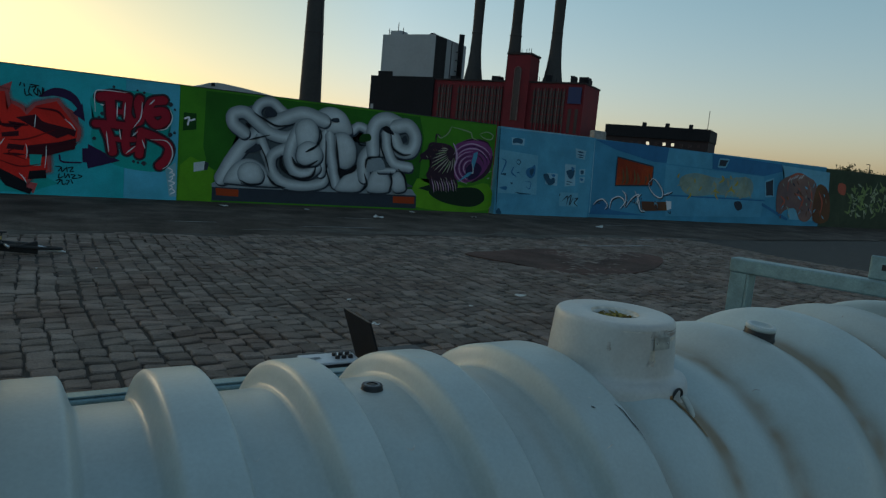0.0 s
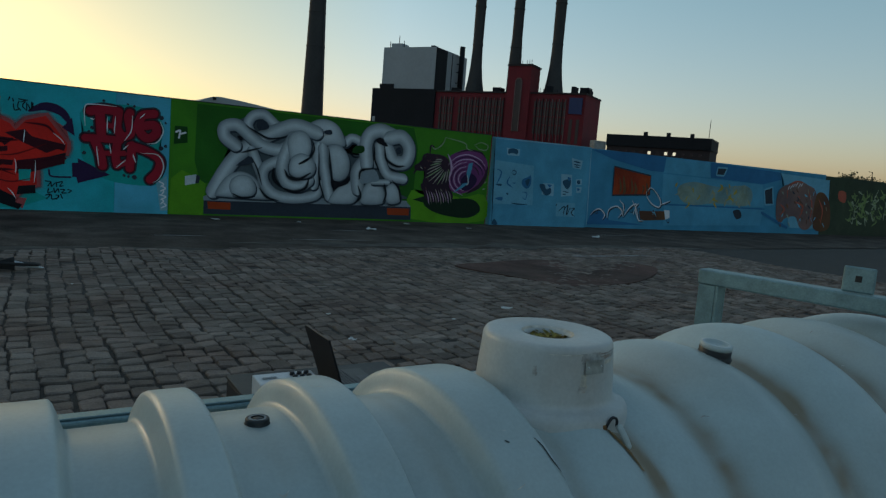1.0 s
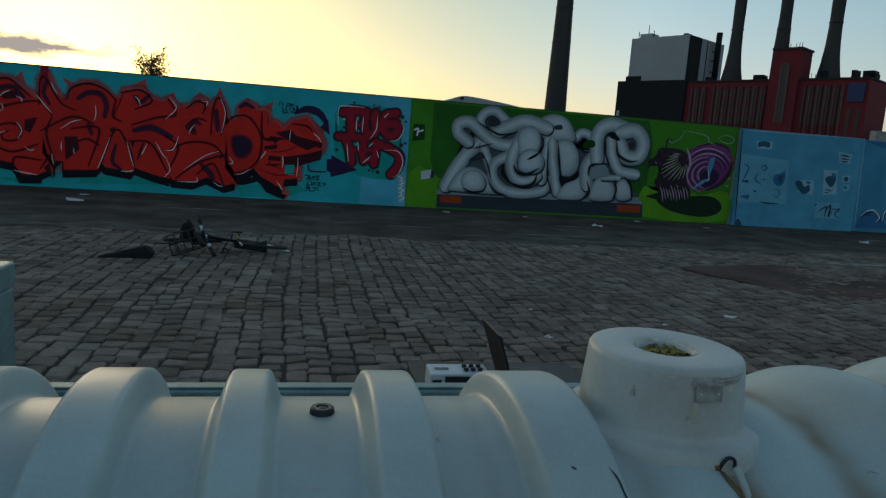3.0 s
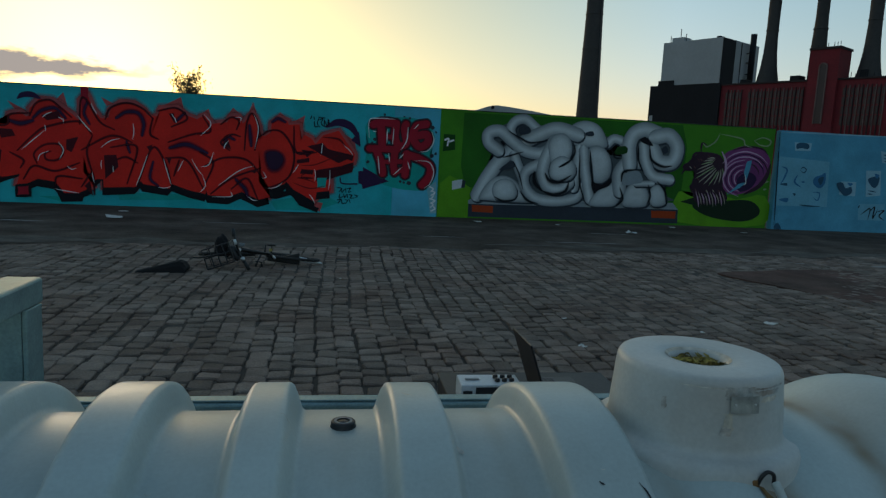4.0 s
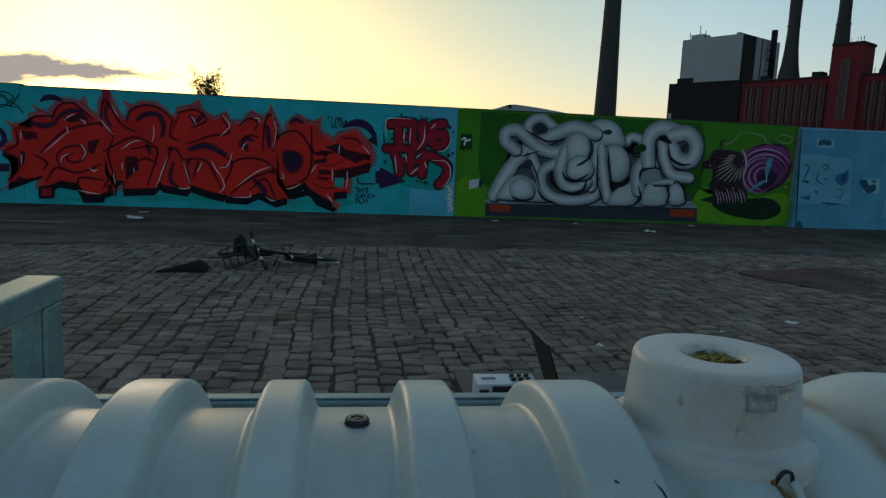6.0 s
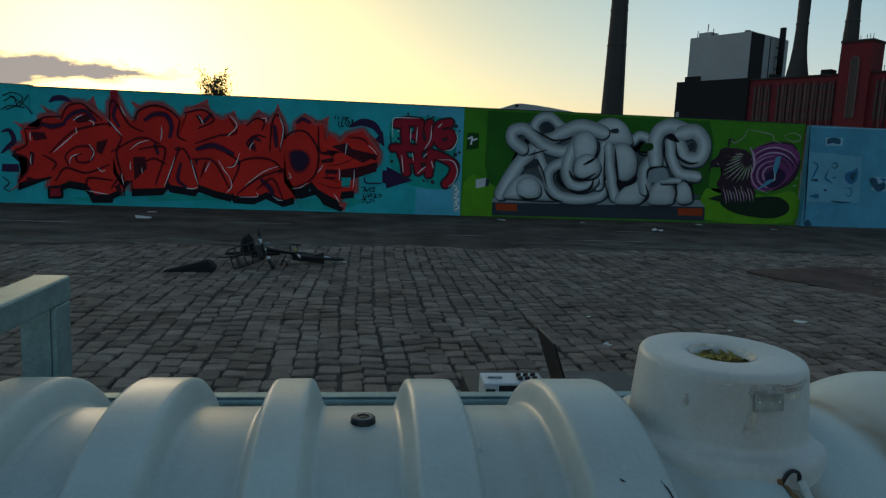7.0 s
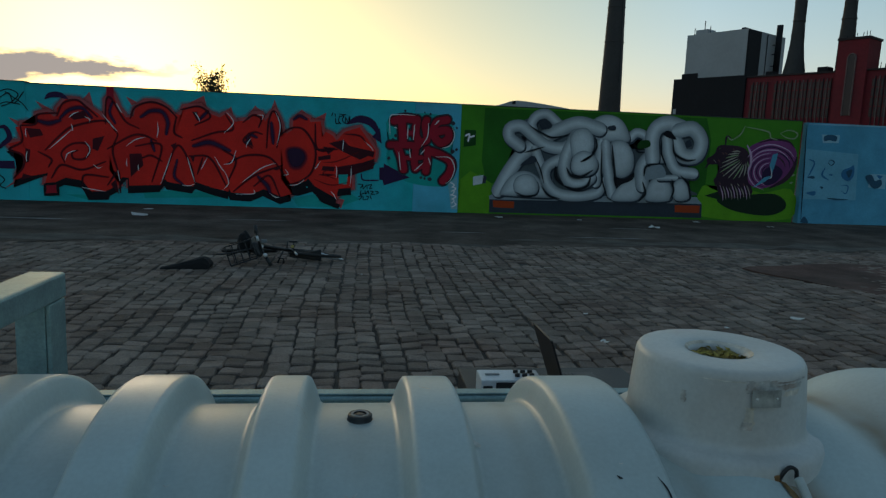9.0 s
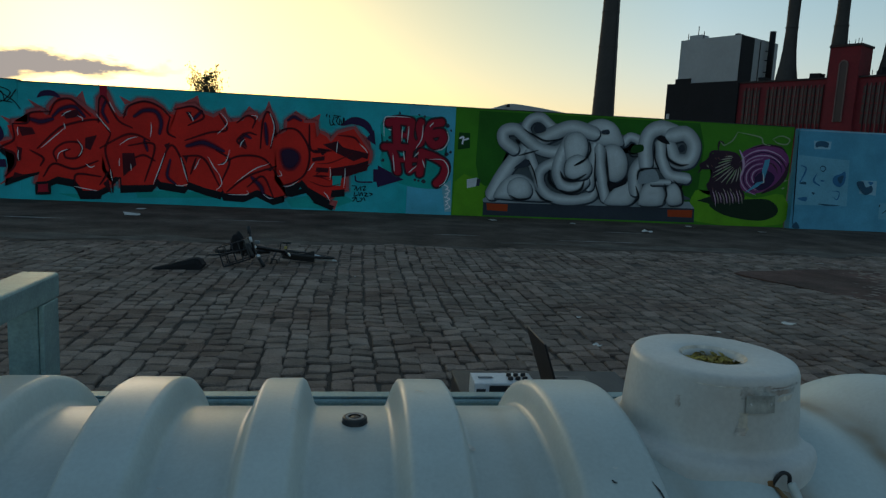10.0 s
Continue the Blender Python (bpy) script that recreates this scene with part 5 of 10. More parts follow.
shape(mural_red, [(-1.46, 0.22), (-0.33, 0.45), (0.06, 0.24), (-0.45, 0.04), (-1.33, 0.03)], M_TEALG, 0.6, name='ground_tone')
shape(mural_red, [(-4.67, 0.29), (-3.30, 0.30), (-2.94, 0.19), (-4.62, 0.12)], M_TEALG, 0.6, name='ground_tone')
shape(mural_red, [(-6.25, 0.15), (-5.44, 0.16), (-5.79, 0.04)], M_TEALG, 0.6, name='ground_tone')
shape(mural_red, [(-7.38, 1.18), (-7.11, 1.26), (-7.07, 1.63), (-6.78, 1.62), (-6.77, 1.83), (-6.55, 1.89), (-6.30, 1.69), (-6.22, 1.38), (-6.35, 0.77), (-6.75, 0.64), (-7.27, 0.42), (-7.09, 0.74), (-7.14, 0.95)], M_RED, 3, name='letter')
shape(mural_red, [(-6.35, 1.67), (-6.36, 1.97), (-6.18, 2.17), (-5.92, 2.16), (-5.69, 2.00), (-5.50, 1.87), (-5.30, 1.61), (-5.25, 1.19), (-5.34, 0.70), (-5.14, 0.40), (-5.44, 0.24), (-5.73, 0.23), (-5.90, 0.46), (-6.24, 0.51), (-6.50, 0.38), (-6.66, 0.37), (-6.58, 0.64), (-6.33, 0.90)], M_RED, 3, name='letter')
shape(mural_red, [(-5.37, 1.84), (-5.37, 2.20), (-5.23, 2.33), (-5.12, 2.04), (-4.97, 1.84), (-4.77, 1.79), (-4.72, 1.52), (-4.84, 0.85), (-4.94, 0.70), (-5.11, 0.52), (-5.26, 0.71), (-5.35, 1.16)], M_RED, 3, name='letter')
shape(mural_red, [(-4.83, 1.79), (-4.78, 2.03), (-4.57, 2.19), (-4.30, 2.19), (-4.11, 2.07), (-3.99, 1.90), (-3.84, 1.75), (-3.90, 1.26), (-4.14, 0.63), (-4.28, 0.42), (-4.94, 0.38), (-4.96, 1.21)], M_RED, 3, name='letter')
shape(mural_red, [(-4.01, 1.86), (-3.80, 1.97), (-3.78, 2.11), (-3.42, 2.15), (-3.23, 2.00), (-3.02, 1.93), (-2.86, 2.03), (-2.70, 1.85), (-2.64, 1.45), (-2.94, 0.81), (-2.84, 0.32), (-3.18, 0.39), (-3.54, 0.51), (-3.60, 0.41), (-4.14, 0.49), (-4.23, 0.63), (-4.08, 1.23)], M_RED, 3, name='letter')
shape(mural_red, [(-2.70, 1.85), (-2.39, 1.90), (-2.32, 2.03), (-2.14, 2.05), (-2.06, 1.89), (-1.85, 2.15), (-1.71, 1.84), (-1.69, 1.56), (-1.53, 1.07), (-1.71, 0.64), (-1.46, 0.31), (-1.71, 0.24), (-2.08, 0.40), (-2.35, 0.28), (-2.79, 0.30), (-2.96, 0.69), (-2.80, 1.31)], M_RED, 3, name='letter')
shape(mural_red, [(-1.73, 1.55), (-1.46, 1.73), (-1.45, 1.93), (-1.29, 2.06), (-1.11, 2.00), (-1.08, 1.92), (-0.85, 1.94), (-0.81, 1.52), (-0.47, 1.03), (-0.65, 0.77), (-0.97, 0.90), (-1.15, 0.62), (-1.46, 0.48), (-1.65, 0.75)], M_RED, 3, name='letter')
shape(mural_red, [(-0.86, 1.51), (-0.74, 1.72), (-0.59, 1.65), (-0.49, 1.53), (-0.33, 1.73), (0.01, 1.85), (0.38, 1.35), (0.37, 1.17), (-0.16, 0.98), (-0.13, 0.50), (-0.44, 0.46), (-0.48, 0.24), (-0.96, 0.50), (-1.15, 0.71), (-0.98, 1.09)], M_RED, 3, name='letter')
shape(mural_red, [(-6.66, 0.35), (-6.41, 0.38), (-6.40, 0.15), (-6.67, 0.13)], M_CRIM, 4, name='drip', line=M_BLACK, width=0.06)
shape(mural_red, [(-5.36, 2.47), (-5.20, 2.47), (-5.22, 2.09), (-5.34, 2.03)], M_CRIM, 4, name='drip')
shape(mural_red, [(-0.80, 1.39), (-0.51, 1.37), (-0.67, 1.22)], M_DRED2, 4, name='inner_shade')
shape(mural_red, [(-0.46, 1.53), (-0.17, 1.42), (0.36, 1.32), (0.33, 1.19), (-0.33, 1.41)], M_DRED2, 4, name='inner_shade')
shape(mural_red, [(-0.47, 0.95), (0.35, 1.12), (0.34, 0.94), (-0.15, 0.79), (-0.46, 0.70)], M_DRED2, 4, name='inner_shade')
shape(mural_red, [(-0.67, 1.47), (-0.34, 1.56), (-0.21, 1.42), (0.33, 1.28), (0.03, 1.13), (-0.36, 1.30)], M_DRED2K, 4.4, name='inner_shade')
shape(mural_red, [(-0.42, 0.85), (0.39, 1.07), (0.29, 0.93), (-0.39, 0.68)], M_DRED2K, 4.4, name='inner_shade')
shape(mural_red, [(-0.79, 0.96), (-0.52, 0.95), (-0.54, 0.85), (-0.82, 0.86)], M_DRED2K, 4.4, name='inner_shade')
ribbon(mural_red, [(-0.92, 1.31), (-0.58, 1.33)], 0.107, M_DRED2, 4.2, name='inner_shade', taper=1)
ribbon(mural_red, [(-0.87, 0.76), (-0.52, 0.77)], 0.080, M_DRED2, 4.2, name='inner_shade', taper=1)
ribbon(mural_red, [(-0.34, 1.69), (0.01, 1.66), (0.17, 1.51)], 0.067, M_DRED2, 4.2, name='inner_shade', taper=1)
shape(mural_red, [(-0.44, 0.78), (-0.23, 0.79), (-0.25, 0.57), (-0.43, 0.56)], M_TEALG, 4.6, name='counter')
shape(mural_red, [(-1.64, 0.31), (-1.33, 0.27), (-0.93, 0.40), (-1.11, 0.47)], M_BLACK, 2.7, name='drop_shadow')
shape(mural_red, [(-0.96, 0.33), (-0.38, 0.10), (-0.43, -0.04), (-0.83, 0.15)], M_BLACK, 2.7, name='drop_shadow')
shape(mural_red, [(-5.90, 0.29), (-5.32, 0.26), (-5.37, 0.06), (-5.79, 0.04)], M_BLACK, 2.7, name='drop_shadow')
shape(mural_red, [(-7.08, 1.48), (-6.23, 1.83), (-6.22, 0.66), (-6.92, 0.68)], M_RED, 2.7, name='letter_ground')
ribbon(mural_red, [(-0.79, 1.04), (-0.47, 1.08), (0.02, 1.31)], 0.037, M_DRED, 5, name='contour', taper=1)
ribbon(mural_red, [(-0.97, 0.65), (-0.59, 0.54), (-0.21, 0.62)], 0.037, M_DRED, 5, name='contour', taper=1)
ribbon(mural_red, [(-0.66, 0.89), (-0.78, 0.79), (-0.49, 0.67)], 0.037, M_DRED, 5, name='contour', taper=1)
ribbon(mural_red, [(-6.99, 1.52), (-7.00, 1.44), (-6.99, 1.34)], 0.018, M_WHITE, 6, name='highlight', taper=1)
ribbon(mural_red, [(-6.99, 1.04), (-7.01, 0.92), (-7.00, 0.82)], 0.018, M_WHITE, 6, name='highlight', taper=1)
ribbon(mural_red, [(-6.55, 1.10), (-6.31, 1.32), (-6.08, 1.53)], 0.018, M_WHITE, 6, name='highlight', taper=1)
ribbon(mural_red, [(-6.08, 1.65), (-6.06, 1.58), (-6.06, 1.51)], 0.018, M_WHITE, 6, name='highlight', taper=1)
ribbon(mural_red, [(-6.12, 1.79), (-6.03, 1.87), (-5.92, 1.92)], 0.018, M_WHITE, 6, name='highlight', taper=1)
ribbon(mural_red, [(-5.81, 1.82), (-5.71, 1.77), (-5.71, 1.71)], 0.018, M_WHITE, 6, name='highlight', taper=1)
ribbon(mural_red, [(-5.82, 1.31), (-5.72, 1.14), (-5.80, 0.95)], 0.018, M_WHITE, 6, name='highlight', taper=1)
ribbon(mural_red, [(-6.23, 0.88), (-6.18, 1.02), (-6.02, 1.10)], 0.018, M_WHITE, 6, name='highlight', taper=1)
ribbon(mural_red, [(-5.43, 1.87), (-5.27, 1.67), (-5.15, 1.53)], 0.018, M_WHITE, 6, name='highlight', taper=1)
ribbon(mural_red, [(-5.16, 2.15), (-5.11, 2.04), (-5.04, 1.92)], 0.018, M_WHITE, 6, name='highlight', taper=1)
ribbon(mural_red, [(-4.98, 1.23), (-4.78, 1.38), (-4.58, 1.44)], 0.018, M_WHITE, 6, name='highlight', taper=1)
ribbon(mural_red, [(-4.32, 1.77), (-4.31, 1.60), (-4.34, 1.43)], 0.018, M_WHITE, 6, name='highlight', taper=1)
ribbon(mural_red, [(-4.28, 0.44), (-4.16, 0.76), (-4.04, 1.11)], 0.018, M_WHITE, 6, name='highlight', taper=1)
ribbon(mural_red, [(-4.74, 0.85), (-4.74, 0.78), (-4.73, 0.71)], 0.018, M_WHITE, 6, name='highlight', taper=1)
ribbon(mural_red, [(-4.97, 0.96), (-4.98, 0.86), (-4.97, 0.78)], 0.018, M_WHITE, 6, name='highlight', taper=1)
ribbon(mural_red, [(-5.16, 0.71), (-5.15, 0.59), (-5.12, 0.47)], 0.018, M_WHITE, 6, name='highlight', taper=1)
ribbon(mural_red, [(-3.54, 2.01), (-3.47, 1.91), (-3.44, 1.82)], 0.018, M_WHITE, 6, name='highlight', taper=1)
ribbon(mural_red, [(-3.71, 1.05), (-3.64, 0.78), (-3.56, 0.51)], 0.018, M_WHITE, 6, name='highlight', taper=1)
ribbon(mural_red, [(-3.56, 0.46), (-3.69, 0.42), (-3.83, 0.43)], 0.018, M_WHITE, 6, name='highlight', taper=1)
ribbon(mural_red, [(-3.13, 1.08), (-3.01, 0.86), (-2.91, 0.74)], 0.018, M_WHITE, 6, name='highlight', taper=1)
ribbon(mural_red, [(-2.91, 0.74), (-2.84, 0.51), (-2.96, 0.35)], 0.018, M_WHITE, 6, name='highlight', taper=1)
ribbon(mural_red, [(-2.87, 2.04), (-2.73, 1.83), (-2.94, 1.58)], 0.018, M_WHITE, 6, name='highlight', taper=1)
ribbon(mural_red, [(-3.30, 1.04), (-3.37, 0.89), (-3.42, 0.79)], 0.018, M_WHITE, 6, name='highlight', taper=1)
ribbon(mural_red, [(-1.83, 2.10), (-1.73, 1.80), (-1.80, 1.37)], 0.018, M_WHITE, 6, name='highlight', taper=1)
ribbon(mural_red, [(-2.46, 1.31), (-2.43, 1.41), (-2.36, 1.50)], 0.018, M_WHITE, 6, name='highlight', taper=1)
ribbon(mural_red, [(-2.57, 0.52), (-2.15, 0.85), (-1.82, 0.99)], 0.018, M_WHITE, 6, name='highlight', taper=1)
ribbon(mural_red, [(-1.52, 0.50), (-1.34, 0.53), (-1.19, 0.64)], 0.018, M_WHITE, 6, name='highlight', taper=1)
ribbon(mural_red, [(-1.62, 0.87), (-1.55, 0.75), (-1.65, 0.72)], 0.018, M_WHITE, 6, name='highlight', taper=1)
ribbon(mural_red, [(-0.34, 1.56), (-0.35, 1.44), (-0.36, 1.31)], 0.018, M_WHITE, 6, name='highlight', taper=1)
ribbon(mural_red, [(0.14, 1.53), (0.27, 1.42), (0.34, 1.32)], 0.018, M_WHITE, 6, name='highlight', taper=1)
ribbon(mural_red, [(-0.16, 0.97), (-0.16, 0.76), (-0.18, 0.53)], 0.018, M_WHITE, 6, name='highlight', taper=1)
ribbon(mural_red, [(-0.50, 0.98), (-0.48, 0.85), (-0.49, 0.70)], 0.018, M_WHITE, 6, name='highlight', taper=1)
ribbon(mural_red, [(-0.97, 0.88), (-0.91, 0.96), (-0.85, 1.06)], 0.018, M_WHITE, 6, name='highlight', taper=1)
ribbon(mural_red, [(-1.95, 0.31), (-1.83, 0.23), (-1.73, 0.23)], 0.018, M_WHITE, 6, name='highlight', taper=1)
ribbon(mural_red, [(-0.61, 0.41), (-0.53, 0.31), (-0.48, 0.21)], 0.018, M_WHITE, 6, name='highlight', taper=1)
ribbon(mural_red, [(-2.30, 0.39), (-2.30, 0.29), (-2.69, 0.27)], 0.018, M_WHITE, 6, name='highlight', taper=1)
ribbon(mural_red, [(-2.94, 0.91), (-2.77, 0.97), (-2.67, 1.25)], 0.018, M_WHITE, 6, name='highlight', taper=1)
ribbon(mural_red, [(-2.22, 2.02), (-2.10, 2.01), (-2.12, 1.92)], 0.018, M_WHITE, 6, name='highlight', taper=1)
ribbon(mural_red, [(-5.66, 0.81), (-5.57, 0.74), (-5.48, 0.77)], 0.018, M_WHITE, 6, name='highlight', taper=1)
ribbon(mural_red, [(-5.90, 0.31), (-5.65, 0.27), (-5.44, 0.24)], 0.018, M_WHITE, 6, name='highlight', taper=1)
ribbon(mural_red, [(-7.09, 1.58), (-6.80, 1.62), (-6.74, 1.82), (-6.37, 1.87)], 0.075, M_DRED2, 4.2, name='inner_line', taper=0.5)
ribbon(mural_red, [(-7.10, 1.56), (-7.08, 1.25), (-7.34, 1.07), (-7.09, 0.96), (-7.08, 0.71), (-7.28, 0.47)], 0.075, M_DRED2, 4.2, name='inner_line', taper=0.5)
ribbon(mural_red, [(-6.36, 1.82), (-6.23, 2.08), (-5.96, 2.16), (-5.75, 2.01), (-5.55, 1.83)], 0.075, M_DRED2, 4.2, name='inner_line', taper=0.5)
ribbon(mural_red, [(-6.62, 1.09), (-6.29, 1.43), (-6.03, 1.61), (-5.40, 1.75), (-5.15, 1.49)], 0.075, M_DRED2, 4.2, name='inner_line', taper=0.5)
ribbon(mural_red, [(-6.25, 0.84), (-6.30, 1.04), (-6.09, 1.23), (-5.80, 1.25), (-5.73, 1.09), (-5.84, 0.93), (-6.05, 0.92), (-6.09, 1.04), (-5.98, 1.10)], 0.075, M_DRED2, 4.2, name='inner_line', taper=0.5)
ribbon(mural_red, [(-6.52, 0.50), (-6.31, 0.78), (-5.89, 0.69), (-5.42, 0.88)], 0.075, M_DRED2, 4.2, name='inner_line', taper=0.5)
ribbon(mural_red, [(-5.39, 1.70), (-5.36, 2.19), (-5.24, 2.20), (-4.99, 1.77), (-4.71, 1.62)], 0.075, M_DRED2, 4.2, name='inner_line', taper=0.5)
ribbon(mural_red, [(-5.36, 1.16), (-4.88, 1.45), (-4.62, 1.48), (-4.36, 1.37)], 0.075, M_DRED2, 4.2, name='inner_line', taper=0.5)
ribbon(mural_red, [(-4.88, 1.83), (-4.77, 2.07), (-4.45, 2.19), (-4.14, 2.10), (-3.92, 1.89)], 0.075, M_DRED2, 4.2, name='inner_line', taper=0.5)
ribbon(mural_red, [(-4.78, 1.24), (-4.36, 1.32), (-4.25, 1.17), (-4.46, 0.49)], 0.075, M_DRED2, 4.2, name='inner_line', taper=0.5)
ribbon(mural_red, [(-4.26, 0.43), (-3.93, 1.28), (-3.66, 0.91), (-3.55, 0.46)], 0.075, M_DRED2, 4.2, name='inner_line', taper=0.5)
ribbon(mural_red, [(-3.82, 2.06), (-3.44, 2.14), (-3.22, 1.93), (-3.54, 1.74)], 0.075, M_DRED2, 4.2, name='inner_line', taper=0.5)
ribbon(mural_red, [(-3.61, 1.41), (-3.12, 1.60), (-2.74, 1.69), (-2.90, 2.01)], 0.075, M_DRED2, 4.2, name='inner_line', taper=0.5)
ribbon(mural_red, [(-3.66, 1.07), (-3.23, 1.04), (-2.89, 0.45)], 0.075, M_DRED2, 4.2, name='inner_line', taper=0.5)
ribbon(mural_red, [(-3.39, 1.03), (-3.50, 0.69)], 0.075, M_DRED2, 4.2, name='inner_line', taper=0.5)
ribbon(mural_red, [(-2.52, 1.85), (-2.31, 2.01), (-2.14, 1.94), (-2.19, 1.76)], 0.075, M_DRED2, 4.2, name='inner_line', taper=0.5)
ribbon(mural_red, [(-2.34, 1.30), (-2.52, 1.46), (-2.30, 1.64), (-2.12, 1.61)], 0.075, M_DRED2, 4.2, name='inner_line', taper=0.5)
ribbon(mural_red, [(-2.02, 1.32), (-1.98, 1.88), (-1.87, 2.12), (-1.72, 1.82), (-1.80, 1.33)], 0.075, M_DRED2, 4.2, name='inner_line', taper=0.5)
ribbon(mural_red, [(-2.85, 0.94), (-2.46, 1.13), (-1.96, 1.10), (-1.62, 0.72)], 0.075, M_DRED2, 4.2, name='inner_line', taper=0.5)
ribbon(mural_red, [(-2.73, 0.33), (-2.29, 0.69), (-1.68, 0.94)], 0.075, M_DRED2, 4.2, name='inner_line', taper=0.5)
ribbon(mural_red, [(-1.75, 1.59), (-1.48, 1.77), (-1.20, 1.73), (-0.96, 1.33), (-1.01, 0.87), (-1.23, 0.63), (-1.56, 0.50)], 0.075, M_DRED2, 4.2, name='inner_line', taper=0.5)
ribbon(mural_red, [(-0.97, 1.88), (-0.91, 1.33), (-0.48, 1.34)], 0.075, M_DRED2, 4.2, name='inner_line', taper=0.5)
ribbon(mural_red, [(-2.29, 0.46), (-1.96, 0.70), (-1.73, 0.26)], 0.075, M_DRED2, 4.2, name='inner_line', taper=0.5)
ribbon(mural_red, [(-5.38, 0.38), (-5.16, 0.67), (-5.12, 0.23)], 0.075, M_DRED2, 4.2, name='inner_line', taper=0.5)
ribbon(mural_red, [(-5.90, 0.36), (-5.84, 0.58), (-5.37, 0.55)], 0.075, M_DRED2, 4.2, name='inner_line', taper=0.5)
ribbon(mural_red, [(-6.76, 1.04), (-6.51, 0.89), (-6.57, 0.73)], 0.075, M_DRED2, 4.2, name='inner_line', taper=0.5)
ribbon(mural_red, [(-4.68, 0.98), (-4.47, 1.05), (-4.25, 0.94)], 0.075, M_DRED2, 4.2, name='inner_line', taper=0.5)
ribbon(mural_red, [(-3.93, 1.89), (-3.98, 1.57), (-3.82, 1.46)], 0.075, M_DRED2, 4.2, name='inner_line', taper=0.5)
ribbon(mural_red, [(-2.96, 1.23), (-2.68, 1.02), (-2.84, 0.56)], 0.075, M_DRED2, 4.2, name='inner_line', taper=0.5)
ribbon(mural_red, [(-5.15, 1.45), (-5.26, 1.12), (-5.16, 0.68)], 0.075, M_DRED2, 4.2, name='inner_line', taper=0.5)
ribbon(mural_red, [(-6.28, 1.79), (-6.12, 1.94), (-5.86, 2.00), (-5.68, 1.82)], 0.150, M_SOFTP, 4.0, name='inner_fade', taper=0.4)
ribbon(mural_red, [(-4.64, 1.88), (-4.46, 2.00), (-4.22, 1.99), (-4.11, 1.78), (-4.14, 1.55)], 0.170, M_SOFTP, 4.0, name='inner_fade', taper=0.4)
ribbon(mural_red, [(-3.55, 1.30), (-3.23, 1.38), (-2.84, 1.23)], 0.200, M_SOFTP, 4.0, name='inner_fade', taper=0.4)
ribbon(mural_red, [(-1.92, 1.84), (-1.88, 1.44)], 0.160, M_SOFTP, 4.0, name='inner_fade', taper=0.4)
ribbon(mural_red, [(-2.44, 1.47), (-2.38, 1.59), (-2.25, 1.54)], 0.140, M_SOFTP, 4.0, name='inner_fade', taper=0.4)
ribbon(mural_red, [(-6.74, 1.69), (-6.54, 1.65), (-6.33, 1.71)], 0.180, M_SOFTP, 4.0, name='inner_fade', taper=0.4)
ribbon(mural_red, [(-3.28, 2.04), (-3.44, 1.87)], 0.130, M_SOFTP, 4.0, name='inner_fade', taper=0.4)
ribbon(mural_red, [(-4.46, 1.36), (-4.40, 1.16)], 0.120, M_SOFTP, 4.0, name='inner_fade', taper=0.4)
ribbon(mural_red, [(-3.93, 0.96), (-3.99, 0.62), (-3.83, 0.46)], 0.120, M_SOFTP, 4.0, name='inner_fade', taper=0.4)
ribbon(mural_red, [(-2.18, 0.65), (-2.01, 0.48), (-1.95, 0.32)], 0.180, M_SOFTP, 4.0, name='inner_fade', taper=0.4)
ribbon(mural_red, [(-5.24, 2.14), (-5.30, 1.93), (-5.20, 1.72)], 0.120, M_SOFTP, 4.0, name='inner_fade', taper=0.4)
ribbon(mural_red, [(-1.42, 1.97), (-1.31, 2.04), (-1.17, 1.98)], 0.140, M_SOFTP, 4.0, name='inner_fade', taper=0.4)
shape(mural_red, [(-7.20, 1.54), (-6.80, 1.59), (-6.36, 1.79), (-6.20, 1.12), (-6.25, 0.68), (-6.83, 0.54), (-7.19, 0.49), (-7.08, 0.76), (-7.07, 0.96), (-7.27, 1.06), (-7.07, 1.23)], M_RED, 3.05, name='letter_ground')
shape(mural_red, [(-6.99, 1.53), (-6.71, 1.52), (-6.65, 1.39), (-6.92, 1.33)], M_DRED2K, 4.4, name='inner_shade')
shape(mural_red, [(-7.02, 1.11), (-6.92, 1.08), (-6.96, 0.82), (-7.03, 0.79)], M_DRED2K, 4.4, name='inner_shade')
shape(mural_red, [(-4.92, 1.07), (-4.67, 1.09), (-4.63, 0.83), (-4.90, 0.57)], M_DRED2K, 4.4, name='inner_shade')
shape(mural_red, [(-5.66, 1.36), (-5.42, 1.43), (-5.56, 1.10), (-5.67, 1.15)], M_DRED2K, 4.4, name='inner_shade')
shape(mural_red, [(-6.14, 1.84), (-5.81, 1.95), (-5.75, 1.80), (-6.03, 1.74)], M_DRED2K, 4.4, name='inner_shade')
shape(mural_red, [(-3.60, 2.02), (-3.49, 2.03), (-3.48, 1.81)], M_DRED2K, 4.4, name='inner_shade')
shape(mural_red, [(-4.06, 1.29), (-3.93, 1.35), (-3.98, 1.18)], M_DRED2K, 4.4, name='inner_shade')
shape(mural_red, [(-2.51, 1.42), (-2.38, 1.54), (-2.30, 1.32)], M_DRED2K, 4.4, name='inner_shade')
shape(mural_red, [(-1.95, 0.87), (-1.72, 0.91), (-1.79, 0.82)], M_DRED2K, 4.4, name='inner_shade')
shape(mural_red, [(-3.65, 1.07), (-3.54, 1.10), (-3.59, 0.92)], M_DRED2K, 4.4, name='inner_shade')
shape(mural_red, [(-7.09, 0.57), (-6.88, 0.51), (-7.14, 0.43)], M_DRED2K, 4.4, name='inner_shade')
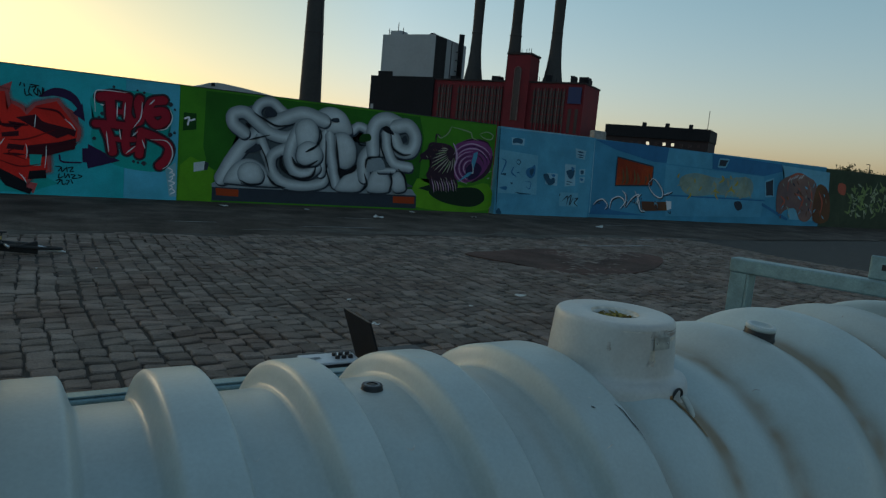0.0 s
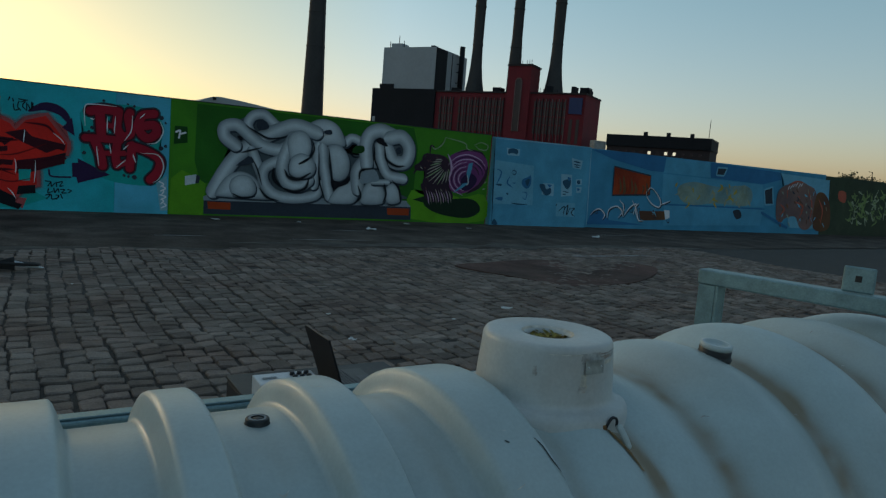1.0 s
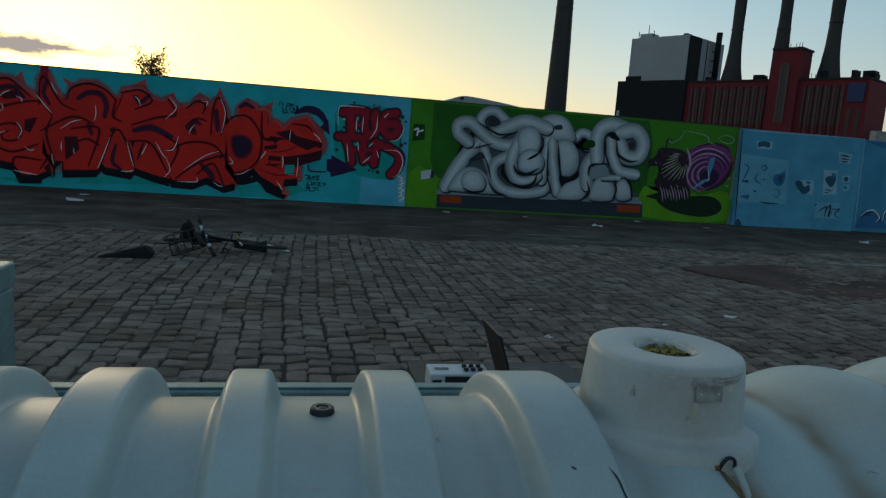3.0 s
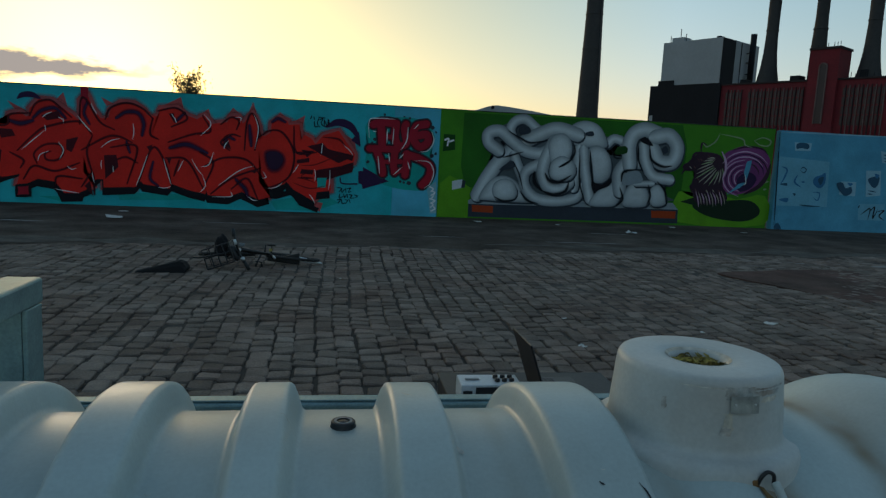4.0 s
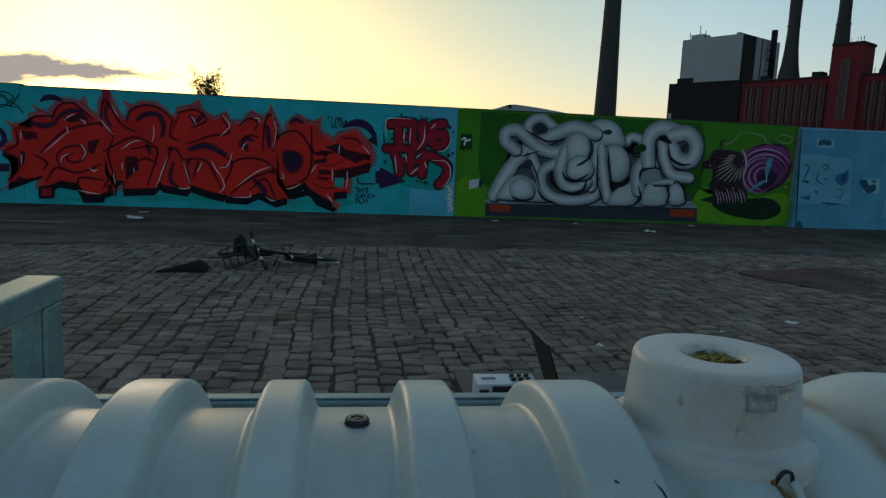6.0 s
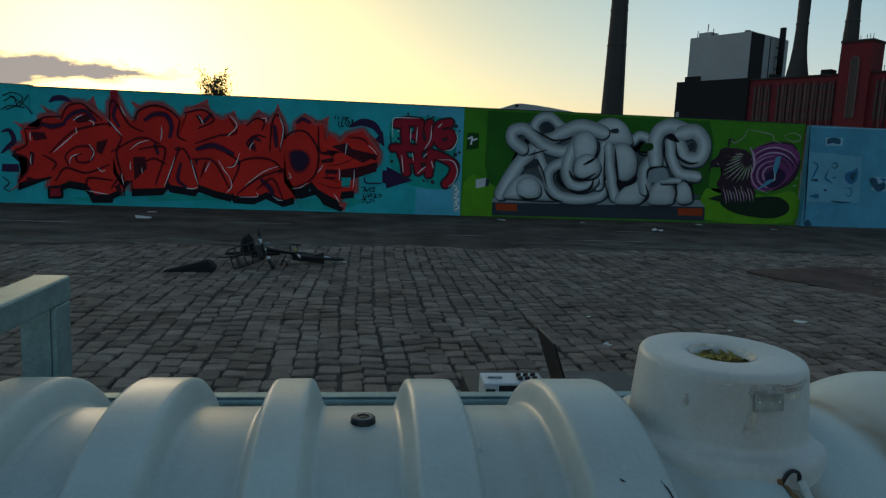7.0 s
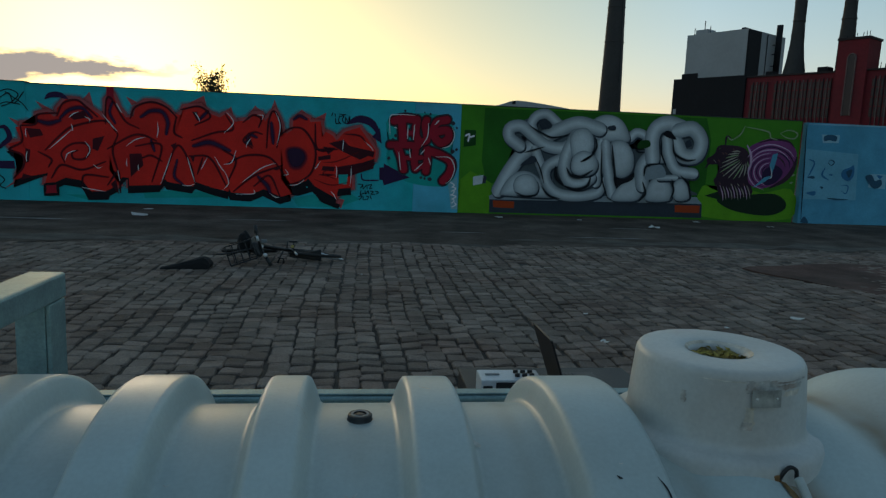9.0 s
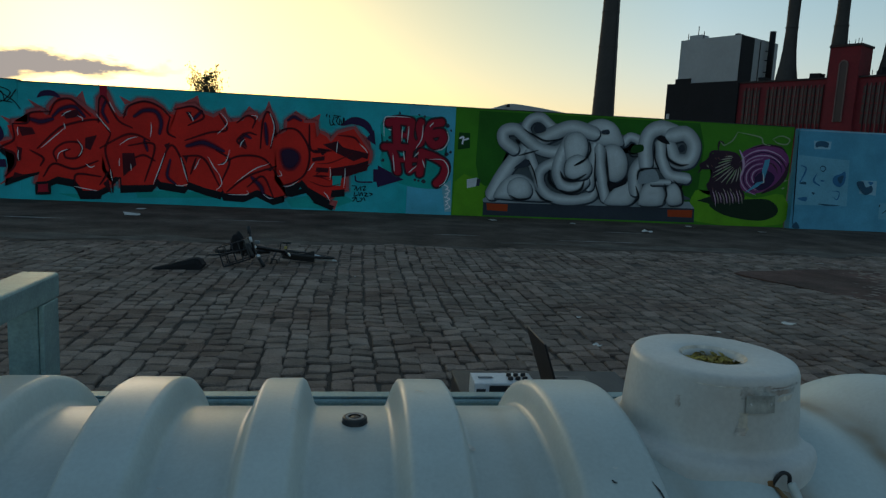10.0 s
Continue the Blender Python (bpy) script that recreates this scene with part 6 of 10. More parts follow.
shape(mural_red, [(-5.32, 0.40), (-5.21, 0.51), (-5.15, 0.18)], M_DRED2K, 4.4, name='inner_shade')
shape(mural_red, [(-0.90, 1.16), (-0.62, 1.22), (-0.62, 1.12), (-0.89, 1.08)], M_DRED2K, 4.4, name='inner_shade')
shape(mural_red, [(-1.63, 1.30), (-1.38, 1.39), (-1.16, 1.29), (-1.11, 1.07), (-1.29, 0.83), (-1.54, 0.88)], M_SOFTP, 4.1, name='inner_shade', smooth=5)

# dark tags and arrows on the teal ground
mural_tags = thing("mural", "dark handstyle tags and arrows on teal wall", "mural", (-1.0, WALL_Y, 0), group="murals on the wall")
ribbon(mural_tags, [(-7.52, 2.25), (-7.31, 2.32), (-7.12, 2.22), (-7.27, 2.05), (-7.46, 1.96)], 0.021, M_BLACK, 2, name='tag_stroke')
ribbon(mural_tags, [(-7.37, 2.26), (-7.21, 2.15), (-7.05, 2.04), (-6.94, 1.90)], 0.021, M_BLACK, 2, name='tag_stroke')
ribbon(mural_tags, [(-7.49, 2.14), (-7.30, 2.24), (-7.21, 2.03), (-7.01, 2.28)], 0.021, M_BLACK, 2, name='tag_stroke')
ribbon(mural_tags, [(-7.55, 1.96), (-7.38, 2.05), (-7.10, 2.02)], 0.021, M_BLACK, 2, name='tag_stroke')
ribbon(mural_tags, [(-7.58, 0.54), (-7.47, 0.42), (-7.57, 0.30), (-7.46, 0.24)], 0.021, M_BLACK, 2, name='tag_stroke')
ribbon(mural_tags, [(-6.59, 2.16), (-6.48, 2.24), (-6.29, 2.25), (-6.14, 2.17)], 0.120, M_PURP, 2, name='arrow', taper=1)
ribbon(mural_tags, [(-0.27, 1.92), (-0.00, 2.03), (0.28, 1.95), (0.47, 1.67)], 0.173, M_PURP, 2, name='arrow', taper=1)
shape(mural_tags, [(0.46, 1.86), (0.51, 1.51), (0.29, 1.65)], M_PURP, 2, name='arrow')
ribbon(mural_tags, [(-7.59, 1.05), (-7.47, 1.17), (-7.33, 1.32), (-7.41, 1.53), (-7.57, 1.50)], 0.107, M_PURP, 2, name='arrow', taper=1)
shape(mural_tags, [(-7.59, 0.82), (-7.26, 0.83), (-7.25, 0.66), (-7.60, 0.66)], M_PURP, 2, name='arrow')
shape(mural_tags, [(0.47, 0.97), (0.57, 0.98), (0.57, 1.07), (1.17, 0.77), (0.58, 0.57), (0.55, 0.69), (0.48, 0.69)], M_PURP, 2, name='arrow')
ribbon(mural_tags, [(0.07, 0.80), (0.12, 0.68), (0.45, 0.68)], 0.033, M_PURP, 2, name='arrow')
ribbon(mural_tags, [(-0.61, 2.08), (-0.59, 2.14)], 0.021, M_BLACK, 2, name='tag_stroke', taper=0)
ribbon(mural_tags, [(-0.54, 2.12), (-0.53, 2.07)], 0.021, M_BLACK, 2, name='tag_stroke', taper=0)
ribbon(mural_tags, [(-0.53, 2.02), (-0.51, 1.91), (-0.45, 1.92)], 0.021, M_BLACK, 2, name='tag_stroke', taper=0)
ribbon(mural_tags, [(-0.44, 2.08), (-0.46, 1.97), (-0.41, 1.91)], 0.021, M_BLACK, 2, name='tag_stroke', taper=0)
ribbon(mural_tags, [(-0.41, 2.07), (-0.34, 2.09), (-0.38, 2.00), (-0.33, 1.93)], 0.021, M_BLACK, 2, name='tag_stroke', taper=0)
ribbon(mural_tags, [(-0.31, 2.06), (-0.31, 1.92)], 0.021, M_BLACK, 2, name='tag_stroke', taper=0)
ribbon(mural_tags, [(-0.29, 2.03), (-0.24, 1.93), (-0.23, 2.08)], 0.021, M_BLACK, 2, name='tag_stroke', taper=0)
ribbon(mural_tags, [(-0.21, 2.07), (-0.21, 1.97)], 0.021, M_BLACK, 2, name='tag_stroke', taper=0)
ribbon(mural_tags, [(-0.44, 2.12), (-0.30, 2.11)], 0.021, M_BLACK, 2, name='tag_stroke', taper=0)
ribbon(mural_tags, [(0.01, 0.58), (0.10, 0.57), (0.06, 0.49)], 0.021, M_BLACK, 2, name='tag_stroke', taper=0)
ribbon(mural_tags, [(0.11, 0.56), (0.12, 0.48), (0.18, 0.55)], 0.021, M_BLACK, 2, name='tag_stroke', taper=0)
ribbon(mural_tags, [(0.20, 0.57), (0.21, 0.48)], 0.021, M_BLACK, 2, name='tag_stroke', taper=0)
ribbon(mural_tags, [(0.23, 0.56), (0.31, 0.58), (0.26, 0.49), (0.32, 0.50)], 0.021, M_BLACK, 2, name='tag_stroke', taper=0)
ribbon(mural_tags, [(0.07, 0.43), (0.06, 0.35), (0.14, 0.38)], 0.021, M_BLACK, 2, name='tag_stroke', taper=0)
ribbon(mural_tags, [(0.16, 0.44), (0.18, 0.36), (0.23, 0.44), (0.25, 0.37)], 0.021, M_BLACK, 2, name='tag_stroke', taper=0)
ribbon(mural_tags, [(0.28, 0.43), (0.35, 0.42), (0.30, 0.36), (0.38, 0.36)], 0.021, M_BLACK, 2, name='tag_stroke', taper=0)
ribbon(mural_tags, [(0.40, 0.43), (0.47, 0.41), (0.42, 0.37)], 0.021, M_BLACK, 2, name='tag_stroke', taper=0)
ribbon(mural_tags, [(0.02, 0.30), (0.10, 0.32), (0.04, 0.23)], 0.021, M_BLACK, 2, name='tag_stroke', taper=0)
ribbon(mural_tags, [(0.12, 0.31), (0.13, 0.23), (0.19, 0.24)], 0.021, M_BLACK, 2, name='tag_stroke', taper=0)
ribbon(mural_tags, [(0.20, 0.31), (0.25, 0.30), (0.21, 0.23)], 0.021, M_BLACK, 2, name='tag_stroke', taper=0)
ribbon(mural_tags, [(0.28, 0.33), (0.31, 0.25)], 0.021, M_BLACK, 2, name='tag_stroke', taper=0)

# small crimson letters
mural_crimson = thing("mural", "small crimson bubble letters edged in white on blue-green wall", "mural", (1.4, WALL_Y, 0), group="murals on the wall")
shape(mural_crimson, [(0.63, 2.05), (1.32, 2.22), (1.91, 2.16), (2.18, 1.82), (2.08, 1.37), (2.19, 0.79), (1.92, 0.59), (1.07, 0.68), (0.64, 1.11), (0.67, 1.62)], M_TEALG, 1, name='ground_tone', smooth=4)
ribbon(mural_crimson, [(0.78, 2.03), (1.02, 2.09), (1.29, 2.07)], 0.272, M_SLATE, 2, name='letter_shadow', taper=0)
ribbon(mural_crimson, [(0.95, 2.04), (0.97, 1.79), (0.99, 1.54)], 0.272, M_SLATE, 2, name='letter_shadow', taper=0)
ribbon(mural_crimson, [(0.98, 1.78), (1.17, 1.77)], 0.203, M_SLATE, 2, name='letter_shadow', taper=0)
ribbon(mural_crimson, [(1.29, 2.06), (1.27, 1.75), (1.37, 1.56)], 0.272, M_SLATE, 2, name='letter_shadow', taper=0)
ribbon(mural_crimson, [(1.37, 1.56), (1.53, 1.65), (1.48, 1.96), (1.51, 2.07)], 0.263, M_SLATE, 2, name='letter_shadow', taper=0)
ribbon(mural_crimson, [(1.97, 2.10), (1.74, 2.03), (1.68, 1.77), (1.84, 1.58), (2.02, 1.69), (1.99, 1.86), (1.77, 1.83)], 0.272, M_SLATE, 2, name='letter_shadow', taper=0)
ribbon(mural_crimson, [(0.70, 1.49), (0.98, 1.50), (1.33, 1.49)], 0.246, M_SLATE, 2, name='letter_shadow', taper=0)
ribbon(mural_crimson, [(0.87, 1.45), (0.97, 1.20), (1.02, 0.95)], 0.272, M_SLATE, 2, name='letter_shadow', taper=0)
ribbon(mural_crimson, [(1.01, 1.21), (1.19, 1.21)], 0.195, M_SLATE, 2, name='letter_shadow', taper=0)
ribbon(mural_crimson, [(1.28, 1.43), (1.26, 1.16), (1.29, 0.98)], 0.255, M_SLATE, 2, name='letter_shadow', taper=0)
ribbon(mural_crimson, [(1.28, 1.22), (1.42, 1.23)], 0.203, M_SLATE, 2, name='letter_shadow', taper=0)
ribbon(mural_crimson, [(1.29, 0.98), (1.47, 1.05)], 0.220, M_SLATE, 2, name='letter_shadow', taper=0)
ribbon(mural_crimson, [(1.56, 1.41), (1.55, 1.17), (1.53, 0.93)], 0.263, M_SLATE, 2, name='letter_shadow', taper=0)
ribbon(mural_crimson, [(1.54, 1.40), (1.85, 1.31), (2.10, 1.15), (2.08, 0.91), (1.93, 0.72)], 0.272, M_SLATE, 2, name='letter_shadow', taper=0)
ribbon(mural_crimson, [(0.78, 2.03), (1.02, 2.09), (1.29, 2.07)], 0.217, M_DRED2K, 3, name='letter_edge', taper=0)
ribbon(mural_crimson, [(0.95, 2.04), (0.97, 1.79), (0.99, 1.54)], 0.217, M_DRED2K, 3, name='letter_edge', taper=0)
ribbon(mural_crimson, [(0.98, 1.78), (1.17, 1.77)], 0.148, M_DRED2K, 3, name='letter_edge', taper=0)
ribbon(mural_crimson, [(1.29, 2.06), (1.27, 1.75), (1.37, 1.56)], 0.217, M_DRED2K, 3, name='letter_edge', taper=0)
ribbon(mural_crimson, [(1.37, 1.56), (1.53, 1.65), (1.48, 1.96), (1.51, 2.07)], 0.208, M_DRED2K, 3, name='letter_edge', taper=0)
ribbon(mural_crimson, [(1.97, 2.10), (1.74, 2.03), (1.68, 1.77), (1.84, 1.58), (2.02, 1.69), (1.99, 1.86), (1.77, 1.83)], 0.217, M_DRED2K, 3, name='letter_edge', taper=0)
ribbon(mural_crimson, [(0.70, 1.49), (0.98, 1.50), (1.33, 1.49)], 0.191, M_DRED2K, 3, name='letter_edge', taper=0)
ribbon(mural_crimson, [(0.87, 1.45), (0.97, 1.20), (1.02, 0.95)], 0.217, M_DRED2K, 3, name='letter_edge', taper=0)
ribbon(mural_crimson, [(1.01, 1.21), (1.19, 1.21)], 0.140, M_DRED2K, 3, name='letter_edge', taper=0)
ribbon(mural_crimson, [(1.28, 1.43), (1.26, 1.16), (1.29, 0.98)], 0.200, M_DRED2K, 3, name='letter_edge', taper=0)
ribbon(mural_crimson, [(1.28, 1.22), (1.42, 1.23)], 0.148, M_DRED2K, 3, name='letter_edge', taper=0)
ribbon(mural_crimson, [(1.29, 0.98), (1.47, 1.05)], 0.165, M_DRED2K, 3, name='letter_edge', taper=0)
ribbon(mural_crimson, [(1.56, 1.41), (1.55, 1.17), (1.53, 0.93)], 0.208, M_DRED2K, 3, name='letter_edge', taper=0)
ribbon(mural_crimson, [(1.54, 1.40), (1.85, 1.31), (2.10, 1.15), (2.08, 0.91), (1.93, 0.72)], 0.217, M_DRED2K, 3, name='letter_edge', taper=0)
ribbon(mural_crimson, [(0.78, 2.03), (1.02, 2.09), (1.29, 2.07)], 0.172, M_CRIM, 3.5, name='letter', taper=0)
ribbon(mural_crimson, [(0.95, 2.04), (0.97, 1.79), (0.99, 1.54)], 0.172, M_CRIM, 3.5, name='letter', taper=0)
ribbon(mural_crimson, [(0.98, 1.78), (1.17, 1.77)], 0.103, M_CRIM, 3.5, name='letter', taper=0)
ribbon(mural_crimson, [(1.29, 2.06), (1.27, 1.75), (1.37, 1.56)], 0.172, M_CRIM, 3.5, name='letter', taper=0)
ribbon(mural_crimson, [(1.37, 1.56), (1.53, 1.65), (1.48, 1.96), (1.51, 2.07)], 0.163, M_CRIM, 3.5, name='letter', taper=0)
ribbon(mural_crimson, [(1.97, 2.10), (1.74, 2.03), (1.68, 1.77), (1.84, 1.58), (2.02, 1.69), (1.99, 1.86), (1.77, 1.83)], 0.172, M_CRIM, 3.5, name='letter', taper=0)
ribbon(mural_crimson, [(0.70, 1.49), (0.98, 1.50), (1.33, 1.49)], 0.146, M_CRIM, 3.5, name='letter', taper=0)
ribbon(mural_crimson, [(0.87, 1.45), (0.97, 1.20), (1.02, 0.95)], 0.172, M_CRIM, 3.5, name='letter', taper=0)
ribbon(mural_crimson, [(1.01, 1.21), (1.19, 1.21)], 0.095, M_CRIM, 3.5, name='letter', taper=0)
ribbon(mural_crimson, [(1.28, 1.43), (1.26, 1.16), (1.29, 0.98)], 0.155, M_CRIM, 3.5, name='letter', taper=0)
ribbon(mural_crimson, [(1.28, 1.22), (1.42, 1.23)], 0.103, M_CRIM, 3.5, name='letter', taper=0)
ribbon(mural_crimson, [(1.29, 0.98), (1.47, 1.05)], 0.120, M_CRIM, 3.5, name='letter', taper=0)
ribbon(mural_crimson, [(1.56, 1.41), (1.55, 1.17), (1.53, 0.93)], 0.163, M_CRIM, 3.5, name='letter', taper=0)
ribbon(mural_crimson, [(1.54, 1.40), (1.85, 1.31), (2.10, 1.15), (2.08, 0.91), (1.93, 0.72)], 0.172, M_CRIM, 3.5, name='letter', taper=0)
ribbon(mural_crimson, [(0.69, 1.72), (0.68, 2.10), (0.84, 2.17), (1.26, 2.17)], 0.022, M_WHITE, 4.5, name='highlight', taper=1)
ribbon(mural_crimson, [(1.09, 1.94), (1.09, 1.63)], 0.022, M_WHITE, 4.5, name='highlight', taper=1)
ribbon(mural_crimson, [(1.24, 1.97), (1.22, 1.61)], 0.022, M_WHITE, 4.5, name='highlight', taper=1)
ribbon(mural_crimson, [(1.56, 2.02), (1.54, 1.71), (1.41, 1.48)], 0.022, M_WHITE, 4.5, name='highlight', taper=1)
ribbon(mural_crimson, [(1.80, 2.09), (1.70, 1.98)], 0.022, M_WHITE, 4.5, name='highlight', taper=1)
ribbon(mural_crimson, [(2.10, 1.94), (2.16, 1.74), (2.05, 1.52), (1.85, 1.46)], 0.022, M_WHITE, 4.5, name='highlight', taper=1)
ribbon(mural_crimson, [(0.90, 1.34), (0.95, 0.94)], 0.022, M_WHITE, 4.5, name='highlight', taper=1)
ribbon(mural_crimson, [(1.14, 1.41), (1.17, 1.21)], 0.022, M_WHITE, 4.5, name='highlight', taper=1)
ribbon(mural_crimson, [(1.49, 1.41), (1.39, 1.30)], 0.022, M_WHITE, 4.5, name='highlight', taper=1)
ribbon(mural_crimson, [(1.45, 1.10), (1.27, 0.93)], 0.022, M_WHITE, 4.5, name='highlight', taper=1)
ribbon(mural_crimson, [(1.58, 1.23), (1.64, 1.06)], 0.022, M_WHITE, 4.5, name='highlight', taper=1)
ribbon(mural_crimson, [(1.74, 1.26), (2.06, 1.25), (2.19, 1.03), (2.12, 0.77), (1.99, 0.65)], 0.022, M_WHITE, 4.5, name='highlight', taper=1)
ribbon(mural_crimson, [(0.78, 1.88), (0.85, 1.87)], 0.022, M_WHITE, 4.5, name='highlight', taper=1)
shape(mural_crimson, [(0.99, 2.26), (1.02, 2.29), (1.05, 2.26), (1.02, 2.23)], M_SLATE, 2, name='dot', smooth=3)
shape(mural_crimson, [(1.56, 2.21), (1.59, 2.24), (1.62, 2.21), (1.59, 2.18)], M_SLATE, 2, name='dot', smooth=3)
shape(mural_crimson, [(1.95, 2.12), (1.97, 2.15), (2.00, 2.12), (1.98, 2.09)], M_SLATE, 2, name='dot', smooth=3)
shape(mural_crimson, [(2.07, 2.02), (2.12, 2.08), (2.17, 2.03), (2.12, 1.98)], M_SLATE, 2, name='dot', smooth=3)
shape(mural_crimson, [(2.18, 1.93), (2.20, 1.96), (2.23, 1.93), (2.21, 1.90)], M_SLATE, 2, name='dot', smooth=3)
shape(mural_crimson, [(2.08, 1.39), (2.13, 1.44), (2.18, 1.40), (2.13, 1.34)], M_SLATE, 2, name='dot', smooth=3)
shape(mural_crimson, [(2.18, 1.44), (2.22, 1.48), (2.25, 1.44), (2.22, 1.41)], M_SLATE, 2, name='dot', smooth=3)
shape(mural_crimson, [(0.78, 1.70), (0.81, 1.74), (0.86, 1.70), (0.82, 1.66)], M_SLATE, 2, name='dot', smooth=3)
shape(mural_crimson, [(0.73, 1.62), (0.76, 1.65), (0.79, 1.62), (0.76, 1.59)], M_SLATE, 2, name='dot', smooth=3)
shape(mural_crimson, [(0.64, 1.18), (0.68, 1.23), (0.72, 1.19), (0.68, 1.15)], M_SLATE, 2, name='dot', smooth=3)
shape(mural_crimson, [(1.39, 0.78), (1.43, 0.81), (1.46, 0.78), (1.43, 0.74)], M_SLATE, 2, name='dot', smooth=3)
shape(mural_crimson, [(1.48, 0.76), (1.51, 0.79), (1.54, 0.76), (1.51, 0.73)], M_SLATE, 2, name='dot', smooth=3)
shape(mural_crimson, [(1.57, 0.75), (1.62, 0.80), (1.68, 0.75), (1.63, 0.70)], M_SLATE, 2, name='dot', smooth=3)
shape(mural_crimson, [(0.84, 1.79), (0.86, 1.81), (0.88, 1.79), (0.86, 1.77)], M_SLATE, 2, name='dot', smooth=3)
shape(mural_crimson, [(1.44, 2.24), (1.46, 2.26), (1.49, 2.24), (1.47, 2.22)], M_SLATE, 2, name='dot', smooth=3)
shape(mural_crimson, [(2.05, 0.66), (2.26, 0.82), (2.30, 0.08), (2.15, 0.07)], M_SKYB2, 1, name='worn_patch')
ribbon(mural_crimson, [(2.11, 0.69), (2.20, 0.64), (2.15, 0.58)], 0.027, M_WHITE, 2, name='scribble')
ribbon(mural_crimson, [(2.16, 0.60), (2.24, 0.55), (2.15, 0.49)], 0.027, M_WHITE, 2, name='scribble')
ribbon(mural_crimson, [(2.20, 0.51), (2.20, 0.46), (2.15, 0.40)], 0.027, M_WHITE, 2, name='scribble')
ribbon(mural_crimson, [(2.13, 0.41), (2.25, 0.37), (2.16, 0.31)], 0.027, M_WHITE, 2, name='scribble')
ribbon(mural_crimson, [(2.17, 0.32), (2.21, 0.27), (2.16, 0.22)], 0.027, M_WHITE, 2, name='scribble')
ribbon(mural_crimson, [(2.22, 0.23), (2.26, 0.18), (2.17, 0.13)], 0.027, M_WHITE, 2, name='scribble')

# green ground and silver piece
mural_silver = thing("mural", "silver-grey bubble graffiti on a painted slate plinth, green wall", "mural", (6.0, WALL_Y, 0), group="murals on the wall")
shape(mural_silver, [(2.35, 0.77), (2.56, 0.97), (2.84, 0.85), (3.07, 0.70), (3.03, 0.00), (2.32, 0.01)], M_LIME, 1.3, name='ground_tone')
shape(mural_silver, [(2.84, 2.41), (5.0, 2.42), (8.2, 2.42), (8.36, 1.9), (8.3, 0.5), (2.95, 0.72), (2.82, 1.2)], M_DGREEN, 1, name='ground_tone')
shape(mural_silver, [(8.25, 0.82), (8.61, 0.72), (9.18, 0.83), (9.79, 0.69), (10.55, 0.81), (10.61, 0.08), (8.29, 0.08)], M_LIME, 1.3, name='ground_tone', smooth=3)
shape(mural_silver, [(2.39, 1.90), (2.65, 1.90), (2.66, 1.56), (2.38, 1.51)], M_DGREEN2, 2, name='patch')
ribbon(mural_silver, [(2.42, 1.77), (2.50, 1.80), (2.48, 1.65)], 0.040, M_WHITE, 3, name='scribble')
ribbon(mural_silver, [(2.53, 1.74), (2.61, 1.77)], 0.040, M_WHITE, 3, name='scribble')
shape(mural_silver, [(2.63, 0.84), (2.87, 0.89), (2.85, 0.69), (2.64, 0.64)], M_SILV, 2, name='cube_face')
shape(mural_silver, [(2.87, 0.89), (2.95, 0.85), (2.93, 0.70), (2.85, 0.69)], M_SLATE, 2, name='cube_face')
shape(mural_silver, [(3.03, 0.41), (3.19, 0.50), (8.12, 0.54), (8.27, 0.38), (3.04, 0.33)], M_SILV2, 2, name='plinth_top')
shape(mural_silver, [(3.04, 0.33), (8.27, 0.38), (8.29, 0.04), (3.05, 0.03)], M_SLATE, 2, name='plinth')
shape(mural_silver, [(3.12, 0.31), (3.63, 0.30), (3.63, 0.14), (3.14, 0.15)], M_EMBER, 3, name='plinth_mark')
shape(mural_silver, [(7.58, 0.33), (8.22, 0.34), (8.22, 0.16), (7.60, 0.16)], M_EMBER, 3, name='plinth_mark')
shape(mural_silver, [(3.32, 0.52), (3.17, 0.71), (3.79, 1.52), (3.43, 1.95), (3.87, 2.23), (4.13, 2.37), (4.69, 2.15), (5.51, 2.02), (5.77, 2.22), (6.13, 2.03), (6.27, 1.67), (6.80, 1.64), (6.97, 2.07), (7.45, 2.15), (7.89, 2.05), (8.03, 1.83), (7.87, 1.52), (7.61, 1.30), (7.81, 0.77), (7.83, 0.56), (3.46, 0.46)], M_SILV3, 3, name='backing', smooth=4)
ribbon(mural_silver, [(4.04, 1.84), (3.94, 2.09), (4.06, 2.29), (4.29, 2.34), (4.49, 2.20), (4.70, 2.03)], 0.227, M_SILV, 4.0, name='letter_stroke', line=M_SLATE)
ribbon(mural_silver, [(6.33, 1.88), (6.48, 2.01), (6.72, 1.93), (6.73, 1.74)], 0.213, M_SILV, 4.33, name='letter_stroke', line=M_SLATE)
shape(mural_silver, [(5.37, 2.11), (5.52, 2.28), (5.79, 2.35), (6.08, 2.27), (6.27, 2.05), (6.34, 1.76), (5.91, 1.73), (5.54, 1.77)], M_SLATE, 4.51, name='letter_shadow', smooth=4)
shape(mural_silver, [(5.34, 2.14), (5.49, 2.32), (5.76, 2.39), (6.05, 2.31), (6.24, 2.09), (6.31, 1.80), (5.88, 1.77), (5.51, 1.81)], M_SILV, 4.66, name='letter_form', smooth=4)
ribbon(mural_silver, [(3.24, 0.55), (3.49, 1.03), (3.80, 1.44), (4.24, 1.79), (4.70, 2.04), (5.09, 2.16), (5.57, 2.05)], 0.333, M_SILV, 4.99, name='letter_stroke', line=M_SLATE)
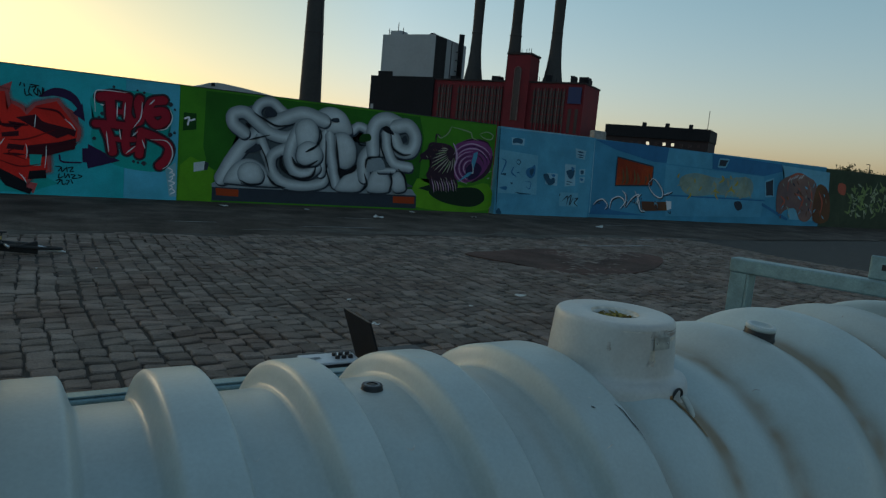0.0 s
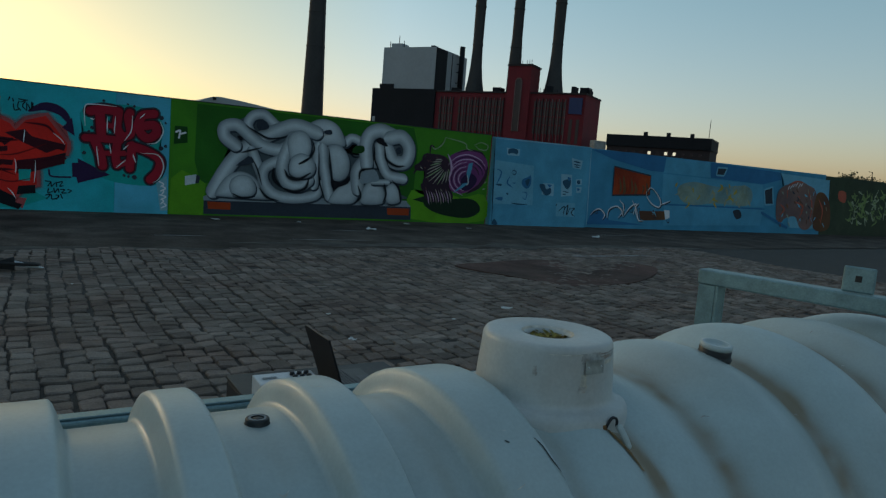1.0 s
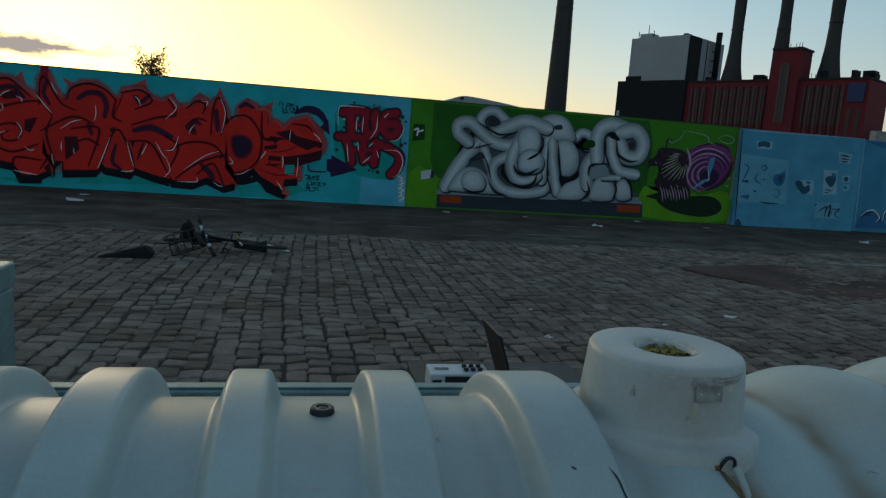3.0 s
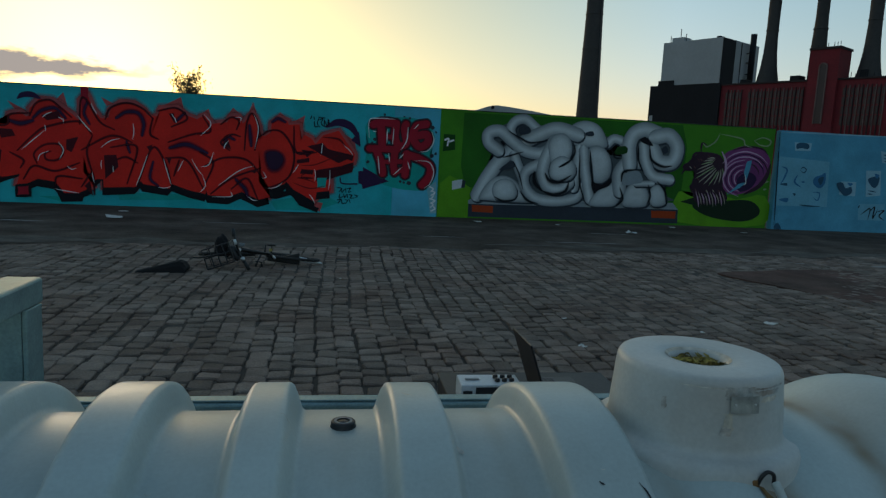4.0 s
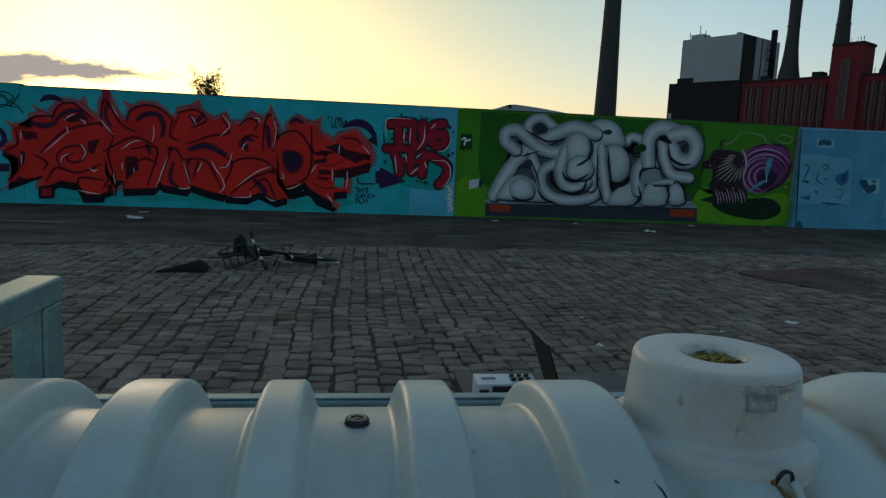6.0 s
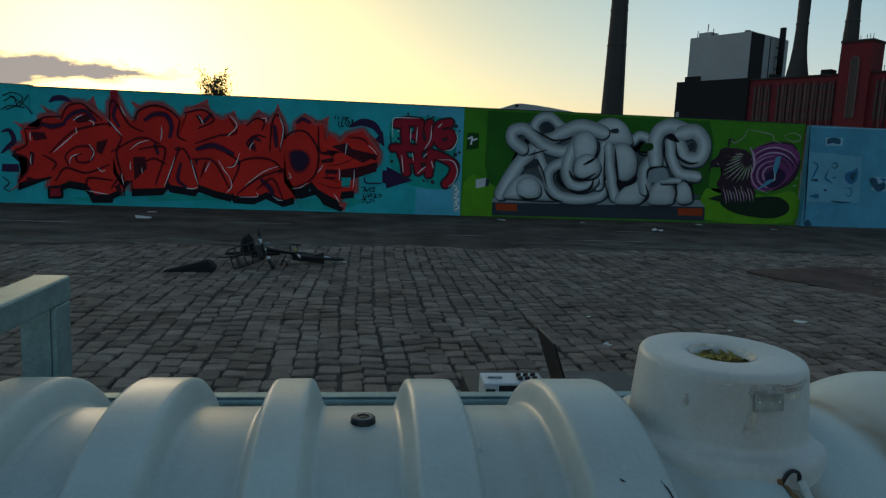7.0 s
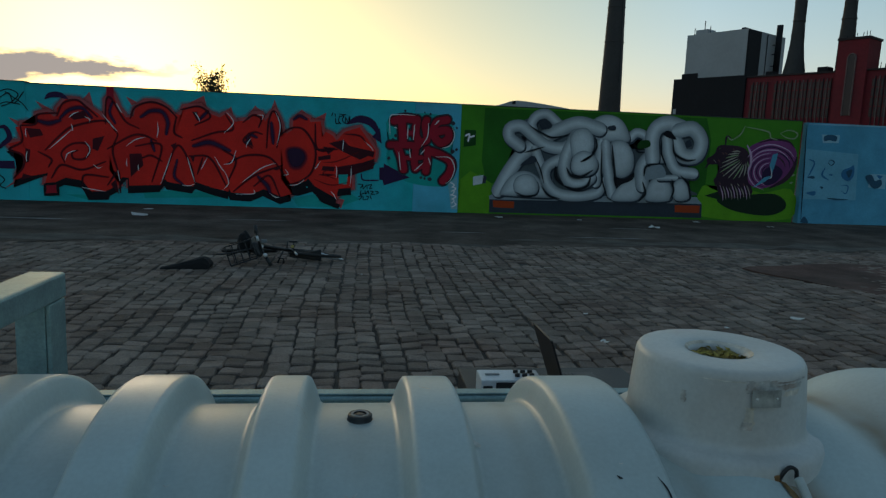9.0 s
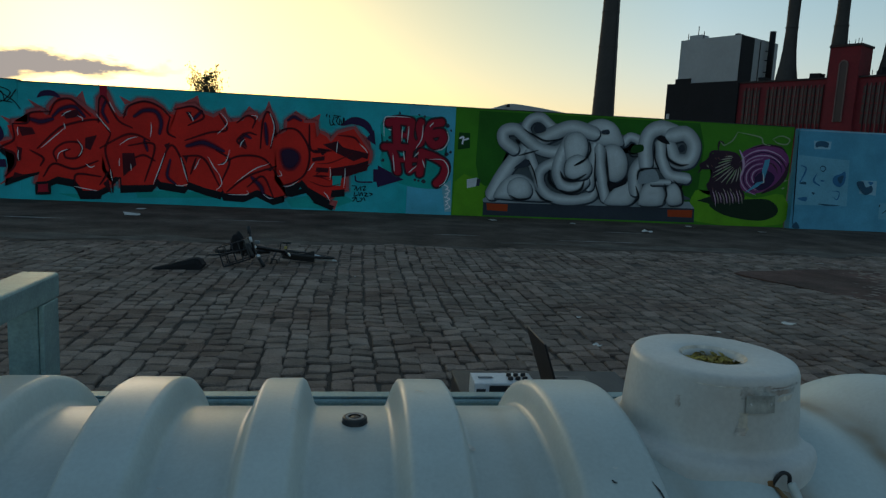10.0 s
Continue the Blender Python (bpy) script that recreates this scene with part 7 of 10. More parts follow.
ribbon(mural_silver, [(3.68, 1.59), (3.44, 1.77), (3.44, 1.98), (3.70, 2.04), (3.97, 1.85), (4.29, 1.63), (4.68, 1.57), (4.91, 1.68)], 0.280, M_SILV, 5.32, name='letter_stroke', line=M_SLATE)
ribbon(mural_silver, [(4.06, 1.50), (4.25, 1.08), (4.48, 0.63)], 0.240, M_SILV, 5.65, name='letter_stroke', line=M_SLATE)
shape(mural_silver, [(3.30, 0.45), (3.53, 0.84), (3.85, 0.99), (4.16, 0.87), (4.40, 0.59), (4.65, 0.38), (3.49, 0.39)], M_SLATE, 5.83, name='letter_shadow', smooth=4)
shape(mural_silver, [(3.27, 0.49), (3.50, 0.88), (3.82, 1.02), (4.13, 0.91), (4.37, 0.63), (4.61, 0.42), (3.46, 0.43)], M_SILV, 5.98, name='letter_form', smooth=4)
shape(mural_silver, [(3.61, 0.62), (3.68, 0.82), (3.89, 0.91), (4.11, 0.84), (4.22, 0.61), (4.11, 0.43), (3.73, 0.41)], M_SLATE, 6.16, name='letter_shadow', smooth=4)
shape(mural_silver, [(3.58, 0.66), (3.65, 0.86), (3.86, 0.95), (4.08, 0.88), (4.19, 0.64), (4.08, 0.47), (3.70, 0.45)], M_SILV, 6.3100000000000005, name='letter_form', smooth=4)
ribbon(mural_silver, [(4.80, 1.38), (4.38, 1.15), (4.35, 0.82), (4.62, 0.54), (5.09, 0.47), (5.61, 0.57), (5.70, 0.82)], 0.253, M_SILV, 6.640000000000001, name='letter_stroke', line=M_SLATE)
ribbon(mural_silver, [(5.62, 1.71), (5.61, 1.21), (5.56, 0.81)], 0.240, M_SILV, 6.970000000000001, name='letter_stroke', line=M_SLATE)
ribbon(mural_silver, [(5.01, 1.89), (4.82, 1.46), (4.77, 1.11), (4.93, 0.81), (5.23, 0.77), (5.42, 0.91)], 0.293, M_SILV, 7.300000000000001, name='letter_stroke', line=M_SLATE)
shape(mural_silver, [(4.90, 1.79), (5.03, 1.98), (5.27, 2.02), (5.45, 1.87), (5.49, 1.62), (5.40, 1.40), (5.17, 1.26), (5.00, 1.33), (4.93, 1.53)], M_SLATE, 7.48, name='letter_shadow', smooth=4)
shape(mural_silver, [(4.87, 1.83), (5.00, 2.02), (5.24, 2.06), (5.41, 1.91), (5.46, 1.65), (5.37, 1.44), (5.14, 1.29), (4.97, 1.37), (4.90, 1.57)], M_SILV, 7.630000000000001, name='letter_form', smooth=4)
shape(mural_silver, [(4.96, 1.14), (5.02, 1.38), (5.26, 1.50), (5.54, 1.38), (5.62, 1.15), (5.50, 0.95), (5.22, 0.90), (5.02, 0.99)], M_SLATE, 7.81, name='letter_shadow', smooth=4)
shape(mural_silver, [(4.93, 1.18), (4.99, 1.42), (5.23, 1.54), (5.51, 1.42), (5.59, 1.18), (5.46, 0.99), (5.19, 0.94), (4.99, 1.02)], M_SILV, 7.96, name='letter_form', smooth=4)
ribbon(mural_silver, [(5.74, 1.69), (5.81, 1.22), (5.97, 0.56)], 0.253, M_SILV, 8.29, name='letter_stroke', line=M_SLATE)
shape(mural_silver, [(5.89, 1.69), (6.09, 1.79), (6.32, 1.70), (6.48, 1.43), (6.47, 1.08), (6.28, 0.91), (6.05, 0.95), (5.97, 1.29)], M_SLATE, 8.47, name='letter_shadow', smooth=4)
shape(mural_silver, [(5.86, 1.73), (6.06, 1.83), (6.29, 1.73), (6.45, 1.46), (6.44, 1.12), (6.25, 0.95), (6.02, 0.99), (5.93, 1.33)], M_SILV, 8.620000000000001, name='letter_form', smooth=4)
shape(mural_silver, [(5.99, 0.39), (6.13, 0.66), (6.37, 0.86), (6.61, 0.92), (6.80, 0.66), (6.67, 0.39), (6.32, 0.34)], M_SLATE, 8.799999999999999, name='letter_shadow', smooth=4)
shape(mural_silver, [(5.96, 0.42), (6.10, 0.70), (6.34, 0.90), (6.58, 0.96), (6.76, 0.70), (6.63, 0.43), (6.29, 0.38)], M_SILV, 8.95, name='letter_form', smooth=4)
ribbon(mural_silver, [(6.71, 0.79), (6.67, 1.18), (6.85, 1.44), (7.21, 1.50)], 0.347, M_SILV, 9.280000000000001, name='letter_stroke', line=M_SLATE)
shape(mural_silver, [(6.84, 0.39), (6.89, 0.75), (7.07, 0.94), (7.35, 0.90), (7.51, 0.64), (7.43, 0.39)], M_SLATE, 9.459999999999999, name='letter_shadow', smooth=4)
shape(mural_silver, [(6.80, 0.43), (6.85, 0.79), (7.03, 0.98), (7.32, 0.94), (7.48, 0.68), (7.40, 0.43)], M_SILV, 9.61, name='letter_form', smooth=4)
ribbon(mural_silver, [(6.91, 1.41), (6.86, 1.87), (6.97, 2.15), (7.24, 2.26), (7.56, 2.18)], 0.360, M_SILV, 9.940000000000001, name='letter_stroke', line=M_SLATE)
ribbon(mural_silver, [(7.51, 2.10), (7.85, 2.15), (8.08, 1.89), (8.00, 1.54), (7.66, 1.52), (7.49, 1.78)], 0.360, M_SILV, 10.27, name='letter_stroke', line=M_SLATE)
ribbon(mural_silver, [(7.23, 1.87), (7.32, 1.49), (7.53, 1.17), (7.96, 1.10)], 0.267, M_SILV, 10.600000000000001, name='letter_stroke', line=M_SLATE)
ribbon(mural_silver, [(7.12, 0.97), (7.52, 0.99)], 0.147, M_SILV, 10.93, name='letter_stroke', line=M_SLATE)
shape(mural_silver, [(7.50, 0.58), (7.53, 0.83), (7.72, 0.93), (7.93, 0.74), (7.94, 0.46), (7.63, 0.40)], M_SLATE, 11.110000000000001, name='letter_shadow', smooth=4)
shape(mural_silver, [(7.47, 0.62), (7.50, 0.87), (7.69, 0.97), (7.90, 0.78), (7.91, 0.50), (7.60, 0.44)], M_SILV, 11.260000000000002, name='letter_form', smooth=4)
shape(mural_silver, [(4.12, 2.10), (4.21, 2.21), (4.36, 2.17), (4.41, 2.04), (4.20, 1.98)], M_SLATE, 12.3, name='counter', smooth=3)
shape(mural_silver, [(5.75, 2.11), (5.92, 2.15), (5.95, 2.05), (5.79, 2.04)], M_SLATE, 12.3, name='counter', smooth=3)
shape(mural_silver, [(6.52, 1.64), (6.56, 1.81), (6.79, 1.84), (6.81, 1.69)], M_DGREEN2, 12.3, name='counter', smooth=3)
shape(mural_silver, [(7.12, 2.00), (7.25, 2.09), (7.47, 1.89), (7.26, 1.92)], M_BLACK, 12.3, name='counter', smooth=3)
shape(mural_silver, [(6.77, 0.92), (6.83, 1.21), (7.14, 1.28), (7.28, 1.02), (7.04, 0.96)], M_SILV2, 12.3, name='counter', smooth=3)
shape(mural_silver, [(5.99, 0.96), (6.25, 0.91), (6.47, 1.08), (6.45, 0.90), (6.18, 0.78), (6.07, 0.70)], M_BLACK, 12.3, name='counter', smooth=3)
shape(mural_silver, [(3.71, 1.14), (4.00, 1.37), (4.09, 1.23)], M_SLATE, 12.3, name='counter', smooth=3)
shape(mural_silver, [(7.69, 1.82), (7.79, 1.90), (7.86, 1.77), (7.75, 1.71)], M_SLATE, 12.3, name='counter', smooth=3)
shape(mural_silver, [(3.70, 1.81), (3.83, 1.78), (3.79, 1.70)], M_BLACK, 12.3, name='counter', smooth=3)
shape(mural_silver, [(5.14, 1.28), (5.40, 1.45), (5.30, 1.32)], M_BLACK, 12.3, name='counter', smooth=3)
ribbon(mural_silver, [(3.89, 2.05), (4.17, 1.91), (4.44, 1.81), (4.82, 1.88)], 0.085, M_SOFTK, 12.5, name='inner_shade', taper=1)
ribbon(mural_silver, [(4.56, 1.14), (4.59, 0.90), (4.77, 0.71)], 0.167, M_SOFTK, 12.5, name='inner_shade', taper=1)
ribbon(mural_silver, [(4.80, 0.70), (5.08, 0.63), (5.35, 0.72), (5.43, 0.96)], 0.144, M_SOFTK, 12.5, name='inner_shade', taper=1)
ribbon(mural_silver, [(4.83, 1.12), (4.94, 0.96), (5.19, 0.93), (5.46, 1.09)], 0.144, M_SOFTK, 12.5, name='inner_shade', taper=1)
ribbon(mural_silver, [(5.47, 1.86), (5.52, 1.63), (5.38, 1.40), (5.17, 1.27)], 0.085, M_SOFTK, 12.5, name='inner_shade', taper=1)
ribbon(mural_silver, [(5.65, 1.58), (5.69, 0.95), (5.87, 0.45)], 0.072, M_SOFTK, 12.5, name='inner_shade', taper=1)
ribbon(mural_silver, [(5.89, 1.70), (5.97, 1.23), (6.07, 0.75)], 0.095, M_SOFTK, 12.5, name='inner_shade', taper=1)
ribbon(mural_silver, [(7.09, 1.87), (7.12, 1.55), (7.26, 1.26)], 0.095, M_SOFTK, 12.5, name='inner_shade', taper=1)
ribbon(mural_silver, [(7.38, 1.80), (7.46, 1.55), (7.74, 1.41), (7.98, 1.43)], 0.121, M_SOFTK, 12.5, name='inner_shade', taper=1)
ribbon(mural_silver, [(6.73, 1.00), (6.78, 1.24), (7.14, 1.31)], 0.108, M_SOFTK, 12.5, name='inner_shade', taper=1)
ribbon(mural_silver, [(7.65, 1.04), (7.86, 0.83), (7.94, 0.49)], 0.095, M_SOFTK, 12.5, name='inner_shade', taper=1)
ribbon(mural_silver, [(7.43, 0.95), (7.50, 0.68), (7.43, 0.46)], 0.085, M_SOFTK, 12.5, name='inner_shade', taper=1)
ribbon(mural_silver, [(6.71, 0.86), (6.80, 0.59), (6.66, 0.41)], 0.095, M_SOFTK, 12.5, name='inner_shade', taper=1)
ribbon(mural_silver, [(4.25, 0.67), (4.43, 0.47), (4.71, 0.40)], 0.085, M_SOFTK, 12.5, name='inner_shade', taper=1)
ribbon(mural_silver, [(3.64, 0.52), (3.86, 0.43), (4.16, 0.47)], 0.085, M_SOFTK, 12.5, name='inner_shade', taper=1)
ribbon(mural_silver, [(3.80, 1.44), (3.99, 1.50), (4.27, 1.59)], 0.072, M_SOFTK, 12.5, name='inner_shade', taper=1)
ribbon(mural_silver, [(4.04, 1.37), (4.20, 1.07), (4.31, 0.73)], 0.059, M_SOFTK, 12.5, name='inner_shade', taper=1)
ribbon(mural_silver, [(6.42, 1.75), (6.53, 1.57), (6.70, 1.56)], 0.072, M_SOFTK, 12.5, name='inner_shade', taper=1)

# shell-like painting
mural_shell = thing("mural", "purple shell-like shape with grey plumes on green wall", "mural", (10.0, WALL_Y, 0), group="murals on the wall")
shape(mural_shell, [(8.64, 0.48), (8.86, 0.55), (9.51, 0.65), (10.12, 0.68), (10.43, 0.51), (10.42, 0.30), (10.05, 0.15), (9.43, 0.18), (8.95, 0.29)], M_SHADE, 2, name='cast_shadow', smooth=4)
shape(mural_shell, [(8.31, 0.58), (8.73, 0.72), (8.90, 0.46)], M_SHADE, 2.1, name='cast_shadow')
shape(mural_shell, [(8.58, 1.71), (8.80, 1.81), (9.25, 1.74), (9.44, 1.38), (9.45, 0.97), (9.54, 0.67), (9.22, 0.56), (8.75, 0.56), (8.61, 0.82), (8.56, 1.02), (8.62, 1.32), (8.39, 1.34), (8.29, 1.46), (8.42, 1.55)], M_DSHELL, 3, name='body', smooth=4)
ribbon(mural_shell, [(8.77, 1.55), (8.46, 1.48), (8.27, 1.25)], 0.070, M_DSHELL, 3.1, name='claw', taper=1)
ribbon(mural_shell, [(8.83, 1.80), (8.58, 1.76), (8.50, 1.59)], 0.060, M_DSHELL, 3.1, name='claw', taper=1)
ribbon(mural_shell, [(8.87, 1.98), (8.74, 2.01), (8.73, 1.79)], 0.050, M_DSHELL, 3.1, name='claw', taper=1)
ribbon(mural_shell, [(8.61, 1.05), (8.54, 0.97), (8.59, 0.82)], 0.050, M_DSHELL, 3.1, name='claw', taper=1)
ribbon(mural_shell, [(8.37, 1.52), (8.31, 1.42), (8.39, 1.34)], 0.050, M_DSHELL, 3.1, name='claw', taper=1)
ribbon(mural_shell, [(9.09, 1.59), (8.94, 1.56), (8.76, 1.50)], 0.034, M_PLUME2, 5, name='plume', taper=1)
ribbon(mural_shell, [(9.07, 1.55), (8.90, 1.48), (8.68, 1.38)], 0.034, M_PLUME, 5, name='plume', taper=1)
ribbon(mural_shell, [(9.09, 1.50), (8.90, 1.40), (8.66, 1.27)], 0.034, M_PLUME, 5, name='plume', taper=1)
ribbon(mural_shell, [(9.12, 1.46), (8.91, 1.33), (8.65, 1.16)], 0.034, M_PLUME2, 5, name='plume', taper=1)
ribbon(mural_shell, [(9.15, 1.43), (8.97, 1.27), (8.74, 1.07)], 0.034, M_PLUME, 5, name='plume', taper=1)
ribbon(mural_shell, [(9.18, 1.40), (9.05, 1.23), (8.88, 1.03)], 0.034, M_PLUME, 5, name='plume', taper=1)
ribbon(mural_shell, [(9.22, 1.37), (9.14, 1.21), (9.01, 1.01)], 0.034, M_PLUME2, 5, name='plume', taper=1)
ribbon(mural_shell, [(9.25, 1.38), (9.22, 1.23), (9.15, 1.04)], 0.034, M_PLUME, 5, name='plume', taper=1)
ribbon(mural_shell, [(9.29, 1.41), (9.30, 1.26), (9.27, 1.08)], 0.034, M_PLUME, 5, name='plume', taper=1)
ribbon(mural_shell, [(9.32, 1.44), (9.37, 1.31), (9.36, 1.14)], 0.034, M_PLUME2, 5, name='plume', taper=1)
ribbon(mural_shell, [(9.10, 1.63), (8.98, 1.62), (8.82, 1.59)], 0.034, M_PLUME, 5, name='plume', taper=1)
ribbon(mural_shell, [(9.12, 1.66), (9.04, 1.68), (8.91, 1.66)], 0.034, M_PLUME, 5, name='plume', taper=1)
ribbon(mural_shell, [(8.68, 0.85), (8.76, 0.67), (8.80, 0.48)], 0.026, M_LILAC, 5, name='plume', taper=1)
ribbon(mural_shell, [(8.76, 0.83), (8.83, 0.68), (8.87, 0.52)], 0.026, M_PLUME, 5, name='plume', taper=1)
ribbon(mural_shell, [(8.84, 0.81), (8.91, 0.68), (8.94, 0.55)], 0.026, M_LILAC, 5, name='plume', taper=1)
ribbon(mural_shell, [(8.92, 0.79), (8.99, 0.68), (9.03, 0.51)], 0.026, M_PLUME, 5, name='plume', taper=1)
ribbon(mural_shell, [(8.98, 0.87), (9.06, 0.69), (9.10, 0.54)], 0.026, M_LILAC, 5, name='plume', taper=1)
ribbon(mural_shell, [(9.06, 0.85), (9.14, 0.69), (9.18, 0.50)], 0.026, M_PLUME, 5, name='plume', taper=1)
ribbon(mural_shell, [(9.14, 0.83), (9.22, 0.70), (9.25, 0.54)], 0.026, M_LILAC, 5, name='plume', taper=1)
ribbon(mural_shell, [(9.22, 0.81), (9.29, 0.70), (9.33, 0.57)], 0.026, M_PLUME, 5, name='plume', taper=1)
ribbon(mural_shell, [(9.29, 0.89), (9.37, 0.70), (9.41, 0.53)], 0.026, M_LILAC, 5, name='plume', taper=1)
ribbon(mural_shell, [(9.37, 0.87), (9.45, 0.71), (9.49, 0.56)], 0.026, M_PLUME, 5, name='plume', taper=1)
ribbon(mural_shell, [(8.69, 1.17), (8.75, 1.11)], 0.022, M_DSHELL2, 5.2, name='fleck', taper=1)
ribbon(mural_shell, [(8.65, 0.92), (8.71, 0.86)], 0.022, M_DSHELL2, 5.2, name='fleck', taper=1)
ribbon(mural_shell, [(8.95, 0.89), (9.01, 0.83)], 0.022, M_PLUME, 5.2, name='fleck', taper=1)
ribbon(mural_shell, [(9.12, 0.91), (9.18, 0.84)], 0.022, M_PLUME, 5.2, name='fleck', taper=1)
ribbon(mural_shell, [(8.73, 1.65), (8.79, 1.58)], 0.022, M_DSHELL2, 5.2, name='fleck', taper=1)
ribbon(mural_shell, [(8.93, 1.74), (8.98, 1.67)], 0.022, M_DSHELL2, 5.2, name='fleck', taper=1)
ribbon(mural_shell, [(8.57, 1.46), (8.63, 1.40)], 0.022, M_DSHELL2, 5.2, name='fleck', taper=1)
ribbon(mural_shell, [(9.27, 0.91), (9.33, 0.84)], 0.022, M_DSHELL2, 5.2, name='fleck', taper=1)
ribbon(mural_shell, [(8.46, 1.45), (8.52, 1.39)], 0.022, M_PLUME, 5.2, name='fleck', taper=1)
ribbon(mural_shell, [(9.43, 0.79), (9.49, 0.73)], 0.022, M_DSHELL2, 5.2, name='fleck', taper=1)
ribbon(mural_shell, [(8.66, 1.64), (8.71, 1.58)], 0.022, M_DSHELL2, 5.2, name='fleck', taper=1)
ribbon(mural_shell, [(8.84, 1.43), (8.90, 1.37)], 0.022, M_DSHELL2, 5.2, name='fleck', taper=1)
shape(mural_shell, [(9.34, 1.77), (9.56, 1.91), (9.86, 2.01), (10.20, 2.00), (10.47, 1.86), (10.59, 1.67), (10.55, 1.40), (10.42, 1.14), (10.16, 0.94), (9.80, 0.81), (9.52, 0.85), (9.38, 1.02), (9.41, 1.32), (9.42, 1.58)], M_PLUM, 4, name='shell', smooth=4)
ribbon(mural_shell, [(10.60, 1.59), (10.53, 1.29), (10.34, 1.03), (9.97, 0.82)], 0.120, M_DSHELL, 5, name='shell_shade', taper=1)
ribbon(mural_shell, [(10.51, 1.82), (10.33, 1.96), (9.92, 1.99), (9.55, 1.89)], 0.050, M_DSHELL, 5, name='shell_edge', taper=1)
ribbon(mural_shell, [(9.90, 1.07), (9.81, 1.10), (9.76, 1.16), (9.74, 1.23), (9.77, 1.30), (9.84, 1.35), (9.92, 1.37)], 0.030, M_PURP, 5.3, name='shell_band', taper=1)
ribbon(mural_shell, [(9.88, 1.01), (9.77, 1.05), (9.69, 1.13), (9.67, 1.23), (9.71, 1.33), (9.80, 1.40), (9.92, 1.43)], 0.030, M_LILAC, 5.3, name='shell_band', taper=1)
ribbon(mural_shell, [(9.87, 0.95), (9.72, 1.01), (9.62, 1.11), (9.59, 1.24), (9.64, 1.36), (9.76, 1.45), (9.92, 1.49)], 0.030, M_PURP, 5.3, name='shell_band', taper=1)
ribbon(mural_shell, [(9.86, 0.89), (9.67, 0.96), (9.55, 1.08), (9.52, 1.24), (9.58, 1.39), (9.72, 1.50), (9.92, 1.55)], 0.030, M_LILAC, 5.3, name='shell_band', taper=1)
ribbon(mural_shell, [(9.84, 0.83), (9.63, 0.91), (9.48, 1.06), (9.45, 1.24), (9.52, 1.42), (9.69, 1.55), (9.91, 1.61)], 0.030, M_PURP, 5.3, name='shell_band', taper=1)
ribbon(mural_shell, [(9.83, 0.77), (9.58, 0.87), (9.42, 1.04), (9.37, 1.25), (9.46, 1.45), (9.65, 1.60), (9.91, 1.67)], 0.030, M_LILAC, 5.3, name='shell_band', taper=1)
ribbon(mural_shell, [(9.42, 1.48), (9.54, 1.62), (9.71, 1.71), (9.89, 1.74), (10.09, 1.73), (10.27, 1.65), (10.41, 1.53)], 0.030, M_LILAC, 5.3, name='shell_band', taper=1)
ribbon(mural_shell, [(9.37, 1.51), (9.50, 1.66), (9.68, 1.76), (9.89, 1.81), (10.11, 1.78), (10.31, 1.70), (10.47, 1.56)], 0.030, M_PURP, 5.3, name='shell_band', taper=1)
ribbon(mural_shell, [(9.31, 1.54), (9.46, 1.71), (9.65, 1.82), (9.89, 1.87), (10.12, 1.84), (10.35, 1.75), (10.52, 1.60)], 0.030, M_LILAC, 5.3, name='shell_band', taper=1)
ribbon(mural_shell, [(10.05, 1.57), (10.15, 1.55), (10.23, 1.49), (10.29, 1.42), (10.32, 1.33)], 0.035, M_DSHELL, 5.3, name='shell_band', taper=1)
ribbon(mural_shell, [(10.07, 1.68), (10.21, 1.64), (10.33, 1.56), (10.41, 1.46), (10.44, 1.34)], 0.035, M_PURP, 5.3, name='shell_band', taper=1)
ribbon(mural_shell, [(10.09, 1.77), (10.27, 1.72), (10.41, 1.62), (10.51, 1.49), (10.56, 1.34)], 0.035, M_DSHELL, 5.3, name='shell_band', taper=1)
shape(mural_shell, [(9.80, 1.27), (10.05, 1.38), (10.27, 1.22), (10.12, 0.97), (9.85, 0.89), (9.74, 1.07)], M_PURP, 5.6, name='hollow', smooth=4)
shape(mural_shell, [(9.96, 1.63), (10.09, 1.67), (10.07, 1.48), (9.99, 1.15), (9.91, 1.36)], M_BLUE, 5.8, name='blue_glint')
shape(mural_shell, [(9.52, 0.81), (9.81, 1.08), (10.01, 1.13), (9.84, 0.98)], M_BLUE, 5.8, name='blue_glint')
ribbon(mural_shell, [(9.94, 1.33), (9.99, 1.11), (9.93, 1.05)], 0.022, M_WHITE, 6, name='glint', taper=1)
ribbon(mural_shell, [(9.27, 1.84), (9.38, 1.65), (9.42, 1.43), (9.38, 1.20)], 0.060, M_LILAC, 6, name='collar', taper=1)
ribbon(mural_shell, [(8.86, 1.92), (9.07, 2.07), (9.18, 2.28)], 0.035, M_PLUME2, 6, name='feeler', taper=1)
ribbon(mural_shell, [(9.19, 2.26), (9.52, 2.22), (9.80, 2.16), (9.87, 2.03), (10.06, 1.98)], 0.035, M_PLUME2, 6, name='feeler', taper=1)
ribbon(mural_shell, [(10.10, 2.15), (10.32, 2.23), (10.54, 2.16), (10.48, 2.04), (10.26, 2.05), (10.10, 2.14)], 0.035, M_PLUME2, 6, name='feeler', taper=1)
ribbon(mural_shell, [(8.75, 2.02), (8.85, 1.94), (8.99, 1.99)], 0.030, M_PLUME2, 6, name='feeler', taper=1)
ribbon(mural_shell, [(10.22, 0.66), (10.51, 0.63), (10.72, 0.65)], 0.030, M_LIME, 2.5, name='fleck', taper=1)
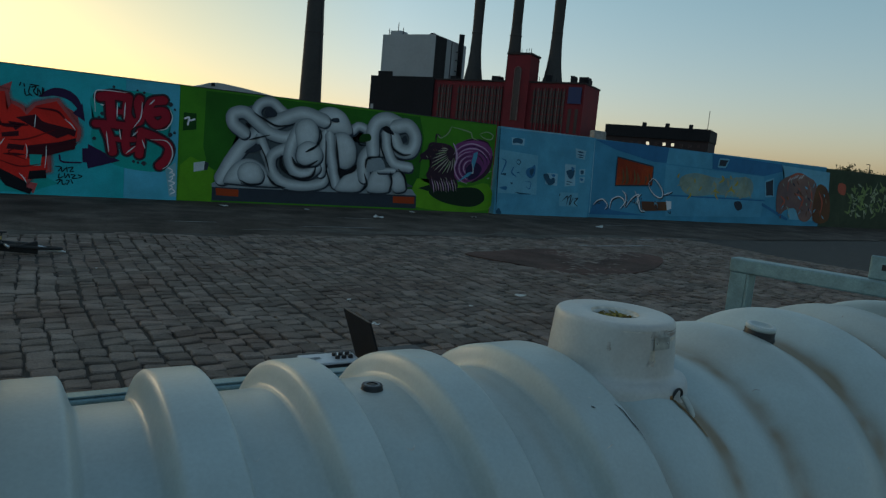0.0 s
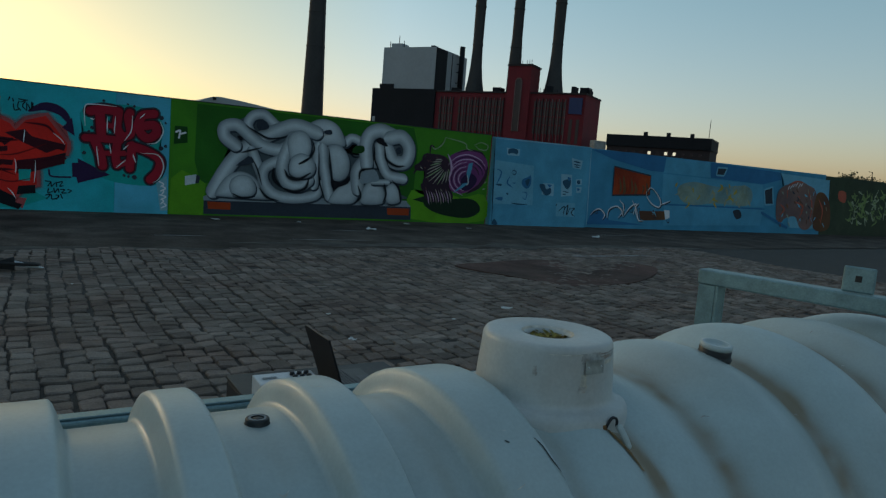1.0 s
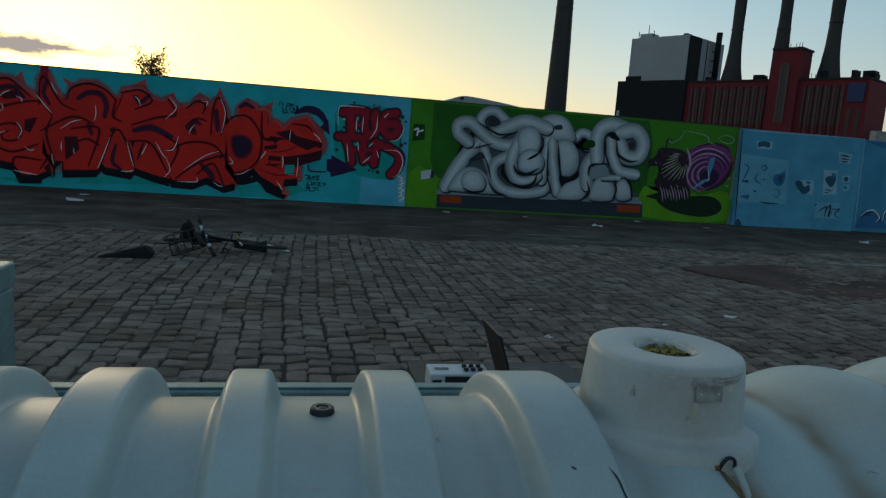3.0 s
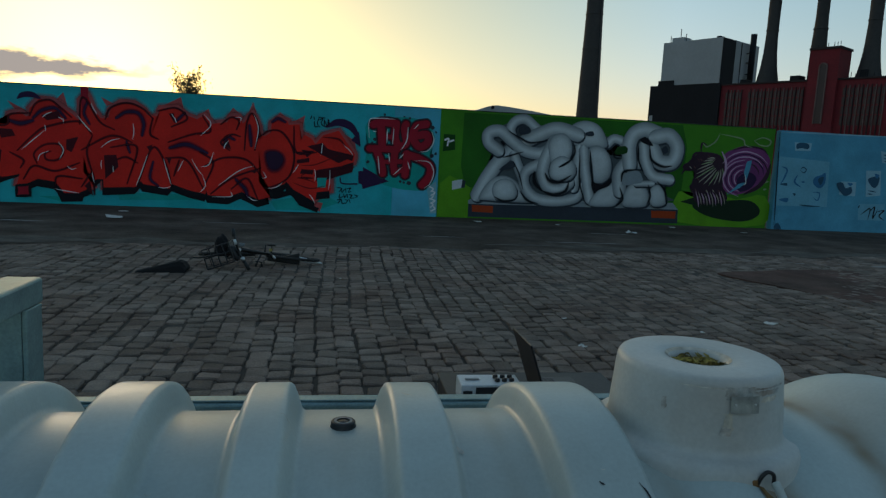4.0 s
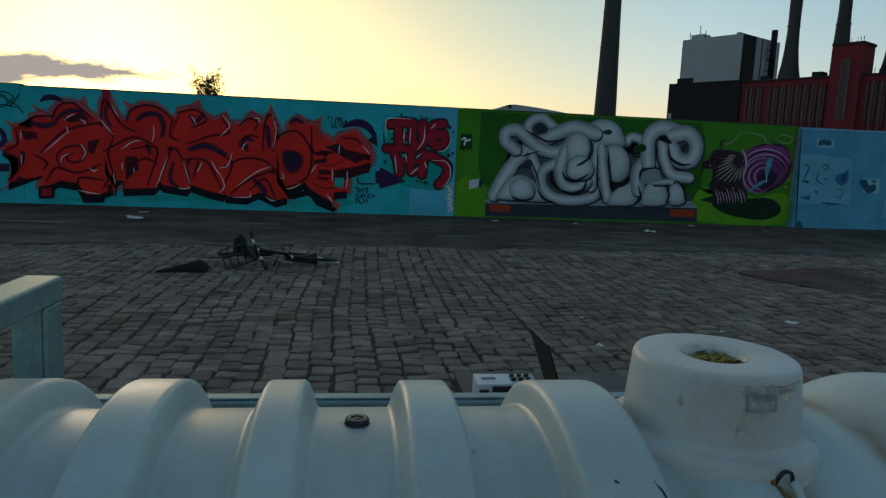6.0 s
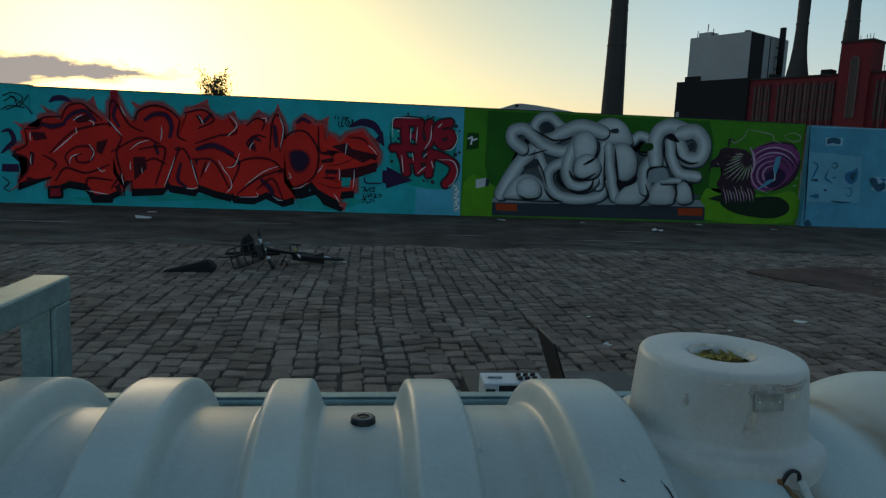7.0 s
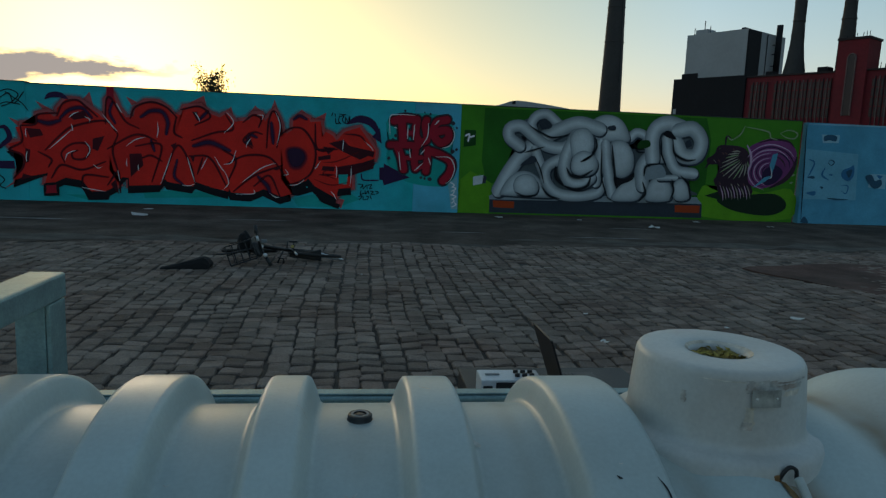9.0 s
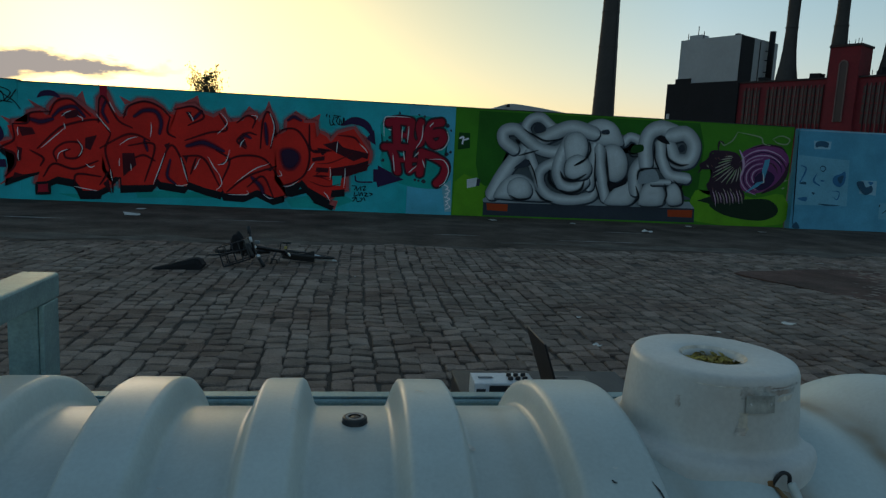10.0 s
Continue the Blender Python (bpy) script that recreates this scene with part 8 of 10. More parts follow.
ribbon(mural_shell, [(10.49, 1.14), (10.61, 1.17)], 0.050, M_PLUME2, 2.5, name='fleck', taper=1)
ribbon(mural_shell, [(10.49, 0.96), (10.57, 0.98)], 0.050, M_PLUME2, 2.5, name='fleck', taper=1)

# pale blue panel with painted papers
mural_papers = thing("mural", "painted sheets of paper and small tags on pale blue panel", "mural", (12.5, WALL_Y - 0.14, 0), group="murals on the wall")
shape(mural_papers, [(10.74, 1.80), (12.12, 1.73), (12.20, 0.60), (10.80, 0.59)], M_PALE, 36, name='sheet')
shape(mural_papers, [(11.10, 2.16), (11.57, 2.16), (11.56, 1.97), (11.14, 1.96)], M_PALE2, 37, name='sheet')
shape(mural_papers, [(13.51, 2.06), (13.96, 2.01), (13.92, 1.75), (13.59, 1.77)], M_PALE2, 37, name='sheet')
shape(mural_papers, [(12.51, 1.26), (12.93, 1.26), (12.95, 0.90), (12.49, 0.93)], M_PALE2, 37, name='sheet')
shape(mural_papers, [(13.17, 1.56), (13.59, 1.57), (13.66, 0.95), (13.25, 0.90)], M_PALE2, 37, name='sheet')
shape(mural_papers, [(13.76, 1.44), (14.00, 1.47), (14.01, 1.29), (13.79, 1.28)], M_PALE2, 37, name='sheet')
shape(mural_papers, [(13.80, 1.21), (14.02, 1.22), (14.01, 1.05), (13.84, 1.04)], M_PALE2, 37, name='sheet')
shape(mural_papers, [(13.08, 0.72), (13.83, 0.73), (13.83, 0.31), (13.11, 0.31)], M_PALE, 37, name='sheet')
shape(mural_papers, [(11.16, 2.12), (11.30, 2.16), (11.49, 2.13), (11.48, 2.01), (11.30, 2.03), (11.17, 2.00)], M_SLATEB, 38, name='figure', smooth=3)
shape(mural_papers, [(11.75, 1.32), (11.92, 1.39), (12.04, 1.45), (12.06, 1.19), (11.92, 1.06), (11.74, 1.17)], M_BLUE2, 38, name='figure', smooth=3)
shape(mural_papers, [(11.85, 1.29), (12.01, 1.35), (11.95, 1.14)], M_SLATEB, 38, name='figure', smooth=3)
shape(mural_papers, [(10.82, 1.12), (11.00, 1.16), (11.02, 1.09)], M_SLATEB, 38, name='figure', smooth=3)
shape(mural_papers, [(10.84, 0.74), (11.09, 0.79), (11.07, 0.68)], M_BLUE2, 38, name='figure', smooth=3)
shape(mural_papers, [(11.20, 0.91), (11.29, 0.90), (11.26, 0.85)], M_SLATEB, 38, name='figure', smooth=3)
shape(mural_papers, [(12.38, 1.20), (12.55, 1.23), (12.65, 1.09), (12.80, 1.14), (12.84, 0.99), (12.66, 0.90), (12.50, 1.02)], M_SLATEB, 38, name='figure', smooth=3)
shape(mural_papers, [(12.68, 1.23), (12.84, 1.22), (12.77, 1.15)], M_BLUE2, 38, name='figure', smooth=3)
shape(mural_papers, [(13.27, 1.37), (13.55, 1.43), (13.55, 1.22), (13.44, 1.13), (13.28, 1.27)], M_SLATEB, 38, name='figure', smooth=3)
shape(mural_papers, [(13.42, 1.49), (13.56, 1.46), (13.49, 1.37)], M_BLUE2, 38, name='figure', smooth=3)
shape(mural_papers, [(13.81, 1.40), (13.93, 1.42), (13.94, 1.32), (13.84, 1.31)], M_SLATEB, 38, name='figure', smooth=3)
shape(mural_papers, [(13.82, 1.18), (13.96, 1.16), (13.90, 1.09)], M_BLUE2, 38, name='figure', smooth=3)
shape(mural_papers, [(10.82, 0.11), (10.90, 0.16), (11.00, 0.01), (10.82, 0.01)], M_SLATEB, 38, name='figure', smooth=3)
ribbon(mural_papers, [(10.82, 1.56), (10.98, 1.48), (10.91, 1.25), (10.84, 1.12)], 0.045, M_BLUE2, 38.5, name='brush_line', taper=1)
ribbon(mural_papers, [(11.28, 1.37), (11.22, 1.19), (11.41, 1.07)], 0.050, M_BLUE2, 38.5, name='brush_line', taper=1)
ribbon(mural_papers, [(11.34, 1.49), (11.40, 1.56), (11.50, 1.51), (11.44, 1.43), (11.34, 1.48)], 0.030, M_SLATEB, 38.5, name='brush_line', taper=1)
ribbon(mural_papers, [(11.40, 1.20), (11.51, 1.20)], 0.040, M_BLUE2, 38.5, name='brush_line', taper=1)
ribbon(mural_papers, [(11.74, 0.96), (11.94, 0.94), (11.91, 0.76), (11.78, 0.82)], 0.030, M_BLUE2, 38.5, name='brush_line', taper=1)
ribbon(mural_papers, [(11.42, 0.63), (11.68, 0.61), (11.99, 0.61)], 0.040, M_SLATEB, 38.5, name='brush_line', taper=1)
ribbon(mural_papers, [(13.60, 1.97), (13.87, 1.94)], 0.050, M_SLATEB, 38.5, name='brush_line', taper=1)
ribbon(mural_papers, [(13.62, 1.88), (13.88, 1.86)], 0.040, M_SLATEB, 38.5, name='brush_line', taper=1)
ribbon(mural_papers, [(13.64, 1.81), (13.86, 1.80)], 0.040, M_SLATEB, 38.5, name='brush_line', taper=1)
ribbon(mural_papers, [(13.29, 1.06), (13.53, 1.03)], 0.030, M_SLATEB, 38.5, name='brush_line', taper=1)
ribbon(mural_papers, [(13.28, 0.98), (13.43, 0.97)], 0.030, M_SLATEB, 38.5, name='brush_line', taper=1)
ribbon(mural_papers, [(13.18, 0.45), (13.41, 0.61), (13.39, 0.33)], 0.035, M_BLACK, 38.5, name='brush_line', taper=1)
ribbon(mural_papers, [(13.41, 0.52), (13.54, 0.65), (13.52, 0.36), (13.64, 0.59)], 0.035, M_BLACK, 38.5, name='brush_line', taper=1)
ribbon(mural_papers, [(13.64, 0.54), (13.82, 0.57), (13.70, 0.43), (13.86, 0.32)], 0.035, M_BLACK, 38.5, name='brush_line', taper=1)
ribbon(mural_papers, [(13.10, 0.68), (13.08, 0.61)], 0.030, M_BLACK, 38.5, name='brush_line', taper=1)
ribbon(mural_papers, [(10.70, 2.39), (12.35, 2.41), (14.25, 2.43)], 0.035, M_PALE2, 38.5, name='brush_line', taper=1)
ribbon(mural_papers, [(14.25, 2.42), (14.31, 1.22), (14.37, 0.04)], 0.035, M_PALE2, 38.5, name='brush_line', taper=1)
ribbon(mural_papers, [(10.67, 2.37), (10.80, 0.02)], 0.030, M_BLACK, 38.5, name='brush_line', taper=1)

# blue painted room
mural_room = thing("mural", "painted room with orange window and brown rocks, blue wall", "mural", (20.0, WALL_Y, 0), group="murals on the wall")
shape(mural_room, [(14.41, 2.39), (16.24, 2.43), (17.77, 2.41), (17.85, 1.91), (17.07, 1.91), (15.32, 2.16)], M_BLUE2, 2, name='ceiling_tone')
shape(mural_room, [(17.77, 2.41), (19.98, 2.40), (20.13, 1.87), (17.72, 1.90)], M_BLUE, 2, name='ceiling_tone')
shape(mural_room, [(20.04, 2.40), (24.21, 2.31), (24.40, 2.07), (23.17, 1.81), (20.13, 1.87)], M_BLUE2, 2, name='ceiling_tone')
shape(mural_room, [(24.21, 2.29), (27.57, 2.22), (27.89, 0.22), (25.20, 0.23), (24.40, 2.07)], M_PALE, 2, name='ground_tone')
shape(mural_room, [(17.70, 1.86), (23.18, 1.79), (23.41, 0.96), (17.79, 0.88)], M_BLUE, 3, name='back_wall')
shape(mural_room, [(15.44, 1.94), (17.12, 1.75), (17.16, 1.13), (15.48, 1.04)], M_ORANGE, 3, name='painted_window', line=M_SLATE, width=0.05)
ribbon(mural_room, [(15.54, 1.72), (15.64, 1.34), (15.60, 1.10)], 0.046, M_EMBER, 4, name='shadow_streak', taper=1)
ribbon(mural_room, [(15.72, 1.59), (15.81, 1.28), (15.76, 1.10)], 0.084, M_BROWN, 4, name='shadow_streak', taper=1)
ribbon(mural_room, [(15.88, 1.67), (15.99, 1.22), (15.93, 1.11)], 0.123, M_BROWN, 4, name='shadow_streak', taper=1)
ribbon(mural_room, [(16.07, 1.54), (16.14, 1.36), (16.10, 1.11)], 0.046, M_EMBER, 4, name='shadow_streak', taper=1)
ribbon(mural_room, [(16.23, 1.61), (16.33, 1.30), (16.28, 1.12)], 0.084, M_BROWN, 4, name='shadow_streak', taper=1)
ribbon(mural_room, [(16.42, 1.48), (16.51, 1.24), (16.45, 1.13)], 0.123, M_BROWN, 4, name='shadow_streak', taper=1)
ribbon(mural_room, [(16.59, 1.56), (16.66, 1.38), (16.62, 1.13)], 0.046, M_EMBER, 4, name='shadow_streak', taper=1)
ribbon(mural_room, [(16.78, 1.42), (16.85, 1.32), (16.80, 1.14)], 0.084, M_BROWN, 4, name='shadow_streak', taper=1)
ribbon(mural_room, [(16.95, 1.50), (17.04, 1.25), (16.98, 1.14)], 0.123, M_BROWN, 4, name='shadow_streak', taper=1)
shape(mural_room, [(20.45, 2.25), (20.98, 2.26), (20.82, 1.98), (20.41, 1.98)], M_SLATE, 4, name='roof_light', line=M_PALE, width=0.06)
ribbon(mural_room, [(21.56, 1.68), (21.49, 1.61), (21.46, 1.40)], 0.049, M_OCHRE, 5.0, name='ochre_stroke', taper=1)
ribbon(mural_room, [(20.52, 1.02), (20.48, 0.97), (20.63, 0.83)], 0.088, M_OCHRE2, 5.1, name='ochre_stroke', taper=1)
ribbon(mural_room, [(21.15, 1.70), (21.22, 1.63), (21.22, 1.56)], 0.070, M_OCHRE2, 5.2, name='ochre_stroke', taper=1)
ribbon(mural_room, [(22.39, 1.19), (22.40, 1.15), (22.56, 0.97)], 0.094, M_OCHRE, 5.3, name='ochre_stroke', taper=1)
ribbon(mural_room, [(22.03, 1.08), (21.90, 0.96), (21.95, 0.91)], 0.103, M_OCHRE, 5.4, name='ochre_stroke', taper=1)
ribbon(mural_room, [(21.62, 1.54), (21.61, 1.44), (21.49, 1.35)], 0.121, M_OCHRE2, 5.0, name='ochre_stroke', taper=1)
ribbon(mural_room, [(21.82, 1.54), (21.90, 1.43), (21.93, 1.36)], 0.059, M_OCHRE, 5.1, name='ochre_stroke', taper=1)
ribbon(mural_room, [(20.26, 1.39), (20.41, 1.32), (20.45, 1.13)], 0.117, M_OCHRE, 5.2, name='ochre_stroke', taper=1)
ribbon(mural_room, [(19.66, 1.24), (19.61, 1.15), (19.53, 1.08)], 0.068, M_OCHRE2, 5.3, name='ochre_stroke', taper=1)
ribbon(mural_room, [(18.95, 1.13), (18.86, 0.99), (18.86, 1.00)], 0.062, M_OCHRE, 5.4, name='ochre_stroke', taper=1)
ribbon(mural_room, [(21.08, 1.11), (21.09, 1.06), (21.06, 0.92)], 0.122, M_OCHRE, 5.0, name='ochre_stroke', taper=1)
ribbon(mural_room, [(18.78, 1.28), (18.69, 1.16), (18.76, 1.03)], 0.091, M_OCHRE, 5.1, name='ochre_stroke', taper=1)
ribbon(mural_room, [(21.98, 1.71), (22.10, 1.65), (22.09, 1.59)], 0.105, M_OCHRE, 5.2, name='ochre_stroke', taper=1)
ribbon(mural_room, [(21.04, 1.54), (21.09, 1.44), (21.17, 1.30)], 0.111, M_OCHRE, 5.3, name='ochre_stroke', taper=1)
ribbon(mural_room, [(19.04, 1.49), (19.19, 1.37), (19.15, 1.23)], 0.050, M_OCHRE, 5.4, name='ochre_stroke', taper=1)
ribbon(mural_room, [(21.20, 1.26), (21.32, 1.22), (21.12, 1.12)], 0.083, M_OCHRE2, 5.0, name='ochre_stroke', taper=1)
ribbon(mural_room, [(20.32, 1.47), (20.31, 1.39), (20.20, 1.20)], 0.060, M_OCHRE, 5.1, name='ochre_stroke', taper=1)
ribbon(mural_room, [(19.23, 1.48), (19.26, 1.43), (19.29, 1.32)], 0.074, M_OCHRE2, 5.2, name='ochre_stroke', taper=1)
ribbon(mural_room, [(18.82, 1.47), (18.96, 1.42), (18.85, 1.36)], 0.055, M_OCHRE, 5.3, name='ochre_stroke', taper=1)
ribbon(mural_room, [(21.72, 1.24), (21.87, 1.15), (21.58, 1.06)], 0.101, M_OCHRE, 5.4, name='ochre_stroke', taper=1)
ribbon(mural_room, [(19.10, 0.97), (19.14, 0.90), (18.97, 0.75)], 0.080, M_OCHRE2, 5.0, name='ochre_stroke', taper=1)
ribbon(mural_room, [(21.54, 1.23), (21.53, 1.18), (21.51, 1.02)], 0.115, M_OCHRE, 5.1, name='ochre_stroke', taper=1)
ribbon(mural_room, [(19.05, 1.19), (18.95, 1.07), (18.99, 1.02)], 0.047, M_OCHRE2, 5.2, name='ochre_stroke', taper=1)
ribbon(mural_room, [(18.51, 1.32), (18.60, 1.28), (18.38, 1.18)], 0.068, M_OCHRE, 5.3, name='ochre_stroke', taper=1)
ribbon(mural_room, [(21.34, 1.36), (21.32, 1.24), (21.54, 1.11)], 0.097, M_OCHRE2, 5.4, name='ochre_stroke', taper=1)
ribbon(mural_room, [(22.13, 1.58), (22.10, 1.49), (22.18, 1.41)], 0.112, M_OCHRE, 5.0, name='ochre_stroke', taper=1)
ribbon(mural_room, [(20.37, 1.13), (20.26, 1.02), (20.29, 0.98)], 0.088, M_OCHRE, 5.1, name='ochre_stroke', taper=1)
ribbon(mural_room, [(20.69, 1.67), (20.81, 1.55), (20.59, 1.40)], 0.106, M_OCHRE2, 5.2, name='ochre_stroke', taper=1)
ribbon(mural_room, [(18.95, 1.51), (19.00, 1.45), (19.11, 1.36)], 0.095, M_OCHRE, 5.3, name='ochre_stroke', taper=1)
ribbon(mural_room, [(20.50, 1.18), (20.38, 1.12), (20.67, 1.06)], 0.073, M_OCHRE2, 5.4, name='ochre_stroke', taper=1)
ribbon(mural_room, [(21.85, 1.16), (21.74, 1.08), (21.73, 0.97)], 0.116, M_OCHRE, 5.0, name='ochre_stroke', taper=1)
ribbon(mural_room, [(19.20, 1.19), (19.12, 1.13), (19.30, 0.96)], 0.052, M_OCHRE, 5.1, name='ochre_stroke', taper=1)
ribbon(mural_room, [(18.42, 1.60), (18.38, 1.51), (18.41, 1.48)], 0.095, M_OCHRE2, 5.2, name='ochre_stroke', taper=1)
ribbon(mural_room, [(19.03, 1.50), (19.09, 1.46), (18.91, 1.36)], 0.120, M_OCHRE, 5.3, name='ochre_stroke', taper=1)
shape(mural_room, [(18.51, 1.46), (19.25, 1.68), (20.56, 1.58), (22.23, 1.69), (22.63, 1.28), (22.24, 0.96), (20.52, 0.99), (19.38, 0.88), (18.68, 1.05)], M_OCHREHZ, 4, name='ochre_wash', smooth=4)
shape(mural_room, [(17.91, 0.81), (20.24, 0.87), (23.42, 0.89), (23.31, 0.27), (17.98, 0.14)], M_BLUE3B, 3, name='counter_front')
ribbon(mural_room, [(17.88, 0.84), (20.24, 0.87), (23.42, 0.89)], 0.046, M_BLUE2, 4, name='counter_edge')
shape(mural_room, [(16.75, 0.59), (17.97, 0.62), (18.04, 0.33), (16.85, 0.27)], M_BROWN, 4, name='plank')
shape(mural_room, [(17.93, 0.66), (18.20, 0.65), (18.24, 0.40), (18.03, 0.34)], M_WHITE, 5, name='plank_end')
ribbon(mural_room, [(14.65, 0.37), (14.82, 0.52), (15.05, 0.56), (15.26, 0.38), (15.18, 0.24)], 0.069, M_SLATE, 5, name='curl_shadow', taper=1)
ribbon(mural_room, [(14.62, 0.40), (14.78, 0.54), (15.01, 0.58), (15.22, 0.41), (15.14, 0.27)], 0.040, M_WHITE, 6, name='curl', taper=1)
ribbon(mural_room, [(15.37, 0.28), (15.43, 0.56), (15.75, 0.68), (16.01, 0.51), (15.85, 0.29)], 0.069, M_SLATE, 5, name='curl_shadow', taper=1)
ribbon(mural_room, [(15.33, 0.31), (15.39, 0.59), (15.71, 0.70), (15.97, 0.53), (15.81, 0.32)], 0.040, M_WHITE, 6, name='curl', taper=1)
ribbon(mural_room, [(15.84, 0.87), (16.04, 0.70), (16.04, 0.35)], 0.069, M_SLATE, 5, name='curl_shadow', taper=1)
ribbon(mural_room, [(15.80, 0.90), (16.00, 0.73), (16.00, 0.37)], 0.040, M_WHITE, 6, name='curl', taper=1)
ribbon(mural_room, [(16.08, 0.35), (16.34, 0.66), (16.62, 0.77), (16.52, 0.44)], 0.069, M_SLATE, 5, name='curl_shadow', taper=1)
ribbon(mural_room, [(16.04, 0.37), (16.30, 0.68), (16.58, 0.80), (16.48, 0.47)], 0.040, M_WHITE, 6, name='curl', taper=1)
ribbon(mural_room, [(16.41, 0.89), (16.65, 0.59), (16.79, 0.27), (17.00, 0.24)], 0.069, M_SLATE, 5, name='curl_shadow', taper=1)
ribbon(mural_room, [(16.37, 0.92), (16.61, 0.62), (16.75, 0.30), (16.96, 0.26)], 0.040, M_WHITE, 6, name='curl', taper=1)
ribbon(mural_room, [(17.02, 1.18), (17.20, 1.33), (17.48, 1.20), (17.73, 0.93), (17.71, 0.73), (17.39, 0.79), (17.10, 1.00), (17.02, 1.18)], 0.069, M_SLATE, 5, name='curl_shadow', taper=1)
ribbon(mural_room, [(16.98, 1.21), (17.16, 1.36), (17.44, 1.22), (17.69, 0.96), (17.67, 0.75), (17.34, 0.82), (17.06, 1.03), (16.98, 1.21)], 0.040, M_WHITE, 6, name='curl', taper=1)
ribbon(mural_room, [(16.72, 0.81), (16.59, 0.63), (16.74, 0.30)], 0.069, M_SLATE, 5, name='curl_shadow', taper=1)
ribbon(mural_room, [(16.68, 0.84), (16.55, 0.65), (16.70, 0.33)], 0.040, M_WHITE, 6, name='curl', taper=1)
ribbon(mural_room, [(17.75, 0.80), (18.21, 0.95)], 0.069, M_SLATE, 5, name='curl_shadow', taper=1)
ribbon(mural_room, [(17.71, 0.83), (18.17, 0.97)], 0.040, M_WHITE, 6, name='curl', taper=1)
shape(mural_room, [(14.50, 0.09), (14.64, 0.48), (15.05, 0.56), (15.44, 0.25), (16.30, 0.19), (17.07, 0.13)], M_BLUE2, 4, name='ground_tone')
shape(mural_room, [(23.28, 1.61), (23.78, 1.75), (23.95, 1.09), (23.45, 1.06)], M_SLATE, 4, name='painted_window', line=M_PALE, width=0.07)
shape(mural_room, [(21.59, 0.75), (21.95, 0.80), (22.12, 0.56), (21.83, 0.47)], M_SLATE, 4, name='knob', smooth=4)
ribbon(mural_room, [(23.32, 0.75), (24.10, 0.51), (25.03, 0.23)], 0.107, M_BLUE2, 4, name='ramp')
shape(mural_room, [(24.13, 1.23), (24.27, 1.69), (25.00, 1.99), (25.52, 2.08), (26.09, 1.94), (26.61, 1.78), (26.87, 1.31), (26.87, 0.65), (26.48, 0.20), (25.92, 0.24), (25.47, 0.67), (24.78, 0.57), (24.55, 0.35), (24.26, 0.56)], M_BROWN2, 4, name='rock', smooth=4)
shape(mural_room, [(26.74, 1.53), (27.27, 1.68), (27.80, 1.23), (27.96, 0.27), (26.84, 0.25)], M_BROWN, 4, name='rock', smooth=4)
ribbon(mural_room, [(24.79, 1.35), (24.80, 1.78), (25.24, 2.03), (25.75, 2.01)], 0.077, M_RUST, 5, name='rock_streak', taper=1)
ribbon(mural_room, [(25.34, 1.26), (25.92, 1.07), (25.76, 0.63)], 0.077, M_RUST, 5, name='rock_streak', taper=1)
ribbon(mural_room, [(24.39, 1.13), (24.70, 0.93), (24.47, 0.71)], 0.077, M_RUST, 5, name='rock_streak', taper=1)
ribbon(mural_room, [(26.14, 1.72), (26.52, 1.19), (26.52, 0.53)], 0.077, M_RUST, 5, name='rock_streak', taper=1)
ribbon(mural_room, [(26.95, 1.43), (27.32, 0.99), (27.30, 0.44)], 0.077, M_RUST, 5, name='rock_streak', taper=1)
ribbon(mural_room, [(24.75, 1.71), (24.86, 1.84)], 0.031, M_WHITE, 6, name='highlight')
ribbon(mural_room, [(24.91, 1.76), (25.03, 1.89)], 0.031, M_WHITE, 6, name='highlight')
ribbon(mural_room, [(25.08, 1.81), (25.19, 1.94)], 0.031, M_WHITE, 6, name='highlight')
ribbon(mural_room, [(25.24, 1.86), (25.36, 1.99)], 0.031, M_WHITE, 6, name='highlight')
ribbon(mural_room, [(25.43, 1.82), (25.54, 1.96)], 0.031, M_WHITE, 6, name='highlight')
ribbon(mural_room, [(25.60, 1.87), (25.71, 2.01)], 0.031, M_WHITE, 6, name='highlight')
ribbon(mural_room, [(27.55, 1.14), (27.63, 0.97)], 0.030, M_OCHRE, 5.5, name='rock_streak', taper=1)
ribbon(mural_room, [(24.80, 0.89), (24.73, 0.69)], 0.031, M_BROWN, 5.6, name='rock_streak', taper=1)
ribbon(mural_room, [(26.11, 1.23), (26.10, 1.11)], 0.064, M_OCHRE, 5.7, name='rock_streak', taper=1)
ribbon(mural_room, [(25.52, 1.17), (25.76, 1.04)], 0.076, M_PALE, 5.8, name='rock_streak', taper=1)
ribbon(mural_room, [(26.10, 1.79), (26.20, 1.59)], 0.037, M_OCHRE, 5.9, name='rock_streak', taper=1)
ribbon(mural_room, [(26.66, 0.82), (26.90, 0.69)], 0.041, M_BROWN, 5.5, name='rock_streak', taper=1)
ribbon(mural_room, [(25.03, 0.46), (25.22, 0.29)], 0.052, M_OCHRE, 5.6, name='rock_streak', taper=1)
ribbon(mural_room, [(25.27, 1.28), (25.39, 1.18)], 0.069, M_BROWN, 5.7, name='rock_streak', taper=1)
ribbon(mural_room, [(26.34, 1.56), (26.40, 1.35)], 0.040, M_OCHRE, 5.8, name='rock_streak', taper=1)
ribbon(mural_room, [(24.52, 0.58), (24.41, 0.41)], 0.053, M_BROWN, 5.9, name='rock_streak', taper=1)
